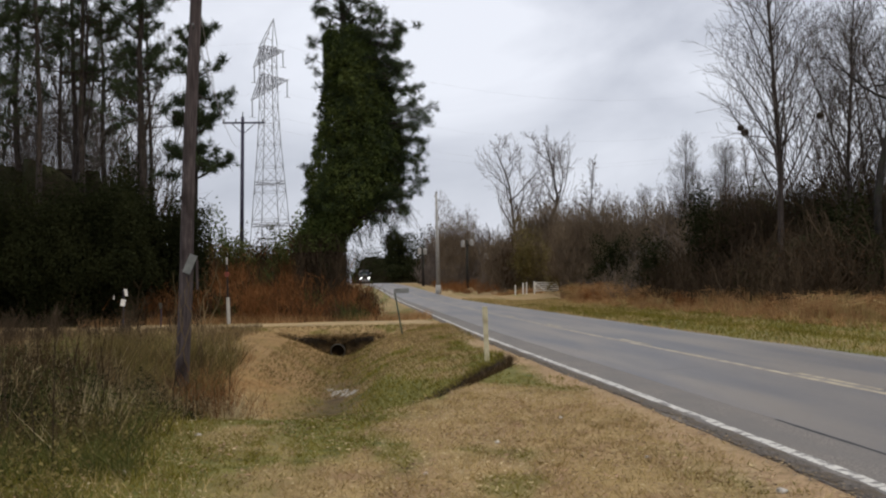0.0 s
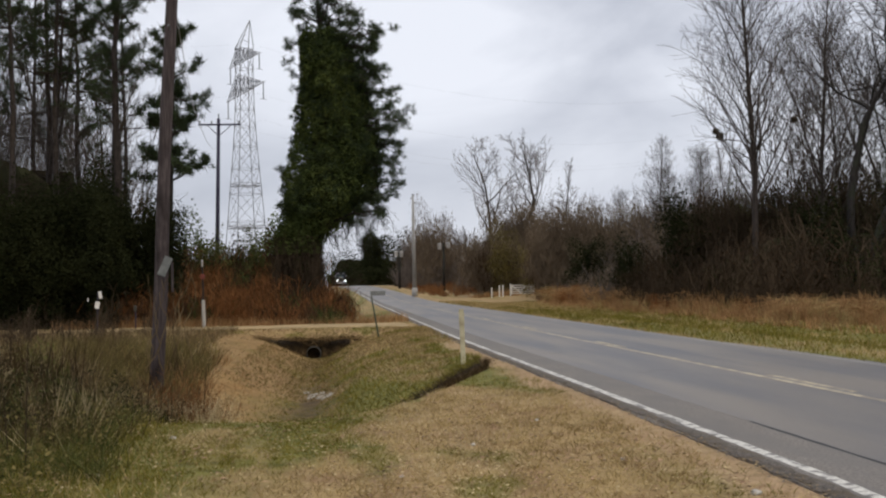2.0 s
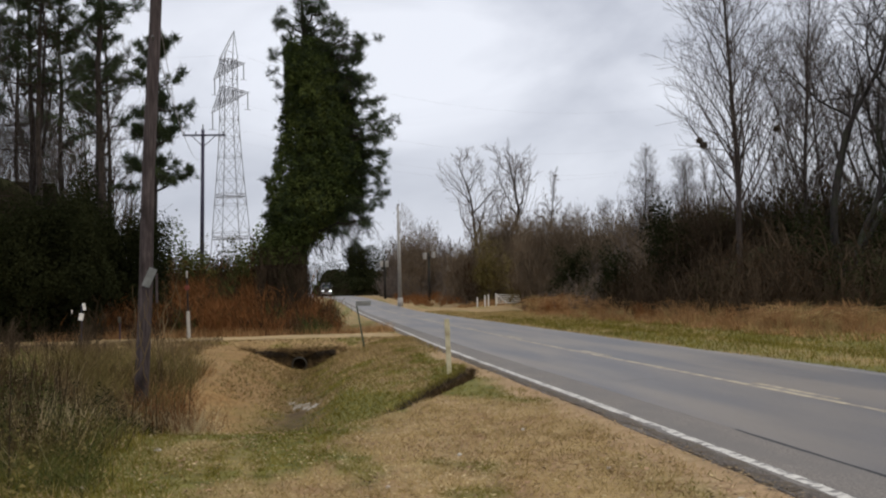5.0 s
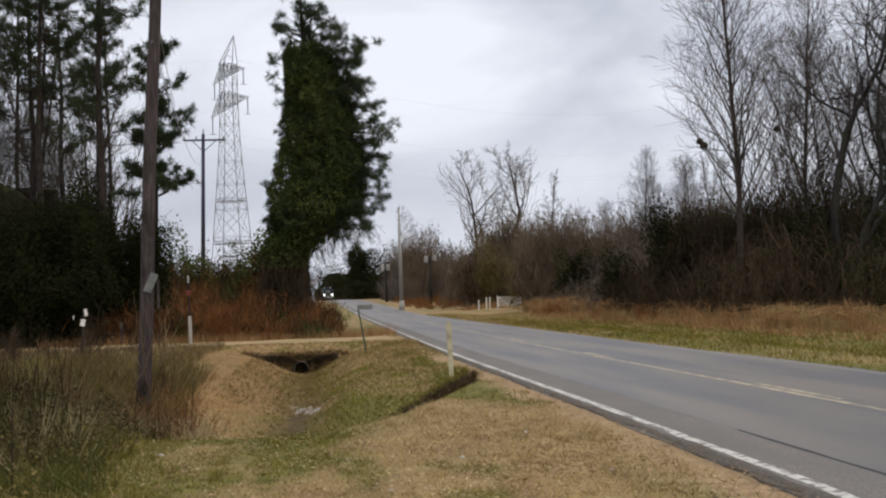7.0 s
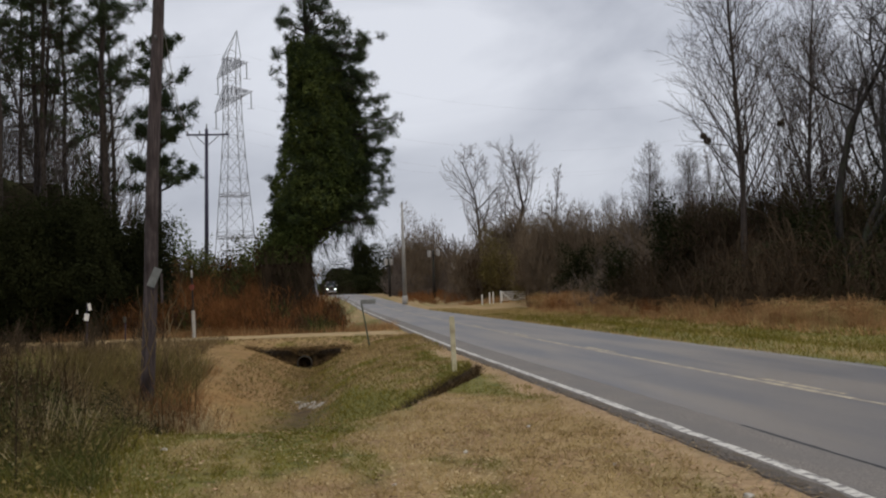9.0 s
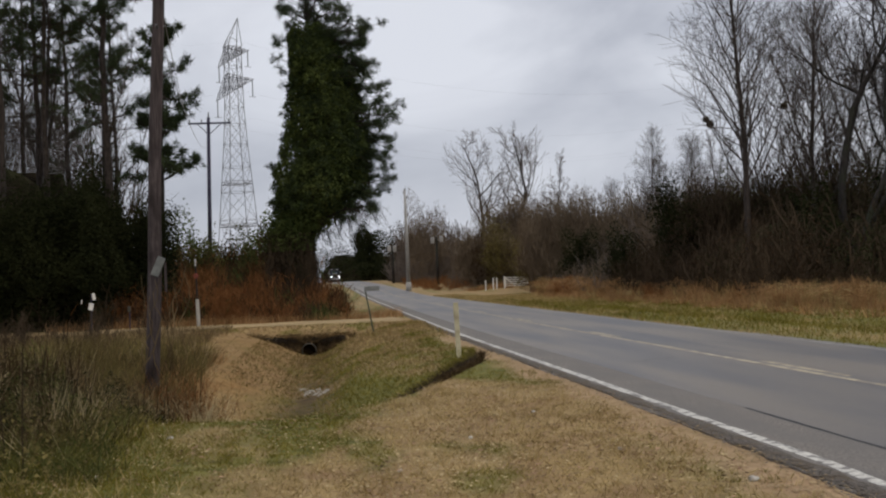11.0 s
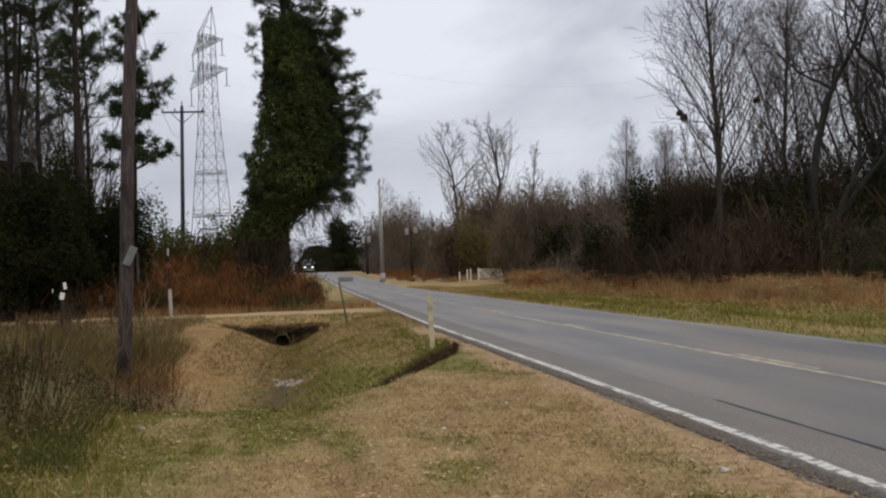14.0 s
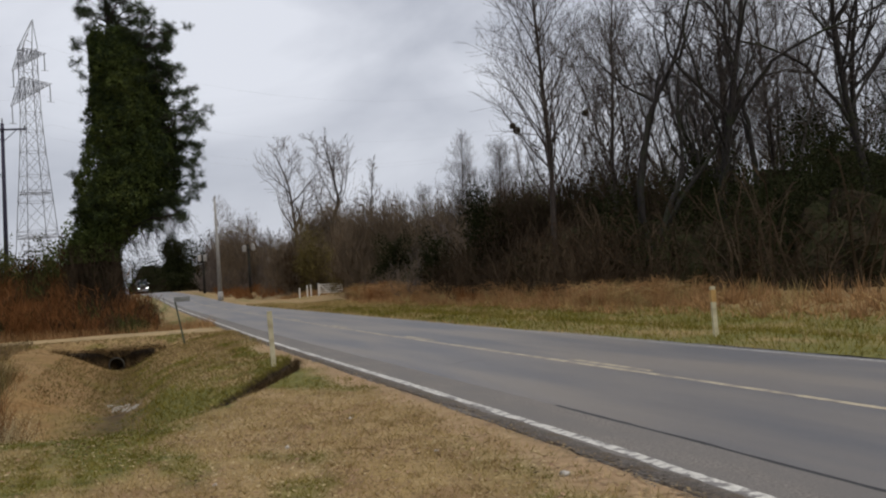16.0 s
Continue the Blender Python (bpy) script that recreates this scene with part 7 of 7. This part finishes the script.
def dump_truck():
    ty = 262.0
    tx = float(bend(ty)) + 5.65
    ob = thing("dump_truck", pose(tx, ty, float(rise(ty)) + 0.01, 0, 0, 4), "dark navy dump truck with lit headlights and chrome bumper", "truck")

    def p(name, cx, cy, cz, sx, sy, sz, mat, label="", bevel=0.03, parent=None):
        bm = bmesh.new()
        box(bm, cx, cy, cz, sx, sy, sz, bevel)
        return part(name, bm, mat, parent or ob, label)

    p("bumper", 0, -0.12, 0.72, 2.42, 0.22, 0.40, M_chrome, "broad dulled chrome bumper", 0.05)
    for k in range(5):
        p("bumper_slot", -0.8 + k * 0.4, -0.235, 0.72, 0.2, 0.02, 0.1, M_black, "", 0.01)
    p("chassis", 0, 3.8, 0.85, 0.9, 7.4, 0.25, M_black)
    hood = p("hood", 0, 0.75, 1.55, 1.25, 1.55, 0.95, M_navy, "", 0.09)
    for v in hood.data.vertices:
        if v.co.z > 1.6:
            v.co.x *= 0.9
            v.co.z += (v.co.y - 0.0) * 0.10
    p("grille_frame", 0, -0.06, 1.5, 1.10, 0.08, 0.95, M_chrome, "chrome grille surround", 0.04)
    p("grille", 0, -0.11, 1.5, 0.96, 0.04, 0.82, M_mesh, "", 0.02)
    p("badge_bar", 0, -0.07, 2.04, 0.7, 0.03, 0.08, M_chrome, "chrome bar above the grille", 0.01)
    for s in (-1, 1):
        p("fender", s * 0.92, 0.55, 1.33, 0.56, 1.25, 0.42, M_navy, "", 0.12)
        lamp = p("headlamp", s * 0.88, -0.10, 1.26, 0.46, 0.06, 0.26, M_lens, "pale headlamp panel", 0.02)
        bm = bmesh.new()
        rod(bm, (s * 0.94, -0.17, 1.26), (s * 0.94, -0.13, 1.26), 0.10, 0.10, 16)
        part("lamp_glass", bm, M_headlight, lamp, "lit headlight")
        bm = bmesh.new()
        rod(bm, (s * 1.05, 1.75, 2.2), (s * 1.42, 1.65, 2.25), 0.02, 0.02, 8)
        m_arm = part("mirror_arm", bm, M_chrome, ob)
        p("mirror", s * 1.42, 1.62, 2.3, 0.16, 0.06, 0.42, M_chrome, "", 0.02, m_arm)
        p("step", s * 1.0, 1.7, 0.72, 0.4, 0.7, 0.08, M_steel, "", 0.02)
        p("side_window", s * 1.01, 2.2, 2.4, 0.03, 0.8, 0.5, M_screen, "", 0.01)
        p("beacon", s * 0.62, 1.75, 2.98, 0.3, 0.22, 0.16, M_lens, "pale roof lamp", 0.05)
        p("windscreen", s * 0.43, 1.46, 2.42, 0.82, 0.03, 0.55, M_screen, "dark half of the windscreen", 0.01)
        wheel(ob, s * 1.0, 0.65)
        for yy in (5.6, 6.9):
            wheel(ob, s * 1.05, yy)
            wheel(ob, s * 0.72, yy)
    cab = p("cab", 0, 2.2, 2.05, 2.0, 1.45, 1.75, M_navy, "", 0.1)
    for k in range(5):
        p("marker_lamp", -0.5 + k * 0.25, 1.56, 2.96, 0.07, 0.07, 0.05, M_red, "", 0.015)
    p("wiper", 0.2, 1.44, 2.16, 0.5, 0.02, 0.02, M_black, "", 0.004)
    bed = p("dump_body_floor", 0, 5.6, 1.35, 2.4, 4.6, 0.2, M_bed)
    p("front_wall", 0, 3.34, 2.3, 2.44, 0.1, 1.9, M_bed)
    p("cab_shield", 0, 2.75, 3.24, 2.44, 1.2, 0.08, M_bed)
    p("shield_lip", 0, 2.16, 3.2, 2.44, 0.08, 0.22, M_bed)
    for s in (-1, 1):
        side = p("side_wall", s * 1.2, 5.6, 2.0, 0.09, 4.5, 1.25, M_bed)
        for k in range(5):
            p("rib", s * 1.26, 3.7 + k * 0.95, 2.0, 0.07, 0.1, 1.2, M_bed, "", 0.01, side)
    p("tailgate", 0, 7.85, 2.0, 2.4, 0.09, 1.25, M_bed)
    bm = bmesh.new()
    rod(bm, (-0.98, 3.1, 0.9), (-0.98, 3.1, 3.1), 0.07, 0.07, 12)
    part("exhaust_stack", bm, M_chrome, ob)
    bm = bmesh.new()
    rod(bm, (1.0, 3.2, 0.8), (1.0, 4.4, 0.8), 0.3, 0.3, 18)
    part("fuel_tank", bm, M_steel, ob, smooth=True)


dump_truck()
